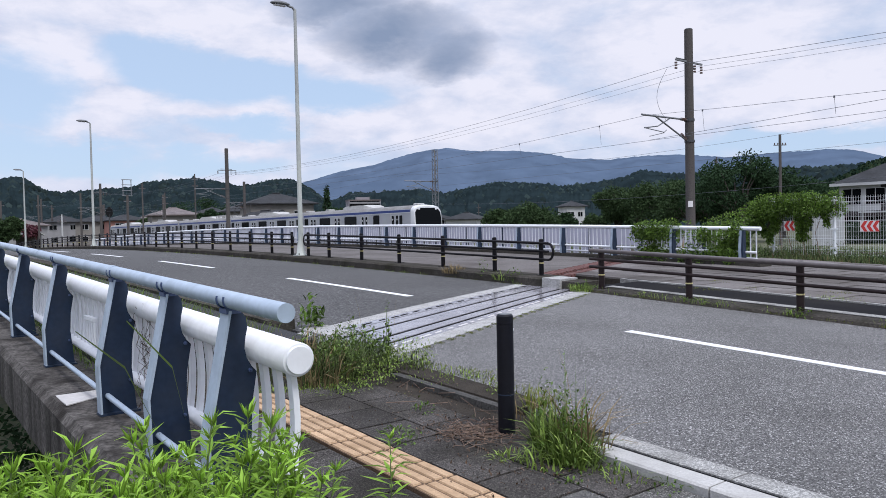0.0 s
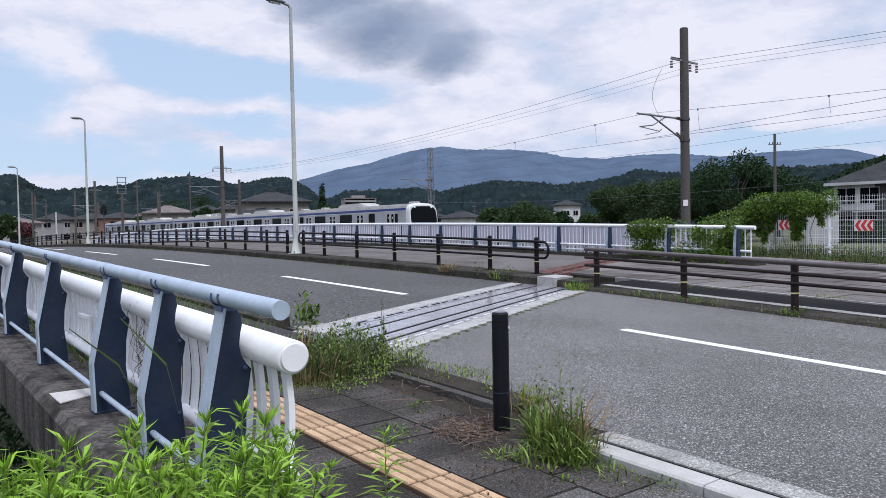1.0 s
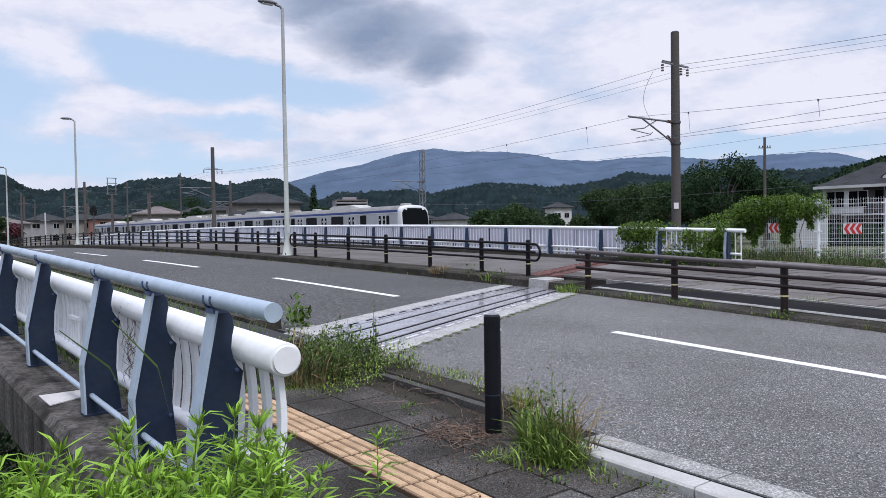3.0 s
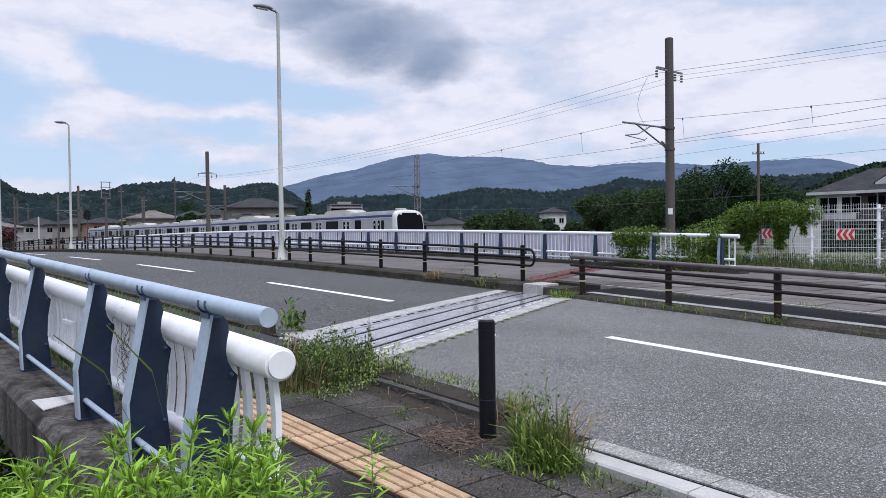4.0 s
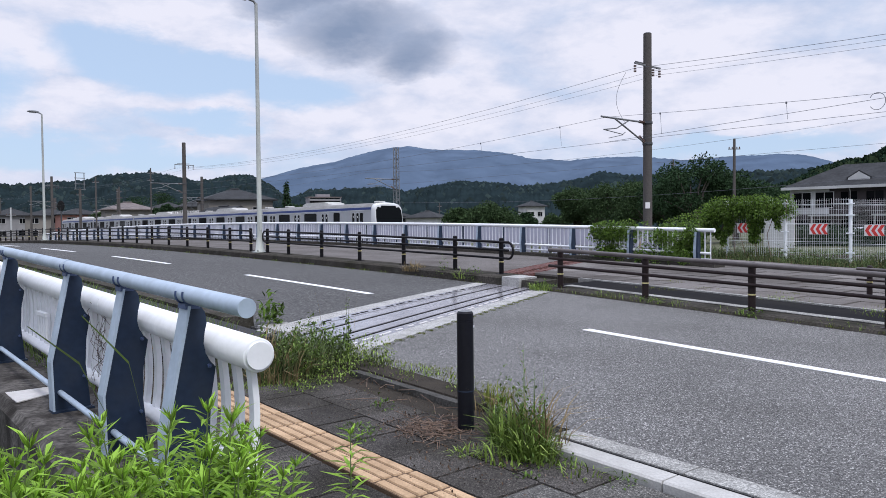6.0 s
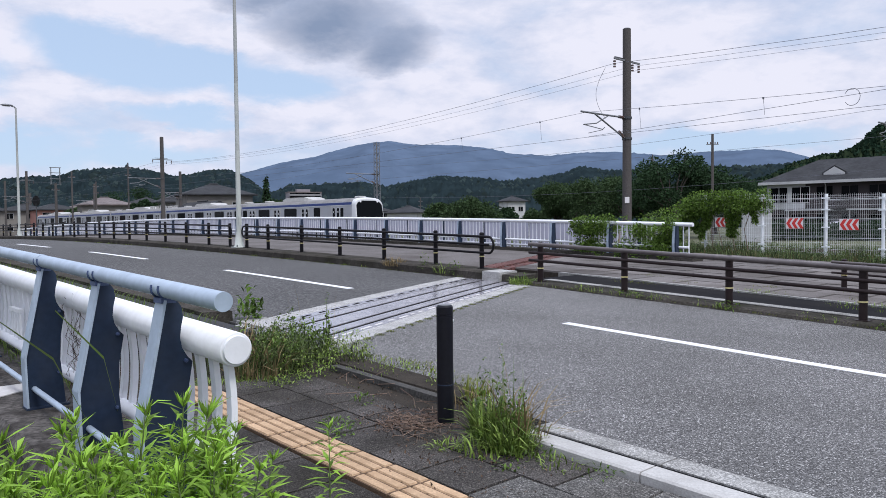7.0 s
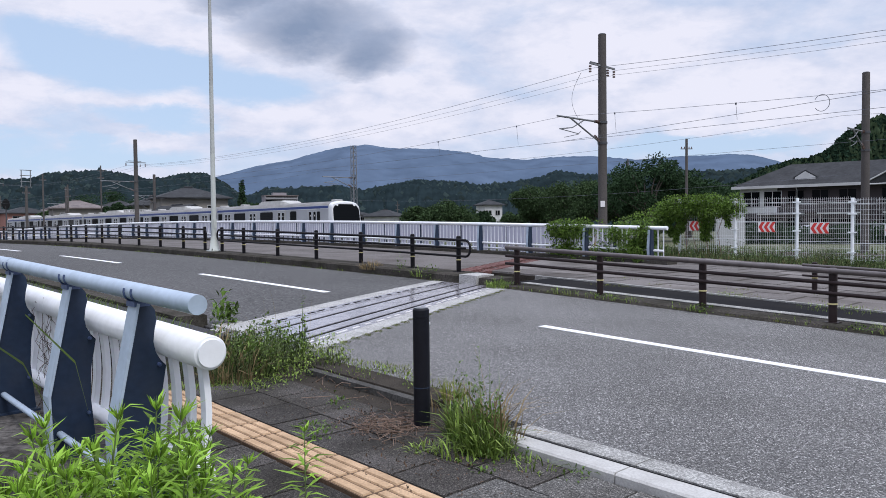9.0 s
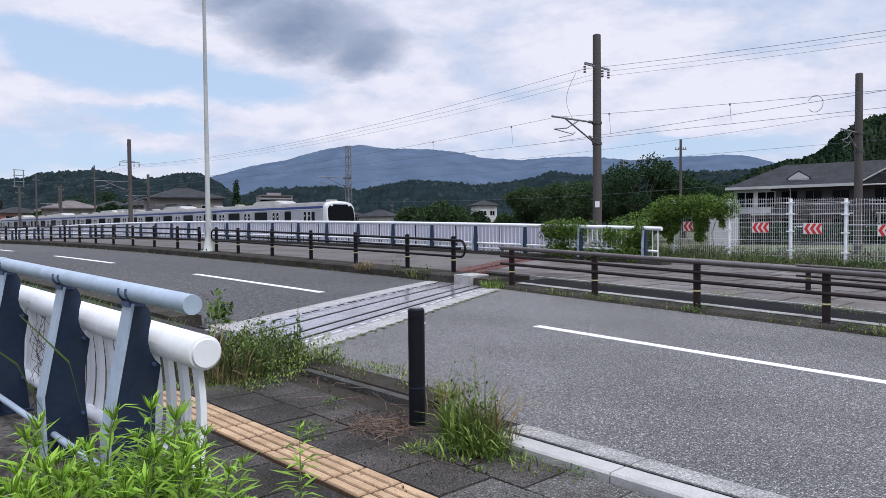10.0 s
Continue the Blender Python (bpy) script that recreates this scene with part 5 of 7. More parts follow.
    for y, w, h in ((7.2, 0.55, 0.03), (7.7, 0.95, 0.26), (8.1, 1.05, 0.34), (11.6, 1.05, 0.34), (12.2, 0.95, 0.2), (12.5, 0.6, 0.03)):
        rows.append([ac.verts.new((1.475 + x * w, y, 3.62 + (h + 0.05) * z)) for x, z in ((-1, 0), (-0.95, 0.8), (-0.6, 1.0), (0.6, 1.0), (0.95, 0.8), (1, 0))])
    for a, b in zip(rows, rows[1:]):
        for i in range(5):
            ac.faces.new((a[i], a[i + 1], b[i + 1], b[i]))
    bmesh.ops.recalc_face_normals(ac, faces=ac.faces)
    u = part("air_conditioner", ac, UNIT_GREY, c, "grey roof air conditioner")
    gr = bmesh.new()
    for k in range(9):
        box(gr, 0.50, 1.2, 8.3 + 0.36 * k, 8.55 + 0.36 * k, 4.00, 4.016)
    part("grille", gr, ROOF_GREY, u)
    for y in (0.8, 16.4):
        v = bmesh.new()
        box(v, 1.1, 1.85, y - 0.35, y + 0.35, 3.68, 3.86, bevel=0.05)
        part("ventilator", v, UNIT_GREY, c)
    part("handrail", tube(bmesh.new(), [(-0.03, 19.35, 1.3), (-0.03, 19.35, 2.6)], 0.014, 6), UNIT_GREY, c)
    if not tail:
        part("gangway", box(bmesh.new(), 0.7, 2.25, 19.55, 20.05, 1.0, 3.3), RUBBER, c, "black gangway bellows")
    if head or tail:
        way = -1 if head else 1
        y0 = 0.0 if head else length
        bm = bmesh.new()
        rows = []
        for t in range(7):
            u = t / 6
            sec = body_section(0.035 * u ** 2.5, 0.0)
            row = []
            for x, z in sec:
                lean = 0.62 - 0.24 * max(0.0, (z - 1.9)) / 1.8
                zz = z - 0.16 * u ** 3 * max(0, (z - 2.9)) / 0.8
                row.append(bm.verts.new((x, y0 + way * lean * (u if u < 1 else 1), zz)))
            rows.append(row)
        k = len(rows[0])
        for a, b in zip(rows, rows[1:]):
            for i in range(k):
                j = (i + 1) % k
                f = bm.faces.new((a[i], a[j], b[j], b[i]))
                f.smooth = True
        bm.faces.new(rows[-1])
        bmesh.ops.recalc_face_normals(bm, faces=bm.faces)
        nose = part("nose", bm, TRAIN_WHITE, c, "white rounded cab front")
        face = bmesh.new()
        zs = [(1.75, 0.16, 2.79), (2.3, 0.12, 2.83), (3.05, 0.16, 2.79), (3.3, 0.34, 2.61), (3.44, 0.8, 2.15)]
        rows = []
        for z, xa, xb in zs:
            lean = 0.62 - 0.24 * max(0.0, (z - 1.9)) / 1.8
            rows.append([face.verts.new((x, y0 + way * (lean + d), z)) for x, d in ((xa, 0.012), (xb, 0.012), (xb, -0.03), (xa, -0.03))])
        for a, b in zip(rows, rows[1:]):
            for i in range(4):
                j = (i + 1) % 4
                face.faces.new((a[i], a[j], b[j], b[i]))
        face.faces.new(rows[0])
        face.faces.new(rows[-1])
        bmesh.ops.recalc_face_normals(face, faces=face.faces)
        part("windscreen", face, DARK_GLASS, nose, "black glass cab front")
        for x in (0.6, 2.35):
            part("headlight", tube(bmesh.new(), [(x, y0 + way * 0.40, 3.36), (x, y0 + way * 0.45, 3.36)], 0.09, 12), REFLECTOR, nose, "round pale headlight")
        part("skirt", box(bmesh.new(), 0.25, 2.7, min(y0, y0 + way * 0.5), max(y0, y0 + way * 0.5), 0.35, 1.0), UNDERFRAME, c)
    if pantograph:
        pg = empty("pantograph", "", "")
        pg.parent = c
        b = bmesh.new()
        for x in (0.75, 2.2):
            tube(b, [(x, 2.4, 3.95), (x, 4.0, 4.5), (x * 0.5 + 0.74, 2.3, 4.95)], 0.03, 6)
        part("arm", b, IRON, pg)
        bm = tube(bmesh.new(), [(0.3, 2.2, 4.82), (0.7, 2.2, 4.95), (2.25, 2.2, 4.95), (2.65, 2.2, 4.82)], 0.03, 6)
        tube(bm, [(0.3, 2.6, 4.82), (0.7, 2.6, 4.95), (2.25, 2.6, 4.95), (2.65, 2.6, 4.82)], 0.03, 6)
        part("collector_bow", bm, IRON, pg)
        ins = bmesh.new()
        for y in (1.6, 2.4, 4.0, 5.0, 5.6, 6.2):
            for x in (0.7, 1.475, 2.25):
                tube(ins, [(x, y, 3.68), (x, y, 3.98)], 0.09, 8)
        for x in (0.7, 2.25):
            tube(ins, [(x, 1.4, 4.0), (x, 6.4, 4.0)], 0.04, 6)
        tagged(part("insulators", ins, UNIT_GREY, pg), kind="stuff")
    return c


for i in range(5):
    train_car(50.6 + 20 * i, head=(i == 0), tail=(i == 4), pantograph=(i == 2))


# ---- buildings ----
def window_unit(parent, x, z, w, h, y, frame_mat=None):
    wnd = empty("window", "", "")
    wnd.parent = parent
    fr = bmesh.new()
    t = 0.06
    for x0, x1, z0, z1 in ((x - t, x + w + t, z - t, z), (x - t, x + w + t, z + h, z + h + t), (x - t, x, z, z + h), (x + w, x + w + t, z, z + h), (x + w / 2 - t / 2, x + w / 2 + t / 2, z, z + h)):
        box(fr, x0, x1, y - 0.08, y + 0.02, z0, z1)
    part("window_frame", fr, frame_mat or WALL_WHITE, wnd)
    part("pane", box(bmesh.new(), x, x + w, y - 0.03, y + 0.0, z, z + h), DARK_GLASS, wnd)


def hip_roof(w, d, eave, ridge, over, thick=0.18, gable=False):
    bm = bmesh.new()
    x0, x1, y0, y1 = -over, w + over, -over, d + over
    run = 0.0 if gable else min(w, d) / 2 + over
    if w >= d:
        ra, rb = (x0 + run, d / 2), (x1 - run, d / 2)
    else:
        ra, rb = (w / 2, y0 + run), (w / 2, y1 - run)
    low = [bm.verts.new((x, y, eave - thick)) for x, y in ((x0, y0), (x1, y0), (x1, y1), (x0, y1))]
    top = [bm.verts.new((x, y, eave)) for x, y in ((x0, y0), (x1, y0), (x1, y1), (x0, y1))]
    r = [bm.verts.new((*ra, ridge)), bm.verts.new((*rb, ridge))]
    bm.faces.new(low[::-1])
    for i in range(4):
        j = (i + 1) % 4
        bm.faces.new((low[i], low[j], top[j], top[i]))
    if w >= d:
        fs = ((top[0], top[1], r[1], r[0]), (top[1], top[2], r[1]), (top[2], top[3], r[0], r[1]), (top[3], top[0], r[0]))
    else:
        fs = ((top[0], top[1], r[0]), (top[1], top[2], r[1], r[0]), (top[2], top[3], r[1]), (top[3], top[0], r[0], r[1]))
    for f in fs:
        bm.faces.new(f)
    bmesh.ops.recalc_face_normals(bm, faces=bm.faces)
    return bm


def house(az, dist, w, d, eave, ridge, turn, wall, roof, label, storeys=2, gable=False, porch=0.0, base=-0.3):
    h = empty("house", label, "house")
    c = polar(az, dist)
    h.matrix_basis = Matrix.Translation((c.x, c.y, base)) @ Matrix.Rotation(radians(turn - az), 4, "Z") @ Matrix.Translation((-w / 2, 0, 0))
    eave, ridge = eave - base, ridge - base
    part("wall", box(bmesh.new(), 0, w, 0, d, 0, eave - 0.1), wall, h)
    part("roof", hip_roof(w, d, eave, ridge, 0.6, gable=gable), roof, h)
    part("ridge_cap", tube(bmesh.new(), [(min(w, d) / 2 if w >= d else w / 2, d / 2 if w >= d else min(w, d) / 2, ridge + 0.03), (w - min(w, d) / 2 if w >= d else w / 2, d / 2 if w >= d else d - min(w, d) / 2, ridge + 0.03)], 0.12, 8) if abs(w - d) > 0.5 else tube(bmesh.new(), [(w / 2, d / 2, ridge - 0.1), (w / 2, d / 2, ridge + 0.1)], 0.15, 8), roof, h)
    fl = eave / storeys
    for k in range(storeys):
        cols = max(2, int(w / 3.4))
        for i in range(cols):
            x = w * (i + 0.5) / cols - 0.8
            window_unit(h, x + 0.15 * (-1) ** (i + k), fl * k + 0.9, 1.5 if (i + k) % 2 else 1.1, 1.05, -0.01)
    if gable:
        bm = bmesh.new()
        f0 = [bm.verts.new((x, -0.62, z)) for x, z in ((0.1, eave - 0.02), (w - 0.1, eave - 0.02), (w / 2, ridge - 0.32))]
        f1 = [bm.verts.new((v.co.x, -0.4, v.co.z)) for v in f0]
        bm.faces.new(f0)
        bm.faces.new(f1[::-1])
        for i in range(3):
            bm.faces.new((f0[i], f0[(i + 1) % 3], f1[(i + 1) % 3], f1[i]))
        bmesh.ops.recalc_face_normals(bm, faces=bm.faces)
        part("gable_wall", bm, wall, h)
    if porch:
        part("porch_roof", hip_roof(w * 0.75, 2.6, fl + 0.2, fl + 1.1, 0.4), roof, h).matrix_basis = pose(w * 0.1, -2.6, 0)
        part("porch_wall", box(bmesh.new(), w * 0.1, w * 0.85, -2.6, 0, 0, fl), wall, h)
    return h


house(-12.2, 110, 9.2, 8, 5.9, 7.5, 14, WALL_CREAM, ROOF_TILE, "two-storey cream house with a dark hipped tile roof")
house(-12.4, 98, 6.4, 9.5, 2.75, 4.6, 24, WALL_CREAM, ROOF_TILE, "low cream house with a dark gabled tile roof", storeys=1, gable=True)
house(-15.1, 132, 6.0, 7, 5.5, 6.9, 10, WALL_CREAM, ROOF_TILE, "two-storey cream house with a grey tile roof")
house(-19.9, 150, 8.5, 7, 5.5, 6.9, 8, WALL_CREAM, ROOF_BROWN, "cream house with a brown hipped roof beside the railway")
house(-17.6, 152, 7.0, 7, 5.5, 7.1, -12, WALL_WHITE, ROOF_TILE, "white house with a dark hipped roof")
house(-23.0, 170, 7.5, 7, 5.0, 6.3, 15, WALL_PINK, ROOF_TILE, "salmon pink two-storey house with a dark roof")
house(-25.2, 175, 8, 7, 4.9, 6.3, -10, WALL_CREAM, ROOF_TILE, "cream house with a dark tile roof near the station")
house(-27.2, 190, 8, 7, 5.2, 6.7, 6, WALL_GREY, ROOF_TILE, "grey house with a dark tile roof")
house(-29.6, 170, 9, 7, 4.2, 5.5, 20, WALL_GREY, ROOF_BROWN, "grey house with a brown roof")
house(-31.8, 150, 9, 7, 3.6, 4.8, 0, WALL_GREY, ROOF_TILE, "grey bungalow with a dark roof", storeys=1)
house(-21.6, 200, 8, 7, 5.6, 7.2, -8, WALL_GREY, ROOF_BROWN, "grey house with a brown roof among others")
house(-2.8, 180, 7.2, 7, 4.3, 5.7, 20, WALL_GREY, ROOF_TILE, "grey house with a pale hipped roof beyond the railway")
house(1.4, 155, 7.2, 6, 3.7, 5.1, -25, WALL_WHITE, ROOF_TILE, "low white house with a dark gabled roof", storeys=1)
house(-0.3, 170, 5.5, 6, 4.3, 5.4, 12, WALL_CREAM, ROOF_TILE, "small cream house with a dark roof")
house(-5.2, 210, 6.5, 6, 3.9, 5.0, 5, WALL_WHITE, ROOF_BROWN, "small white house below the apartment block", storeys=1)
house(-6.8, 215, 7.0, 6, 3.5, 4.9, -5, WALL_WHITE, ROOF_BROWN, "small white house with a brown roof", storeys=1)
house(10.25, 170, 4.4, 5, 6.3, 7.5, 25, WALL_WHITE, ROOF_TILE, "white two-storey house with a grey hipped roof among trees")


def apartment_tower():
    b = empty("apartment_building", "apartment block with stacked balconies far behind the town, haze painted grey-mauve", "apartment building")
    c = polar(-6.0, 500)
    b.matrix_basis = Matrix.Translation((c.x, c.y, -0.3)) @ Matrix.Rotation(radians(18), 4, "Z") @ Matrix.Translation((-11, 0, 0))
    part("wall", box(bmesh.new(), 0, 22, 0, 11, 0, 22.5), APARTMENT_WALL, b)
    part("roof", box(bmesh.new(), -0.3, 22.3, -0.3, 11.3, 22.5, 23.2), ROOF_BROWN, b)
    part("lift_house", box(bmesh.new(), 6, 15, 3, 8, 23.2, 25.0), APARTMENT_WALL, b)
    for k in range(8):
        z = 2.3 + 2.6 * k
        part("balcony", box(bmesh.new(), 0.4, 21.6, -1.5, -0.02, z, z + 1.05), WALL_GREY, b)
        part("window_band", box(bmesh.new(), 0.8, 21.2, -0.03, 0.05, z + 1.15, z + 2.3), DARK_GLASS, b)


apartment_tower()


def railway_flats():
    b = empty("apartment_house", "long two-storey dark-brown and white apartment house with hipped roof", "apartment house")
    c = polar(28.3, 97)
    b.matrix_basis = Matrix.Translation((c.x, c.y, -0.3)) @ Matrix.Rotation(radians(-46), 4, "Z")
    W, D, E_, R_ = 27.0, 9.0, 6.2, 8.9
    part("wall", box(bmesh.new(), 0, W, 0, D, 0, E_ - 0.1), WALL_BROWN, b, "dark grey-brown cladding")
    part("white_bay", box(bmesh.new(), -0.04, 4.2, -0.05, D * 0.6, 3.0, E_ - 0.14), WALL_WHITE, b, "white corner bay")
    part("roof", hip_roof(W, D, E_, R_, 0.7), ROOF_TILE, b)
    part("gutter", box(bmesh.new(), -0.85, W + 0.8, -0.92, -0.72, E_ - 0.34, E_ - 0.02), WALL_WHITE, b, "white eaves gutter")
    for x in (6.4, 13.2, 20.0):
        part("downpipe", tube(bmesh.new(), [(x, -0.7, E_ - 0.2), (x, -0.12, E_ - 0.7), (x, -0.12, 0.2)], 0.05, 8), WALL_WHITE, b)
    for k, x in enumerate((0.35, 2.75, 5.4, 8.0, 10.8, 15.0, 18.0, 21.0, 24.0)):
        window_unit(b, x, 3.75, 1.9 if x < 4 else 1.7, 1.75, -0.06 if x < 4 else -0.01, WALL_WHITE if x < 4 else WALL_BROWN)
        window_unit(b, x, 0.6, 1.6, 1.7, -0.01, WALL_BROWN)
    for x in (2.6, 9.0, 15.4, 21.8):
        cp = empty("awning", "", "")
        cp.parent = b
        part("awning_roof", box(bmesh.new(), x, x + 4.6, -2.2, 0, 2.75, 2.9), WALL_WHITE, cp, "white awning roof")
        for q in (x + 0.3, x + 4.3):
            part("awning_post", tube(bmesh.new(), [(q, -2.0, 0), (q, -2.0, 2.75)], 0.06, 6), WALL_WHITE, cp)
    for x in (4.9, 14.6):
        bl = empty("balcony", "", "")
        bl.parent = b
        part("balcony_floor", box(bmesh.new(), x, x + 8.6, -1.2, 0, 3.0, 3.15), WALL_BROWN, bl)
        part("balcony_front", box(bmesh.new(), x, x + 8.6, -1.2, -1.12, 3.15, 3.9), WALL_BROWN, bl)
        for k in range(10):
            part("baluster", tube(bmesh.new(), [(x + 0.1 + 0.93 * k, -1.16, 3.5), (x + 0.1 + 0.93 * k, -1.16, 4.15)], 0.03, 4), WALL_GREY, bl)
        part("balcony_rail", tube(bmesh.new(), [(x, -1.16, 4.15), (x + 8.6, -1.16, 4.15)], 0.04, 6), WALL_GREY, bl)
    dm = empty("dormer", "", "")
    dm.parent = b
    for y, grow, mat_, nm in ((0.5, 0.0, WALL_WHITE, "dormer_front"), (0.62, 0.18, ROOF_TILE, "dormer_roof")):
        q = bmesh.new()
        tri = [(6.0 - grow, 6.75), (6.0 - grow, 7.05 + grow * 0.3), (7.1, 7.75 + grow), (8.2 + grow, 7.05 + grow * 0.3), (8.2 + grow, 6.75)]
        fa = [q.verts.new((x, y, z)) for x, z in tri]
        fb = [q.verts.new((x, y + (0.1 if not grow else 3.0), z)) for x, z in tri]
        q.faces.new(fa)
        q.faces.new(fb[::-1])
        for i in range(5):
            j = (i + 1) % 5
            q.faces.new((fa[i], fa[j], fb[j], fb[i]))
        bmesh.ops.recalc_face_normals(q, faces=q.faces)
        part(nm, q, mat_, dm)
    # cross gable of the next unit
    g = bmesh.new()
    pts = [(13.2, E_ - 0.3), (20.6, E_ - 0.3), (16.9, E_ + 1.75)]
    a = [g.verts.new((x, -1.2, z)) for x, z in pts]
    q = [g.verts.new((x, 3.5, z)) for x, z in pts]
    g.faces.new(a)
    g.faces.new(q[::-1])
    for i in range(3):
        j = (i + 1) % 3
        g.faces.new((a[i], a[j], q[j], q[i]))
    bmesh.ops.recalc_face_normals(g, faces=g.faces)
    part("gable_roof", g, ROOF_TILE, b)
    for p0, p1 in ((pts[0], pts[2]), (pts[2], pts[1]), (pts[0], pts[1])):
        part("barge_board", tube(bmesh.new(), [(p0[0], -1.22, p0[1]), (p1[0], -1.22, p1[1])], 0.11, 4), WALL_WHITE, b, "white barge board")
    part("gable_post", box(bmesh.new(), 16.8, 17.0, -1.28, -1.15, E_ - 0.3, E_ + 1.6), WALL_WHITE, b)


railway_flats()
tagged(part("white_wall", box(bmesh.new(), 0, 2.2, 0, 0.2, -0.3, 3.0, Matrix.Translation(polar(26.6, 64)) @ Matrix.Rotation(radians(-38), 4, "Z")), WALL_WHITE), "white painted wall end behind the vines", "wall")


def parked_car(az, dist, turn, label, mat):
    c = empty("parked_car", label, "car", "parked cars")
    p = polar(az, dist)
    c.matrix_basis = Matrix.Translation((p.x, p.y, -0.28)) @ Matrix.Rotation(radians(turn), 4, "Z")
    prof = [(-2.1, 0.35), (-2.15, 0.75), (-1.9, 0.95), (-1.1, 1.02), (-0.5, 1.45), (0.9, 1.50), (1.7, 1.05), (2.1, 0.95), (2.15, 0.4)]
    bm = bmesh.new()
    rows = []
    for y, k in ((-0.85, 0.9), (-0.7, 1.0), (0.7, 1.0), (0.85, 0.9)):
        rows.append([bm.verts.new((x * (1 if k == 1 else 0.98), y, 0.35 + (z - 0.35) * k)) for x, z in prof])
    for a, b in zip(rows, rows[1:]):
        for i in range(len(prof)):
            j = (i + 1) % len(prof)
            bm.faces.new((a[i], a[j], b[j], b[i]))
    bm.faces.new(rows[0])
    bm.faces.new(rows[-1][::-1])
    bmesh.ops.recalc_face_normals(bm, faces=bm.faces)
    part("body", bm, mat, c, smooth=False)
    for y in (-0.83, 0.83):
        g = plate_mesh([(-0.9, 1.0), (-0.45, 1.34), (0.8, 1.38), (1.35, 1.0)], 0.06)
        part("side_window", g, DARK_GLASS, c).matrix_basis = pose(0, y, 0)
        for x in (-1.3, 1.35):
            w = empty("wheel", "", "")
            w.parent = c
            part("tyre", tube(bmesh.new(), [(x, y - 0.1, 0.32), (x, y + 0.1, 0.32)], 0.32, 16), RUBBER, w)
            part("rim", tube(bmesh.new(), [(x, y - 0.115, 0.32), (x, y + 0.115, 0.32)], 0.19, 12), GALVANISED, w)


parked_car(28.6, 86, 12, "grey parked hatchback in front of the apartments", GREY_CAR)
parked_car(32.4, 84, -8, "silver parked car in front of the apartments", SILVER)
parked_car(37.2, 80, 15, "grey parked car beside the apartment house", GREY_CAR)


def utility_pole(az, dist, top, r, arms=1, label="weathered concrete utility pole among the houses", mat=POLE_CONCRETE, lattice_top=False):
    p = empty("utility_pole", label, "utility pole", "utility poles of the town")
    c = polar(az, dist)
    p.matrix_basis = Matrix.Translation((c.x, c.y, -0.3)) @ Matrix.Rotation(radians(20 - az), 4, "Z")
    part("shaft", tube(bmesh.new(), [(0, 0, 0), (0, 0, top + 0.3)], r, 10, r_end=r * 0.8), mat, p)
    for k in range(arms):
        z = top - 0.6 - 1.1 * k
        part("crossarm", box(bmesh.new(), -0.5, 0.5, -0.04, 0.04, z, z + 0.07), GALVANISED, p)
        ins = bmesh.new()
        for x in (-0.5, -0.2, 0.25, 0.5):
            tube(ins, [(x * 0.85, 0, z + 0.07), (x * 0.85, 0, z + 0.22)], 0.04, 6)
        tagged(part("insulators", ins, PORCELAIN, p), kind="stuff")
    if lattice_top:
        b = bmesh.new()
        for x in (-0.55, 0.55):
            tube(b, [(x, 0, top + 0.2), (x, 0, top + 2.4)], 0.06, 5)
        for z in (0.2, 0.9, 1.7, 2.4):
            tube(b, [(-0.7, 0, top + z), (0.7, 0, top + z)], 0.05, 5)
        part("frame_top", b, GALVANISED, p)


utility_pole(-18.5, 126, 11.4, 0.13, 2)
utility_pole(-22.1, 125, 9.8, 0.13, 1)
utility_pole(-23.1, 110, 7.2, 0.19, 1, lattice_top=True)
utility_pole(-20.6, 141, 9.2, 0.17, 2)
utility_pole(-26.1, 128, 8.4, 0.17, 0)
utility_pole(-28.7, 140, 8.7, 0.17, 0)
utility_pole(-27.9, 190, 9.0, 0.2, 1)
utility_pole(-24.7, 180, 8.6, 0.2, 2)
utility_pole(-30.9, 150, 8.2, 0.2, 1)
utility_pole(-2.4, 190, 8.0, 0.16, 2)
utility_pole(2.8, 175, 7.4, 0.12, 3)
utility_pole(24.6, 66, 8.7, 0.13, 1, label="grey concrete utility pole rising above the trees")
utility_pole(20.4, 130, 12.6, 0.16, 1)
utility_pole(22.7, 135, 12.6, 0.16, 1)
utility_pole(-27.3, 95, 4.2, 0.10, 1, label="white post with a cross bar at the end of the bridge", mat=WALL_WHITE)


def signal(az, dist):
    p = empty("railway_signal", "black oval railway signal head on a thin post", "railway signal")
    c = polar(az, dist)
    p.matrix_basis = Matrix.Translation((c.x, c.y, -0.3))
    part("post", tube(bmesh.new(), [(0, 0, 0), (0, 0, 4.9)], 0.09, 8), IRON, p)
    part("head", tube(bmesh.new(), [(0, -0.08, 4.0), (0, 0.08, 4.0)], 0.55, 16), RUBBER, p).matrix_basis = Matrix.Diagonal((0.8, 1, 1.25, 1)) @ pose(0, 0, 0.1)


signal(-24.3, 108)


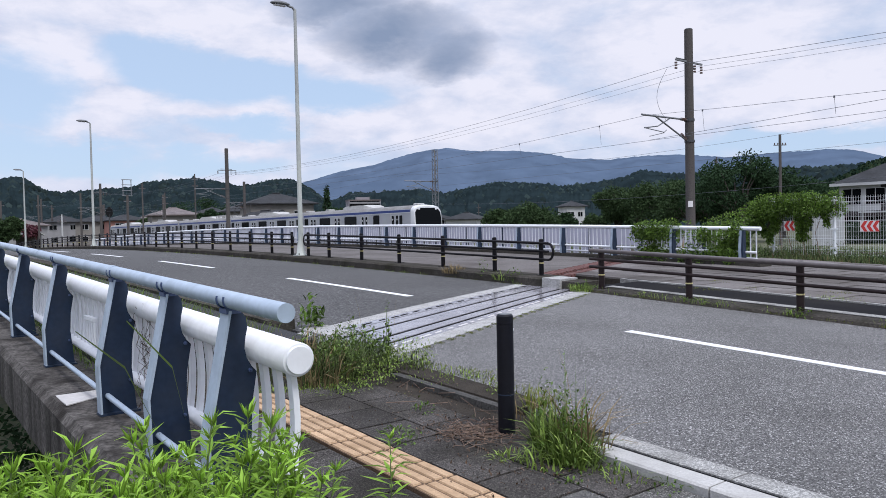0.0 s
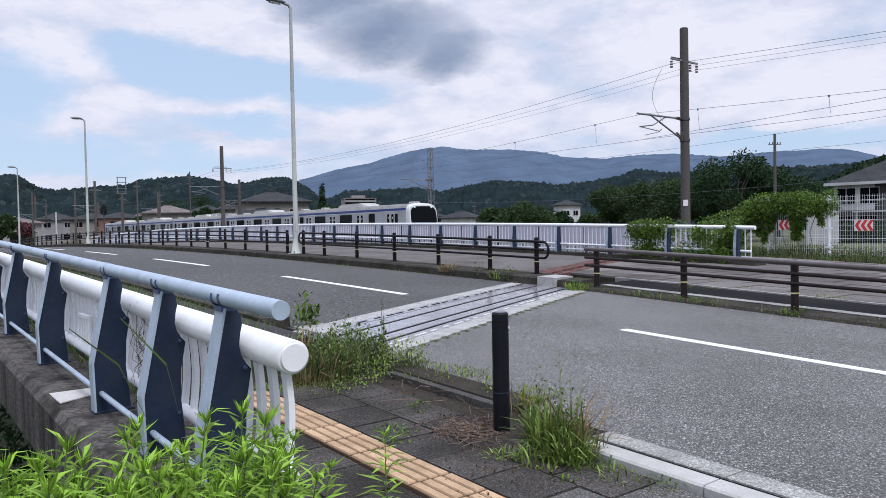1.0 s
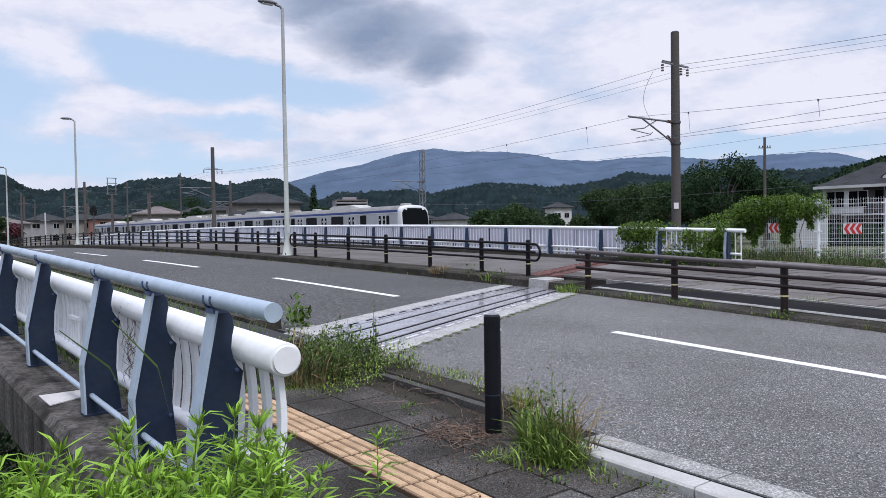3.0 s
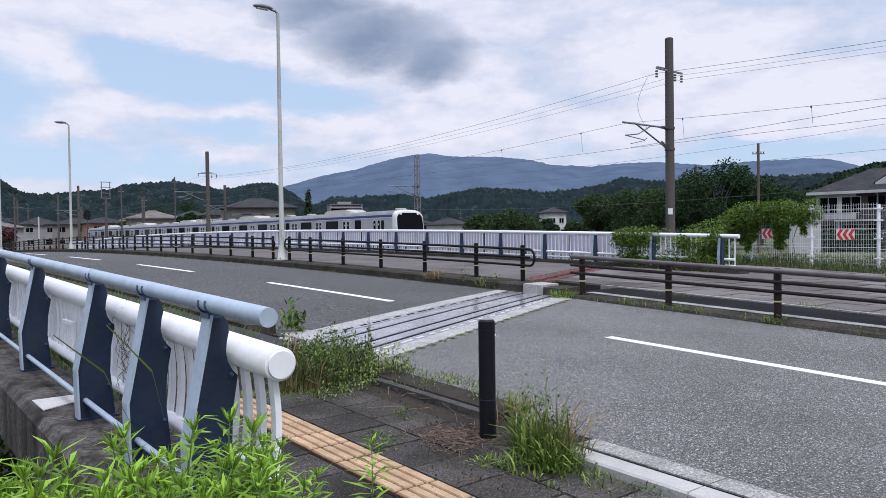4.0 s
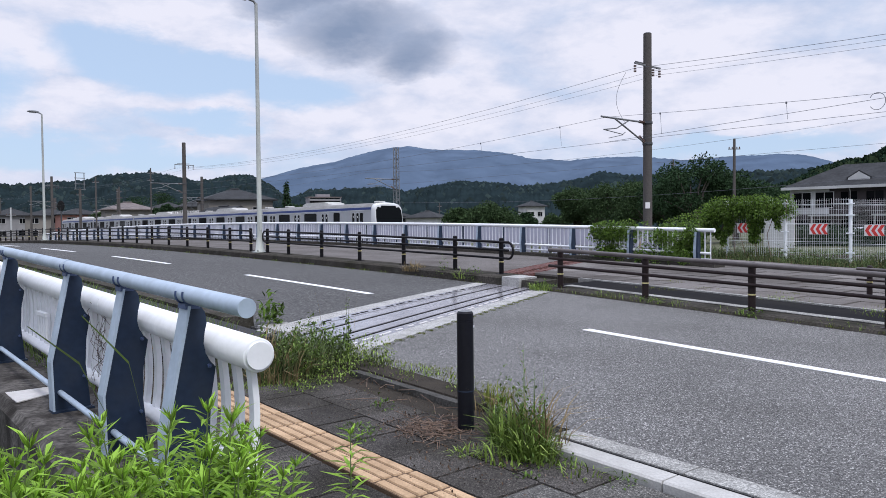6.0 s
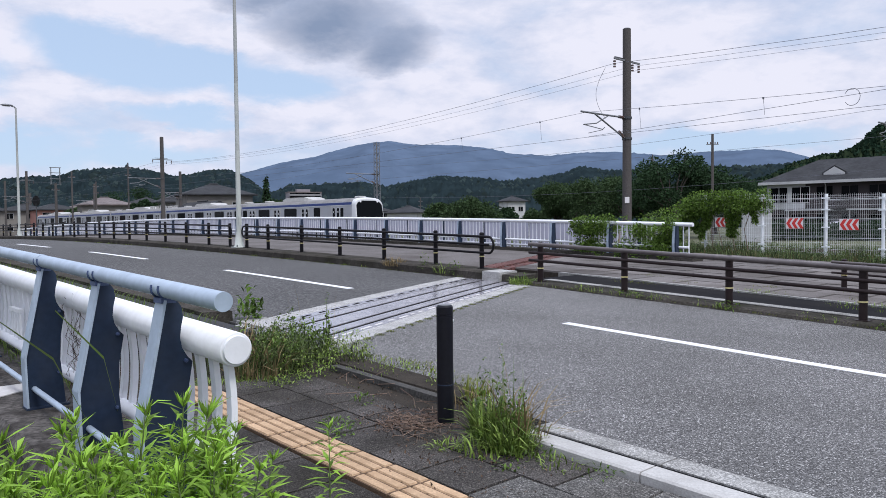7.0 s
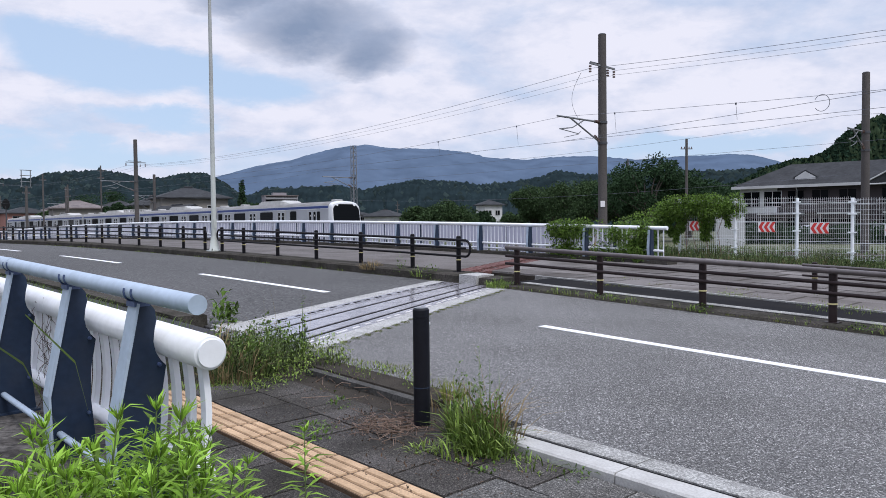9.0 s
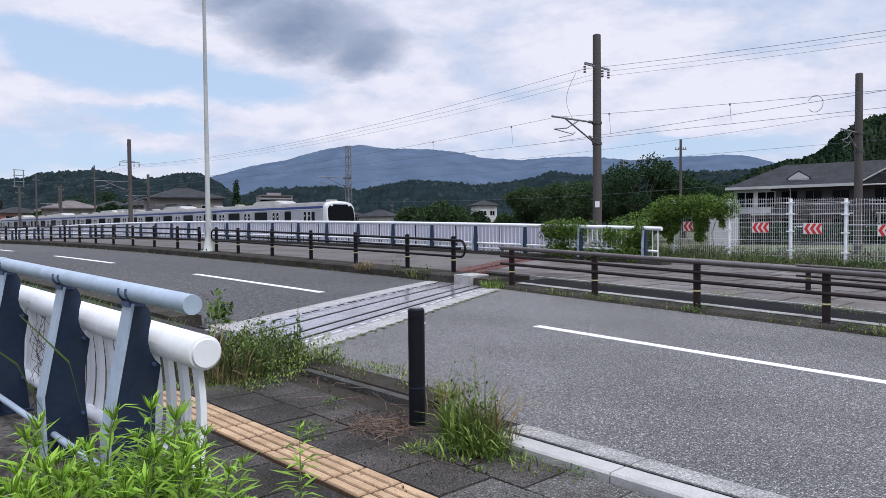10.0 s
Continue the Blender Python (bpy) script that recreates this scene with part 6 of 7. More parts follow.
def station_shelter():
    p = empty("platform_shelter", "station platform shelter with a curved pale roof", "shelter")
    c = polar(-29.9, 150)
    p.matrix_basis = Matrix.Translation((c.x, c.y, -0.3)) @ Matrix.Rotation(radians(30), 4, "Z")
    bm = bmesh.new()
    rows = []
    for y in (0, 9):
        up_ = [bm.verts.new((x, y, 3.9 - 0.09 * x * x)) for x in np.linspace(-4, 4, 9)]
        dn = [bm.verts.new((x, y, 3.75 - 0.09 * x * x)) for x in np.linspace(4, -4, 9)]
        rows.append(up_ + dn)
    k = len(rows[0])
    for i in range(k):
        bm.faces.new((rows[0][i], rows[0][(i + 1) % k], rows[1][(i + 1) % k], rows[1][i]))
    bm.faces.new(rows[0])
    bm.faces.new(rows[1][::-1])
    bmesh.ops.recalc_face_normals(bm, faces=bm.faces)
    part("roof", bm, WALL_WHITE, p)
    for x in (-3.4, 3.4):
        for y in (0.5, 4.5, 8.5):
            part("post", tube(bmesh.new(), [(x, y, 0), (x, y, 2.9)], 0.1, 8), GALVANISED, p)
    part("back_wall", box(bmesh.new(), -3.2, 3.2, 8.2, 8.4, 0, 2.6), WALL_CREAM, p)


station_shelter()


# ---- plants ----
def leaf_arrays(verts, faces, p, d, side, length, width, droop):
    """One lance-shaped leaf from p along d, folded along its middle and drooping."""
    up = d.cross(side)
    k = len(verts)
    mid = p + d * length * 0.45 + up * length * 0.03
    tip = p + d * length - Vector((0, 0, droop * length))
    verts += [p, mid + side * width - up * width * 0.35, mid, mid - side * width - up * width * 0.35, tip]
    faces += [(k, k + 1, k + 2), (k, k + 2, k + 3), (k + 1, k + 4, k + 2), (k + 2, k + 4, k + 3)]


def rand_dir(rng, up=0.0):
    v = Vector((rng.gauss(0, 1), rng.gauss(0, 1), rng.gauss(0, 1) + up))
    return v.normalized()


def weed_variant(seed, height, leaves):
    rng = random.Random(seed)
    lean = Vector((rng.uniform(-0.12, 0.12), rng.uniform(-0.12, 0.12), 1))
    spine = [Vector((lean.x * height * u * u, lean.y * height * u * u, height * u)) for u in (i / 8 for i in range(9))]
    stem = tube(bmesh.new(), spine, 0.0055, 6, r_end=0.002)
    verts, faces = [], []
    for i in range(leaves):
        u = 0.12 + 0.88 * i / (leaves - 1)
        a = i * 2.4 + rng.uniform(-0.3, 0.3)
        q = u * 8
        j = min(7, int(q))
        p = spine[j].lerp(spine[j + 1], q - j)
        tilt = 0.25 + 1.0 * max(0, u - 0.55) + rng.uniform(-0.15, 0.15)
        d = Vector((math.cos(a), math.sin(a), tilt)).normalized()
        side = d.cross(Vector((0, 0, 1))).normalized()
        size = (0.16 if u < 0.8 else 0.16 * (1.25 - u) / 0.45) * rng.uniform(0.75, 1.2)
        leaf_arrays(verts, faces, p, d, side, size, size * 0.080, rng.uniform(0.05, 0.45))
    # crown of small upright leaves
    for i in range(12):
        a = i * 2.4
        d = Vector((math.cos(a) * 0.5, math.sin(a) * 0.5, 1)).normalized()
        leaf_arrays(verts, faces, spine[-1] - Vector((0, 0, 0.02)), d, d.cross(Vector((math.sin(a), -math.cos(a), 0))).normalized(), rng.uniform(0.04, 0.07), 0.005, 0.0)
    return mesh_of(stem), from_arrays(verts, faces)


WEEDS = []
for sd in range(7):
    st, lf = weed_variant(100 + sd, 1.0, 74)
    st.materials.append(STEM)
    lf.materials.append(LEAF)
    WEEDS.append((st, lf))


def weed_plant(s, n, z0, height, k, spin, lean=(0, 0), thick=1.0):
    w = empty("weed_plant", "bright green tall leafy weed growing beside the railing", "weed", "tall weeds beside the railing")
    w.matrix_basis = Matrix.Translation(at(s, n, z0)) @ Matrix.Rotation(lean[0], 4, "X") @ Matrix.Rotation(lean[1], 4, "Y") @ Matrix.Rotation(spin, 4, "Z")
    st, lf = WEEDS[k % len(WEEDS)]
    m = Matrix.Diagonal((0.62 + 0.38 * height, 0.62 + 0.38 * height, height, 1)) @ Matrix.Diagonal((thick, thick, 1, 1))
    share("stem", st, w, m)
    share("leaves", lf, w, m)


def foreground_weeds():
    rng = random.Random(5)
    for i in range(105):
        n = rng.uniform(0.12, 1.16)
        # a drift of weeds along the plinth end, highest beside the first post
        s = 2.28 + 0.10 * n + rng.uniform(-0.46, 0.40)
        top = 0.70 + 0.09 * math.exp(-((n - 0.98) / 0.22) ** 2) + rng.gauss(0, 0.045)
        base = -0.35 if n < 1.0 else -0.12
        weed_plant(s, n, base, max(0.5, top - base), i, rng.uniform(0, 6.3), (rng.uniform(-0.13, 0.13), rng.uniform(-0.13, 0.13)))
    for i in range(18):
        weed_plant(rng.uniform(2.5, 2.95), rng.uniform(0.08, 0.45), -0.4, 1.12 + rng.gauss(0, 0.05), i + 5, rng.uniform(0, 6.3), (rng.uniform(-0.13, 0.13), rng.uniform(-0.13, 0.13)))
    for i in range(36):
        n = rng.uniform(0.14, 0.62)
        weed_plant(2.42 + rng.uniform(-0.3, 0.35), n, -0.35, 1.10 + rng.gauss(0, 0.06), i + 3, rng.uniform(0, 6.3), (rng.uniform(-0.13, 0.13), rng.uniform(-0.13, 0.13)))
    for s, n, top in ((2.40, 0.96, 0.93), (2.62, 1.10, 0.84), (2.30, 1.13, 0.82), (2.46, 0.40, 0.91), (2.50, 0.28, 0.82), (2.15, 0.5, 0.80), (2.5, 0.84, 0.90), (2.9, 1.90, 0.56), (2.45, 1.45, 0.50), (2.2, 1.40, 0.52), (2.05, 1.30, 0.56), (2.6, 1.36, 0.60)):
        weed_plant(s, n, -0.2, top + 0.2, int(s * 100 + n * 50), n * 9, (0.02, -0.02))


foreground_weeds()


def blade_arrays(verts, faces, p, rng, h, w, bend, out=None):
    """One arching blade in three segments."""
    a = rng.uniform(0, 2 * math.pi)
    d = Vector((math.cos(a), math.sin(a), 0))
    if out is not None:
        d = (d * 0.7 + out).normalized()
    side = Vector((-d.y, d.x, 0.25 * rng.uniform(-1, 1))) * w
    bend *= rng.uniform(0.5, 1.7)
    k = len(verts)
    for i, wide in enumerate((0.7, 1.0, 0.75)):
        u = i / 3
        q = p + d * (bend * h * u * u) + Vector((0, 0, h * (u - 0.32 * bend * u * u)))
        verts += [q - side * wide, q + side * wide]
    verts.append(p + d * (bend * h) + Vector((0, 0, h * (1 - 0.45 * bend))))
    faces += [(k, k + 1, k + 3, k + 2), (k + 2, k + 3, k + 5, k + 4), (k + 4, k + 5, k + 6)]


def grass_patch(name, label, spots, mat, seed, category="grass", wide=0.005):
    """Blades: spots are (s, n, radius, height, count, height above the road)."""
    rng = random.Random(seed)
    verts, faces = [], []
    for s, n, rad, h, count, z in spots:
        for _ in range(count):
            r, a = rad * math.sqrt(rng.random()), rng.uniform(0, 6.283)
            p = on(s + r * math.cos(a), n + r * math.sin(a), z)
            hh = h * rng.uniform(0.35, 1.0) * (1.15 - 0.5 * r / rad)
            out = (ALONG * math.cos(a) + ACROSS * math.sin(a)) * (r / rad) * 1.2
            blade_arrays(verts, faces, p, rng, hh, 0.003 + wide * h, rng.uniform(0.15, 0.9), out)
    me = from_arrays(verts, faces)
    tagged(part(name, me, mat), label, category, kind="stuff")


def leafy_patch(name, label, spots, mat, seed, size=0.05, category="weeds"):
    """Low broad-leaved weeds: spots are (s, n, radius, height, count, base)."""
    rng = random.Random(seed)
    verts, faces = [], []
    for s, n, rad, h, count, z in spots:
        if rad < 0.08:
            for _ in range(3):
                k, f0 = len(verts), on(s + rng.uniform(-0.5, 0.5) * rad, n + rng.uniform(-0.5, 0.5) * rad, z)
                verts += [f0 - ACROSS * 0.003, f0 + ACROSS * 0.003, on(s, n, z + h * rng.uniform(0.9, 1.08))]
                faces.append((k, k + 1, k + 2))
        for _ in range(count):
            r, a = rad * math.sqrt(rng.random()), rng.uniform(0, 6.283)
            p = on(s + r * math.cos(a), n + r * math.sin(a), z + h * rng.random() ** 1.3 * (1.1 - r / rad * 0.7))
            d = rand_dir(rng, 0.5)
            side = d.cross(Vector((0.1, 0.2, 1))).normalized()
            leaf_arrays(verts, faces, p, d, side, size * rng.uniform(0.6, 1.5), size * 0.24, rng.uniform(0, 0.4))
    tagged(part(name, from_arrays(verts, faces), mat), label, category, kind="stuff")


# by the joint, a thick clump; round the bollard; along kerbs
grass_patch("grass_clump", "tangled green grass clump by the expansion joint", [(6.25, 3.35, 0.34, 0.46, 260, -0.05), (6.45, 3.7, 0.35, 0.46, 240, -0.05), (6.75, 4.15, 0.34, 0.36, 170, -0.03), (6.1, 4.2, 0.3, 0.22, 120, -0.02), (7.3, 4.0, 0.4, 0.4, 140, -0.03), (6.7, 3.0, 0.4, 0.4, 150, -0.03)], TRACK_GRASS, 11, wide=0.006)
grass_patch("short_grass", "short green grass on the paving edge", [(5.95, 3.15, 0.32, 0.09, 520, -0.06), (6.1, 2.75, 0.3, 0.08, 300, -0.06), (5.5, 4.25, 0.4, 0.08, 120, 0.0), (7.2, 5.0, 0.35, 0.06, 90, 0.0)], LUSH_GRASS, 24)
grass_patch("dry_grass", "dry straw-coloured grass in the weeds", [(6.15, 3.25, 0.28, 0.42, 130, -0.05), (6.4, 3.55, 0.32, 0.42, 80, -0.02), (13.95, 11.05, 0.3, 0.35, 160, 0.1), (3.25, 3.66, 0.15, 0.6, 40, -0.05), (2.2, 11.05, 0.8, 0.12, 120, 0.06), (7.2, 3.6, 0.5, 0.45, 120, -0.02), (3.45, 3.75, 0.12, 0.72, 26, -0.05), (4.1, 3.95, 0.2, 0.2, 40, -0.03)], DRY_GRASS, 12)
grass_patch("dry_stalks", "thin bleached stalks rising from the weed clump", [(6.8, 4.15, 0.35, 1.0, 14, -0.03), (3.45, 3.72, 0.15, 0.75, 12, -0.05)], DRY_GRASS, 35, wide=-0.0012)
leafy_patch("leafy_weeds", "low leafy weeds in the grass clump", [(6.35, 3.5, 0.32, 0.42, 900, -0.03), (6.6, 3.85, 0.32, 0.52, 1100, -0.03), (6.85, 4.2, 0.28, 0.36, 640, -0.02), (7.2, 3.7, 0.4, 0.32, 260, 0.0), (6.3, 4.12, 0.045, 0.66, 110, 0.0), (6.45, 4.2, 0.04, 0.7, 50, 0.0), (6.7, 3.35, 0.05, 0.6, 60, 0.0)], CLUMP_LEAF, 13, 0.048)
leafy_patch("broad_weed", "broad-leaved green weed at the bridge kerb", [(8.9, 4.6, 0.17, 0.48, 130, 0.05)], VINE_LEAF, 29, 0.10)
grass_patch("bollard_grass", "bright green grass tuft round the bollard foot", [(3.55, 3.56, 0.10, 0.40, 45, -0.05), (3.40, 3.50, 0.14, 0.38, 70, -0.05), (3.22, 3.46, 0.15, 0.32, 80, -0.05), (3.12, 3.44, 0.14, 0.22, 50, -0.05), (3.3, 3.30, 0.16, 0.2, 80, -0.05), (2.8, 3.5, 0.16, 0.14, 50, -0.06), (3.9, 3.95, 0.15, 0.26, 40, -0.04), (3.5, 3.20, 0.12, 0.12, 60, -0.05)], LUSH_GRASS, 14, wide=0.014)
# darker blades put the tuft's inner shade into the grass colour
grass_patch("shaded_grass", "darker grass inside the tuft at the bollard", [(3.5, 3.58, 0.14, 0.42, 110, -0.05), (3.3, 3.52, 0.17, 0.34, 150, -0.05), (3.2, 3.48, 0.16, 0.24, 100, -0.05)], GRASS, 34, wide=0.010)
leafy_patch("bollard_weeds", "small leafy weeds beside the bollard foot", [(3.55, 3.62, 0.12, 0.58, 300, -0.05), (3.42, 3.64, 0.045, 0.72, 130, -0.05), (3.34, 3.66, 0.04, 0.62, 100, -0.05), (3.24, 3.64, 0.04, 0.55, 90, -0.05), (3.3, 3.54, 0.22, 0.26, 380, -0.05), (3.1, 3.5, 0.2, 0.12, 140, -0.05), (4.4, 2.95, 0.16, 0.06, 110, -0.055), (4.2, 2.85, 0.1, 0.05, 60, -0.055), (4.75, 3.42, 0.10, 0.16, 50, -0.055), (2.55, 3.55, 0.12, 0.08, 50, -0.055), (3.0, 3.2, 0.1, 0.05, 40, -0.055)], BOLLARD_LEAF, 15, 0.036)
kerb = [(s, 11.0 + random.Random(int(s * 10)).uniform(-0.08, 0.05), 0.22, 0.10, random.Random(int(s * 7)).choice((0, 8, 20, 50)), 0.0) for s in np.arange(11.6, 40, 0.7)]
kerb += [(s, 10.97 + random.Random(int(s * 10) + 3).uniform(-0.06, 0.1), 0.2, 0.16, random.Random(int(s * 9)).choice((0, 10, 30, 70)), 0.03) for s in np.arange(-4, 9.6, 0.4)]
moss = [(s, 11.02 + random.Random(int(s * 20)).uniform(-0.03, 0.05), 0.16, 0.07, random.Random(int(s * 31)).choice((0, 10, 50, 110)), 0.02) for s in np.arange(-6, 9.4, 0.27)]
moss += [(s, 13.2 + random.Random(int(s * 11)).uniform(-1.1, 1.3), 0.28, 0.05, random.Random(int(s * 17)).choice((0, 30, 60)), 0.1) for s in np.arange(-5, 9.0, 0.35)]
moss += [(s, 11.04, 0.2, 0.06, random.Random(int(s * 13)).choice((0, 0, 20, 60)), 0.0) for s in np.arange(11.5, 45, 0.5)]
grass_patch("kerb_moss", "yellow-green moss and short grass in the kerb joints", moss, MOSS, 28)
kerb += [(9.75, 10.95, 0.28, 0.28, 220, 0.0), (12.2, 11.0, 0.2, 0.35, 60, 0.05), (2.6, 11.05, 0.5, 0.22, 90, 0.1), (1.2, 11.05, 0.5, 0.28, 110, 0.1), (4.0, 12.5, 0.6, 0.10, 160, 0.1), (6.0, 12.9, 0.4, 0.08, 80, 0.1)]
grass_patch("kerb_weeds", "scattered weeds along the far kerbs", kerb, LUSH_GRASS, 16)
leafy_patch("kerb_leaves", "small leafy weeds at the far kerb", [(12.9, 11.05, 0.14, 0.5, 90, 0.1), (9.75, 10.95, 0.25, 0.25, 180, 0.0), (11.9, 11.1, 0.2, 0.4, 120, 0.05), (7.3, 10.98, 0.2, 0.15, 60, 0.03), (5.5, 10.98, 0.2, 0.15, 60, 0.03), (3.2, 10.98, 0.2, 0.15, 60, 0.03)], VINE_LEAF, 17, 0.05)
foot = [(s, n, 0.5, 0.28, 110, 0.1) for s in np.arange(8.5, 30, 0.8) for n in (2.3, 3.4)]
foot += [(s, 1.75, 0.2, 0.3, 50, 0.05) for s in np.arange(6.5, 26, 0.4)]
grass_patch("footway_weeds", "weeds overgrowing the near footway", foot, GRASS, 18)
grass_patch("dry_footway_grass", "dry grass on the near footway", [(s, 2.8, 0.9, 0.25, 90, 0.1) for s in np.arange(8.5, 30, 1.0)], DRY_GRASS, 19)


def trackside(name, label, mat, seed, s0, s1, n0, n1, count, h0, h1, w):
    rng = random.Random(seed)
    verts, faces = [], []
    for _ in range(count):
        s, n = rng.uniform(s0, s1), rng.uniform(n0, n1)
        p = at(s, n, ground_height(s, n) - 0.03)
        clump = 0.62 + 0.75 * noise.noise(Vector((s * 0.7, n * 0.7, 2)))
        blade_arrays(verts, faces, p, rng, rng.uniform(h0, h1) * clump, w, rng.uniform(0.1, 0.6))
    tagged(part(name, from_arrays(verts, faces), mat), label, "grass", kind="stuff")


trackside("tall_grass", "tall green grass beside the railway fence", FIELD_GRASS, 21, -6, 17, 21.8, 27.5, 30000, 0.15, 0.75, 0.006)
trackside("tall_dry_grass", "brownish grass beside the railway fence", DRY_GRASS, 22, -6, 17, 21.7, 25, 4500, 0.2, 0.6, 0.006)
trackside("tall_weeds", "tall pale green weeds beside the railway fence", PALE_WEED, 27, -6, 17, 21.8, 26.5, 5000, 0.25, 0.8, 0.008)
rng = random.Random(91)
leafy_patch("fence_foot_weeds", "light green leafy weeds massed along the mesh fence", [(rng.uniform(-5, 16.5), rng.uniform(22.0, 26.5), rng.uniform(0.25, 0.5), rng.uniform(0.35, 0.95), 90, -0.1) for _ in range(190)], FENCE_WEED, 92, 0.075)
trackside("embankment_grass", "grass along the far railway edge", TRACK_GRASS, 23, -20, 60, 39.6, 44, 7000, 0.4, 0.9, 0.02)


def bushes(name, label, mat, seed, blobs, leaf, per, category):
    """Leaves massed in blobs of (x, y, z, rx, ry, rz)."""
    rng = random.Random(seed)
    verts, faces = [], []
    for c, r in blobs:
        for _ in range(per):
            d = rand_dir(rng)
            q = rng.uniform(0.45, 1.05) ** 0.6
            p = c + Vector((d.x * r.x, d.y * r.y, d.z * r.z)) * q
            o = (d + rand_dir(rng) * 0.9 + Vector((0, 0, 0.2))).normalized()
            side = o.cross(rand_dir(rng)).normalized()
            leaf_arrays(verts, faces, p, o, side, leaf * rng.uniform(0.6, 1.4), leaf * 0.32, rng.uniform(0, 0.5))
    return from_arrays(verts, faces)


def vine_on_railing():
    rng = random.Random(31)
    blobs = []
    for _ in range(95):
        s = 10.9 + 3.3 * (0.5 + 0.5 * math.sin(rng.uniform(-1.5, 1.5) * 1.6)) * rng.uniform(0.8, 1.0)
        if 12.6 < s < 13.0:
            continue
        low = 0.15 if s < 15 else 0.5
        blobs.append((on(s, 18.42 + rng.uniform(-0.06, 0.10), rng.uniform(low, 1.08)), Vector((0.24, 0.09, 0.17))))
    for _ in range(16):
        blobs.append((on(rng.uniform(12.9, 14.2), 18.45, rng.uniform(0.85, 1.2)), Vector((0.3, 0.16, 0.16))))
    me = bushes("v", "", VINE_LEAF, 32, blobs, 0.075, 105, "vine")
    tagged(part("railing_vine", me, VINE_LEAF), "green vine leaves smothering the end of the white railing", "vine", kind="stuff")


def vine_on_mesh():
    rng = random.Random(33)
    blobs = []
    for _ in range(130):
        s = rng.uniform(10.8, 13.75)
        edge = (s - 10.8) / 2.95
        z = rng.uniform(1.85 - 0.6 * max(0, edge - 0.6), 2.36 if edge < 0.8 else 2.2)
        if s < 12.4 and z < 1.7 and rng.random() < 0.7:
            continue
        blobs.append((at(s, 24.0 + rng.uniform(-0.25, 0.2), z), Vector((0.33, 0.18, 0.2))))
    for _ in range(30):
        t = rng.random()
        blobs.append((at(13.6 + 0.15 * t + rng.uniform(-0.25, 0.25), 23.6 - 4.8 * t, 1.75 - 0.55 * t + rng.uniform(-0.25, 0.15)), Vector((0.28, 0.25, 0.2))))
    for _ in range(14):
        s, z, low = rng.uniform(10.8, 13.9), 1.8, rng.uniform(0.9, 1.5)
        while z > low:
            z -= 0.11
            s += rng.uniform(-0.05, 0.05)
            blobs.append((at(s, 23.9 + rng.uniform(-0.1, 0.1), z), Vector((0.07, 0.07, 0.07))))
    me = bushes("v", "", VINE_LEAF, 34, blobs, 0.085, 62, "vine")
    tagged(part("fence_vine", me, VINE_LEAF), "dense green vine hanging over the mesh fence", "vine", kind="stuff")
    bm = bmesh.new()
    for k in range(5):
        s = 10.9 + 0.42 * k
        tube(bm, [at(s, 23.95, 0.3), at(s + rng.uniform(-0.3, 0.3), 24.02, 1.2), at(s + rng.uniform(-0.5, 0.5), 23.95, 2.3)], 0.014, 5)
    tagged(part("vine_stems", bm, TWIG), "brown vine stems climbing the mesh fence", "vine", kind="stuff")


vine_on_railing()
vine_on_mesh()


def tree(pos, height, spread, seed, mat, label, leaves=2200, leaf=0.34, trunk=0.35, conifer=False):
    rng = random.Random(seed)
    t = empty("tree", label, "tree")
    t.matrix_basis = Matrix.Translation(pos)
    th = height * (0.9 if conifer else 0.55)
    wob = [Vector((rng.uniform(-0.15, 0.15) * i, rng.uniform(-0.15, 0.15) * i, th * i / 4)) for i in range(5)]
    part("trunk", tube(bmesh.new(), wob, trunk * height / 12 + 0.08, 8, r_end=0.05), BARK, t)
    verts, faces = [], []
    blobs = []
    if conifer:
        for i in range(16):
            u = i / 15
            blobs.append((Vector((rng.uniform(-0.2, 0.2), rng.uniform(-0.2, 0.2), height * (0.15 + 0.83 * u))), spread * (1 - u) * 0.9 + 0.15, height * 0.06))
    else:
        for i in range(15):
            a, r = rng.uniform(0, 6.28), spread * math.sqrt(rng.random()) * 0.72
            z = height * rng.uniform(0.42, 0.92) * (1 - 0.22 * (r / spread) ** 2)
            size = spread * rng.uniform(0.26, 0.42)
            c = Vector((r * math.cos(a), r * math.sin(a), z))
            blobs.append((c, size, size * 0.72))
            limb = tube(bmesh.new(), [wob[2], wob[3].lerp(c, 0.5) - Vector((0, 0, 0.3)), c], 0.05 + 0.008 * height, 5, r_end=0.025)
            part("limb", limb, BARK, t)
    per = leaves // len(blobs)
    for c, r, rz in blobs:
        for _ in range(per):
            d = rand_dir(rng, 0.15)
            q = rng.uniform(0.35, 1.08)
            p = c + Vector((d.x * r, d.y * r, d.z * rz)) * q
            o = (d + rand_dir(rng) * 0.8).normalized()
            side = o.cross(rand_dir(rng)).normalized()
            leaf_arrays(verts, faces, p, o, side, leaf * rng.uniform(0.7, 1.5), leaf * 0.36, rng.uniform(0, 0.4))
    crown = part("crown", from_arrays(verts, faces), mat, t)
    return t


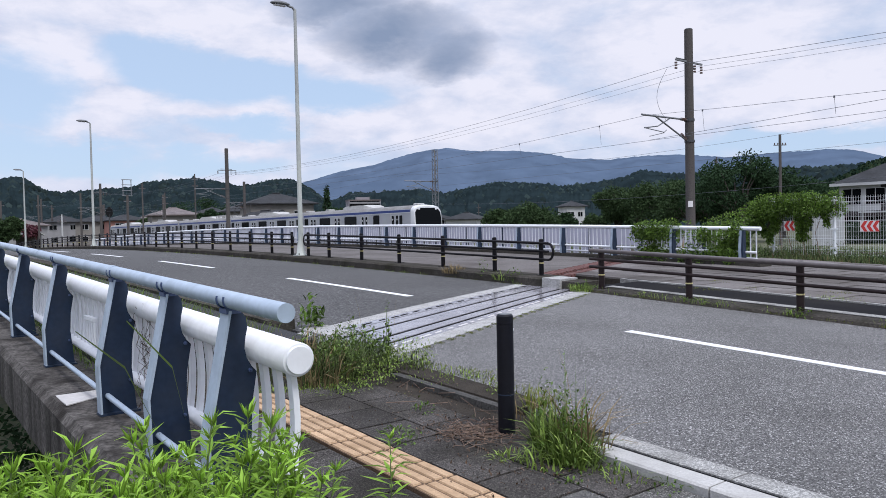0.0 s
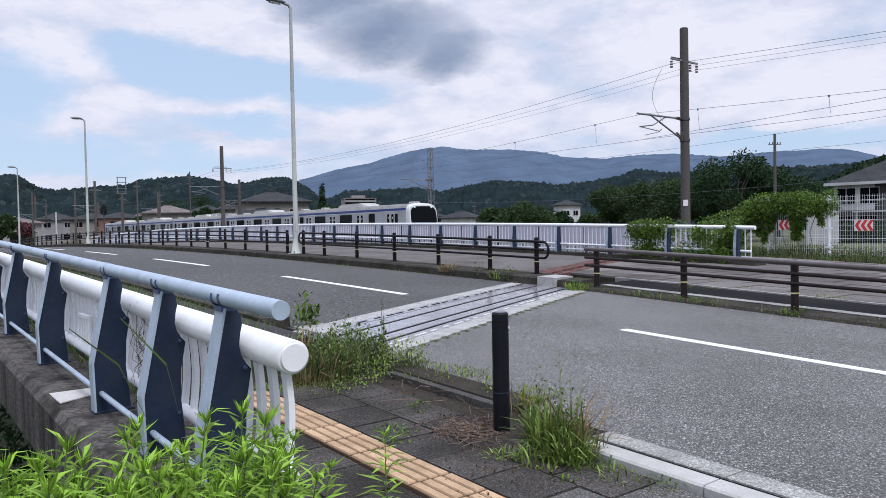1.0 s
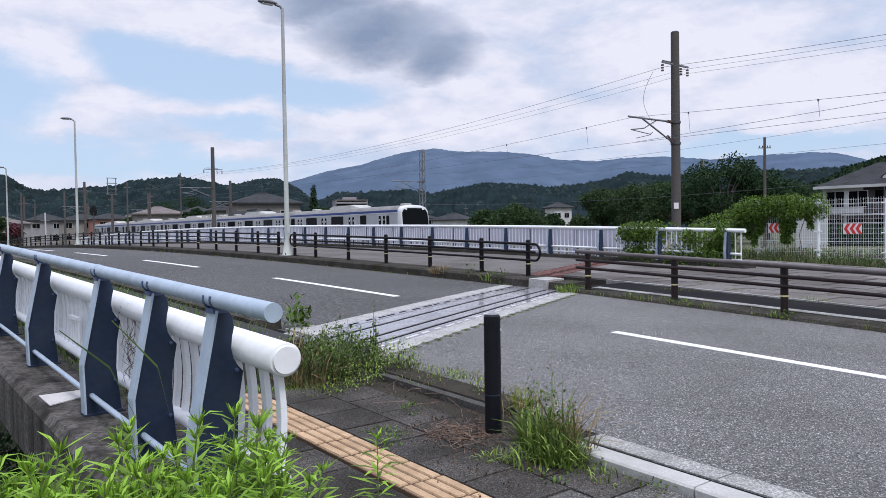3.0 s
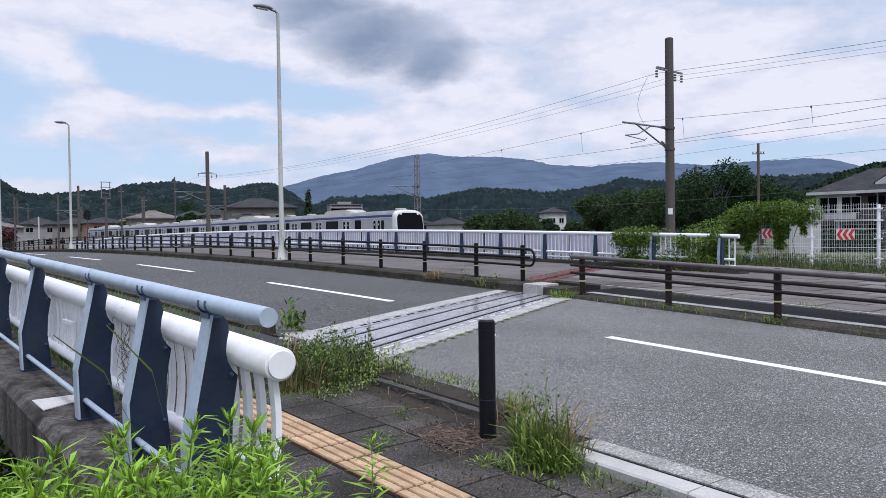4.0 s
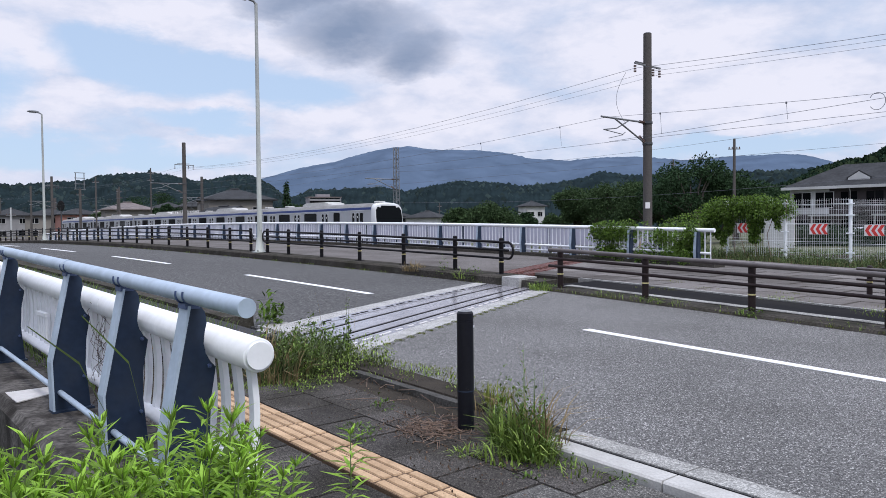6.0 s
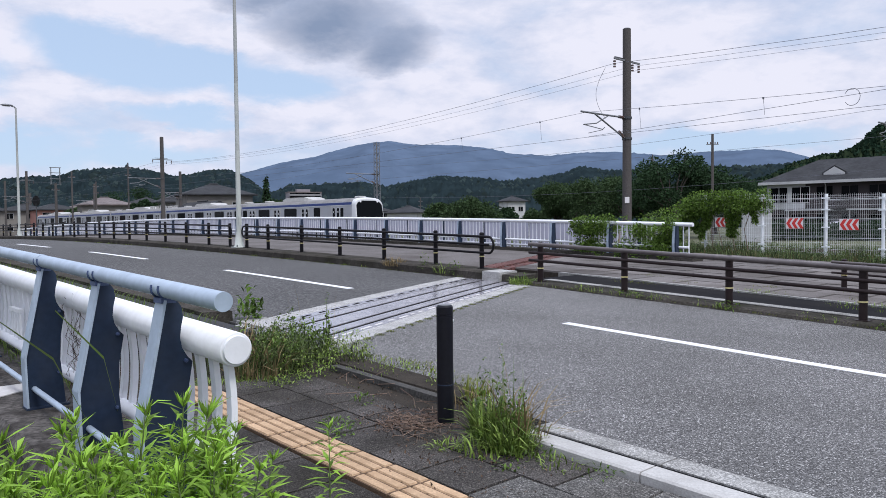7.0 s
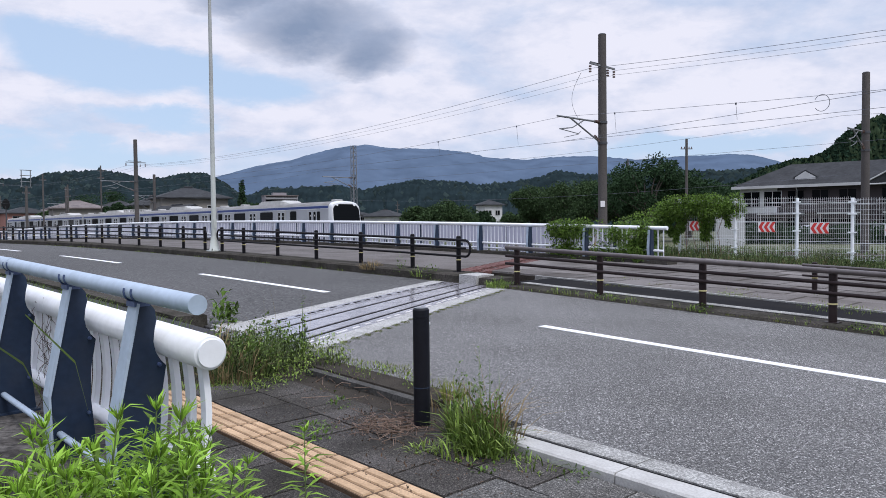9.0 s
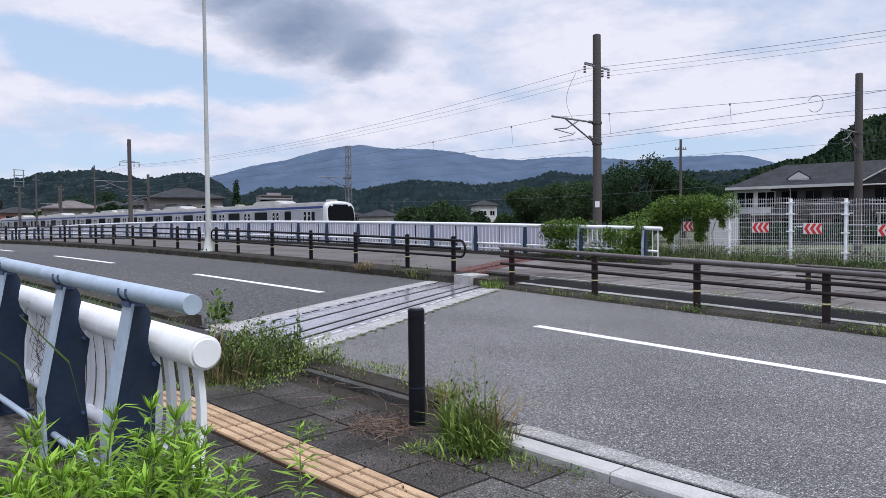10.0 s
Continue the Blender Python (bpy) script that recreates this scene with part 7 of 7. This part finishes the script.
TREES = [(22.0, 74, 8.3, 4.2, 0), (23.9, 78, 7.6, 3.6, 0), (20.2, 80, 7.2, 3.8, 0), (18.6, 84, 6.6, 4.0, 1), (16.6, 88, 6.6, 4.2, 1), (14.6, 92, 6.6, 4.2, 1), (13.2, 94, 6.0, 3.4, 1), (26.0, 82, 6.4, 3.4, 0), (28.2, 120, 7.5, 4.0, 0),
         (7.4, 102, 4.6, 4.2, 1), (6.2, 104, 4.6, 4.0, 1), (9.2, 108, 3.4, 2.2, 0), (11.6, 112, 3.6, 2.2, 1), (4.6, 112, 4.4, 3.4, 1), (17.5, 110, 7.4, 4.2, 0), (14.0, 125, 7.0, 4.4, 0), (20.8, 105, 8.6, 4.4, 0), (24.8, 100, 8.0, 4.2, 0),
         (-8.3, 106, 5.2, 2.6, 1), (-9.0, 112, 5.4, 2.2, 0), (-7.4, 120, 4.6, 2.6, 1), (-17.4, 126, 5.6, 2.6, 0), (-16.4, 140, 5.0, 2.0, 0), (-21.9, 162, 5.6, 2.6, 1), (-23.9, 182, 5.2, 2.4, 0), (-30.6, 130, 4.8, 2.6, 1), (-32.5, 120, 5.2, 3.0, 0),
         (-18.0, 230, 12.5, 6.5, 0), (-19.6, 240, 12.0, 6.0, 0), (-16.6, 240, 11.0, 6.0, 0)]
for i, (az, dist, h, sp, kind) in enumerate(TREES):
    tree(polar(az, dist, -0.3), h + 0.3, sp, 200 + i, LEAF_OLIVE if kind else LEAF_DARK, "broad green cherry tree beyond the railway" if kind else "dark green broadleaf tree beyond the railway",
         leaves=7000 if dist < 100 else 3600, leaf=0.25 if dist < 100 else 0.36)
tree(polar(-8.9, 125, -0.3), 9.2, 1.1, 260, LEAF_DARK, "slender dark conifer above the houses", leaves=900, leaf=0.4, conifer=True)


LUMP = bmesh.new()
bmesh.ops.create_icosphere(LUMP, subdivisions=1, radius=1.0)
LUMP_V, LUMP_F = [v.co.copy() for v in LUMP.verts], [tuple(v.index for v in f.verts) for f in LUMP.faces]


def canopy(name, label, crest, dist, depth, count, size, mat, seed, base=-6.0, lumps=False):
    """Tree tops massed over a hill; the same crest lines as the hill itself."""
    rng = random.Random(seed)
    az, el = [c[0] for c in crest], [c[1] for c in crest]
    verts, faces = [], []
    for _ in range(count):
        a = rng.uniform(az[0], az[-1])
        t = 1 - rng.random() ** 1.6 * 0.9
        top = EYE + dist * math.tan(radians(float(np.interp(a, az, el)))) - base
        z = base + top * math.sin(t * math.pi / 2) ** 1.15
        c = polar(a, dist - depth * (1 - t), z - size * 1.1)
        r = size * rng.uniform(0.6, 1.3)
        if lumps:
            k = len(verts)
            up = rng.uniform(0.6, 1.1)
            for v in LUMP_V:
                q = r * rng.uniform(0.75, 1.25)
                verts.append(c + Vector((v.x * q, v.y * q, v.z * q * up)))
            faces.extend(tuple(k + i for i in f) for f in LUMP_F)
            continue
        for _ in range(20):
            d = rand_dir(rng, 0.3)
            p = c + Vector((d.x * r, d.y * r, d.z * r * 0.8))
            o = (d + rand_dir(rng) * 0.6).normalized()
            side = o.cross(rand_dir(rng)).normalized()
            leaf_arrays(verts, faces, p, o, side, r * rng.uniform(0.28, 0.5), r * 0.16, 0.1)
    me = from_arrays(verts, faces)
    if lumps:
        me.polygons.foreach_set("use_smooth", [True] * len(me.polygons))
    tagged(part(name, me, mat), label, "woodland", kind="stuff")


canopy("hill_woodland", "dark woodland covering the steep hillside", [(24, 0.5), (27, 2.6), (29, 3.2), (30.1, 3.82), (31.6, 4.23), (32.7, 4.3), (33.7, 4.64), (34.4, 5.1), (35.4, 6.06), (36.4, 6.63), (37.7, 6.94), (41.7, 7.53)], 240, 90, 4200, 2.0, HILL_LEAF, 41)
canopy("centre_woodland", "dark woodland on the middle hills, haze put into its colour", [(-9.7, 1.71), (-7.1, 2.84), (-4.5, 2.88), (-1.9, 3.05), (0.3, 2.7), (2.1, 3.1), (4.3, 3.48), (6.9, 3.33), (9.4, 2.99), (11.1, 3.15), (12.8, 3.35), (13.7, 3.49), (15.3, 3.98), (16.9, 3.7), (18.9, 3.6), (22.7, 3.7), (25.7, 3.7), (28.8, 3.7), (31, 3.9)], 700, 300, 6500, 5.2, FAR_LEAF, 42, lumps=True)
canopy("west_woodland", "dark woodland on the hills behind the town, haze put into its colour", [(-34, 3.46), (-30.9, 3.8), (-30.2, 3.96), (-29.4, 3.9), (-28.6, 3.26), (-27.2, 2.96), (-24.7, 3.24), (-22.9, 3.36), (-21.8, 3.77), (-20.2, 3.9), (-18.3, 3.98), (-16.7, 3.77), (-15.5, 3.43), (-14.3, 3.55), (-13, 3.89), (-11.5, 3.96), (-10.3, 3.31), (-9.2, 2.56), (-8, 2.2)], 900, 380, 7000, 5.6, FAR_LEAF, 43, lumps=True)


# twigs and litter round the bollard, dead stems in the railing
def twig_litter():
    rng = random.Random(51)
    bm = bmesh.new()
    for _ in range(260):
        s, n = 4.04 + rng.gauss(0, 0.15), 3.40 + rng.gauss(0, 0.13)
        a, l = rng.uniform(0, 6.28), rng.uniform(0.05, 0.16)
        p, q = on(s, n, -0.045 + rng.uniform(0, 0.03)), on(s + l * math.cos(a), n + l * math.sin(a), -0.04 + rng.uniform(0, 0.03))
        tube(bm, [p, q], 0.0025, 3, caps=False)
    for _ in range(30):
        s, n = 5.3 + rng.gauss(0, 0.4), 3.9 + rng.gauss(0, 0.25)
        a, l = rng.uniform(0, 6.28), rng.uniform(0.08, 0.28)
        tube(bm, [on(s, n, -0.03), on(s + l * math.cos(a), n + l * math.sin(a), rng.uniform(-0.03, 0.03))], 0.003, 3, caps=False)
    tagged(part("twig_litter", bm, TWIG), "dry twigs and litter on the paving", "litter", kind="stuff")
    bm = bmesh.new()
    for _ in range(18):
        s = 5.86 - rng.uniform(0.05, 0.35)
        top = rng.uniform(0.6, 0.95)
        path = [on(s, 1.52 + rng.uniform(0, 0.12), 0.08)]
        for k in range(1, 7):
            s += rng.uniform(-0.035, 0.03)
            path.append(on(s, 1.50 + rng.uniform(0, 0.16), 0.08 + (top - 0.08) * k / 6))
        tube(bm, path, 0.0016, 4, caps=False)
    tagged(part("dead_stems", bm, DEAD_STEM), "thin dead stems tangled in the railing", "dead stems", kind="stuff")
    verts, faces = [], []
    for pts in (((4.35, 1.1, 0.95), (4.05, 1.25, 0.72), (3.7, 1.2, 0.52)), ((5.3, 1.02, 0.78), (4.5, 1.12, 0.66), (4.0, 1.16, 0.38))):
        k = len(verts)
        for i, (s, n, h) in enumerate(pts):
            w = (0.004, 0.008, 0.001)[i]
            verts += [on(s, n, h - w), on(s, n, h + w)]
        faces += [(k, k + 2, k + 3, k + 1), (k + 2, k + 4, k + 5, k + 3)]
    tagged(part("long_grass", from_arrays(verts, faces), GRASS), "long grass blades arching across the railing", "grass", kind="stuff")


twig_litter()


def hedge_row():
    rng = random.Random(71)
    blobs = []
    for i in range(46):
        az = 27.6 + 13 * i / 45
        blobs.append((polar(az, 70 + rng.uniform(-1.5, 1.5), 0.35 + rng.uniform(-0.2, 0.4)), Vector((1.0, 0.7, 0.75))))
    me = bushes("h", "", LEAF_DARK, 72, blobs, 0.22, 380, "hedge")
    tagged(part("hedge", me, LEAF_DARK), "dark hedge in front of the apartment house", "hedge", kind="stuff")
    # some leaves grow here; the rest is added to darken the void like shade
    blobs = [(on(rng.uniform(3.6, 11), rng.uniform(-1.6, 0.75), rng.uniform(-2.4, -1.0)), Vector((0.5, 0.5, 0.45))) for _ in range(60)]
    blobs += [(on(rng.uniform(4.0, 14), rng.uniform(0.5, 2.6), rng.uniform(-2.6, -1.15)), Vector((0.5, 0.5, 0.4))) for _ in range(70)]
    me = bushes("h", "", LEAF_DARK, 73, blobs, 0.10, 90, "undergrowth")
    tagged(part("undergrowth", me, LEAF_DARK), "dark undergrowth filling in for the shade below the bridge plinth", "undergrowth", kind="stuff")


hedge_row()
grass_patch("joint_moss", "thin moss and grass along the joint edge", [(6.83 + skew(n), n, 0.07, 0.035, 60, 0.0) for n in np.arange(5.0, 10.6, 0.25)]
            + [(s, 4.45 + 0.1 * math.sin(s * 5), 0.2, 0.06, 80, 0.0) for s in np.arange(4.4, 7.0, 0.3)] + [(4.15, 4.1, 0.12, 0.28, 60, 0.0)], MOSS, 75)
leafy_patch("yellow_weeds", "yellowish small weeds at the clump edge", [(5.98, 3.65, 0.3, 0.24, 460, -0.03), (6.15, 4.25, 0.28, 0.30, 480, 0.0), (5.75, 3.35, 0.2, 0.1, 120, -0.04), (5.35, 4.3, 0.2, 0.05, 60, 0.0), (4.7, 4.2, 0.12, 0.28, 70, 0.0)], LUSH_GRASS, 76, 0.035)
tree(polar(-29.2, 150, -0.3), 4.6, 1.8, 270, LEAF_PINK, "pink-flowering crape myrtle near the station", leaves=1200, leaf=0.4)
leafy_patch("leaf_litter", "brown dead leaves and crumbs on the paving", [(4.1, 3.35, 0.4, 0.015, 260, -0.034), (4.9, 3.5, 0.7, 0.012, 150, -0.034), (5.3, 4.1, 0.5, 0.02, 160, -0.02), (3.4, 3.1, 0.4, 0.012, 140, -0.034), (3.0, 2.9, 0.5, 0.01, 70, -0.034)], DEAD_LEAF, 77, 0.026, "litter")
leafy_patch("pale_litter", "pale straw crumbs on the paving", [(4.25, 3.3, 0.25, 0.012, 160, -0.034), (5.0, 3.7, 0.5, 0.012, 90, -0.034), (3.2, 3.2, 0.4, 0.01, 70, -0.034)], TWIG, 78, 0.018, "litter")
grass_patch("joint_grass", "thin moss lines in the paver joints", [(6.0 - 0.45 * k + 0.2 * q, n, 0.09, 0.018, 26, -0.05) for k in range(1, 9) for q, n in ((0, 2.74), (0, 3.18), (1, 3.63), (0, 1.94))], MOSS, 79)
grass_patch("plume_grass", "pale plume grass beside the white railing", [(13.2, 19.3, 0.1, 1.5, 12, 0.0), (13.4, 19.2, 0.12, 1.2, 14, 0.0)], DRY_GRASS, 74)


# ---- pieces of paving, last ----
def paver_mesh(w, d, t, mat, chamfer=0.008):
    bm = bmesh.new()
    box(bm, 0.004, d - 0.004, 0.004, w - 0.004, -t, 0)
    top = [v for v in bm.verts if v.co.z > -0.001]
    for v in top:
        v.co.x += chamfer if v.co.x < d / 2 else -chamfer
        v.co.y += chamfer if v.co.y < w / 2 else -chamfer
    me = mesh_of(bm)
    me.materials.append(mat)
    return me


def lay(name, me, parent, s, n, h, jitter, rng):
    m = road_frame(s, n, h + rng.uniform(-jitter, jitter)) @ Matrix.Rotation(math.atan(GRADE), 4, "X")
    m = m @ Euler((rng.uniform(-jitter, jitter) * 1.5, rng.uniform(-jitter, jitter) * 1.5, rng.uniform(-0.004, 0.004))).to_matrix().to_4x4()
    return share(name, me, parent, m)


def near_pavement():
    rng = random.Random(61)
    p = tagged(new("pavement_near"), "dark weathered paver footway with a faded tactile strip", "pavement", kind="structure")
    me = paver_mesh(0.45, 0.44, 0.06, PAVER, 0.005)
    for n in (1.50, 1.945):
        for i in range(26):
            lay("paver", me, p, 6.0 - 0.45 * (i + 1) + (0.2 if n > 1.6 else 0), n, -0.036, 0.004, rng)
    me2 = paver_mesh(0.45, 0.44, 0.06, PAVER, 0.005)
    me3 = paver_mesh(0.45, 0.44, 0.06, WORN_PAVER, 0.005)
    for c, n in enumerate((2.74, 3.185)):
        for i in range(26):
            if rng.random() < 0.02 and i > 4:
                continue
            s = 6.0 - 0.45 * (i + 1) + (0.22 if c == 1 else 0)
            lay("paver", me2 if s > 2.45 else me3, p, s, n, -0.036, 0.004, rng)
    bm = bmesh.new()
    box(bm, 0.004, 0.326, 0.004, 0.326, -0.06, 0)
    tile = mesh_of(bm)
    tile.materials.append(TACTILE_BASE)
    bar = bmesh.new()
    box(bar, -0.031, 0.031, 0.014, 0.316, 0.0, 0.009)
    for v in bar.verts:
        if v.co.z > 0.001:
            v.co.x *= 0.85
            v.co.y = 0.165 + (v.co.y - 0.165) * 0.97
    barm = mesh_of(bar)
    barm.materials.append(TACTILE)
    for i in range(28):
        t = lay("tactile_tile", tile, p, 6.1 - 0.33 * (i + 1), 2.403, -0.033, 0.002, rng)
        for k in range(4):
            share("raised_bar", barm, t, pose(0.046 + 0.0795 * k, 0, 0))


def plaza():
    rng = random.Random(62)
    p = tagged(new("plaza_paving"), "worn grey-brown square pavers of the plaza", "pavement", kind="structure")
    me = paver_mesh(0.9, 0.9, 0.06, PALE_PAVER, 0.01)
    count = 0
    for c in range(10):
        n = 12.97 + 0.9 * c
        for i in range(26):
            s = 8.6 + skew(n) - 0.9 * (i + 1)
            if count < 295:
                lay("paver", me, p, s, n, 0.105, 0.004, rng)
                count += 1
    b = tagged(new("red_brick_band"), "band of red bricks across the footway", "pavement", kind="structure")
    bm = paver_mesh(0.2, 0.1, 0.06, RED_BRICK, 0.004)
    k = math.atan(0.45)
    for c in range(50):
        n = 12.0 + 0.105 * c
        for r in (0, 1, 3):
            o = lay("brick", bm, b, 8.95 + skew(n) - 0.21 * r - (0.1 if c % 2 else 0), n, 0.11, 0.002, rng)


near_pavement()
plaza()
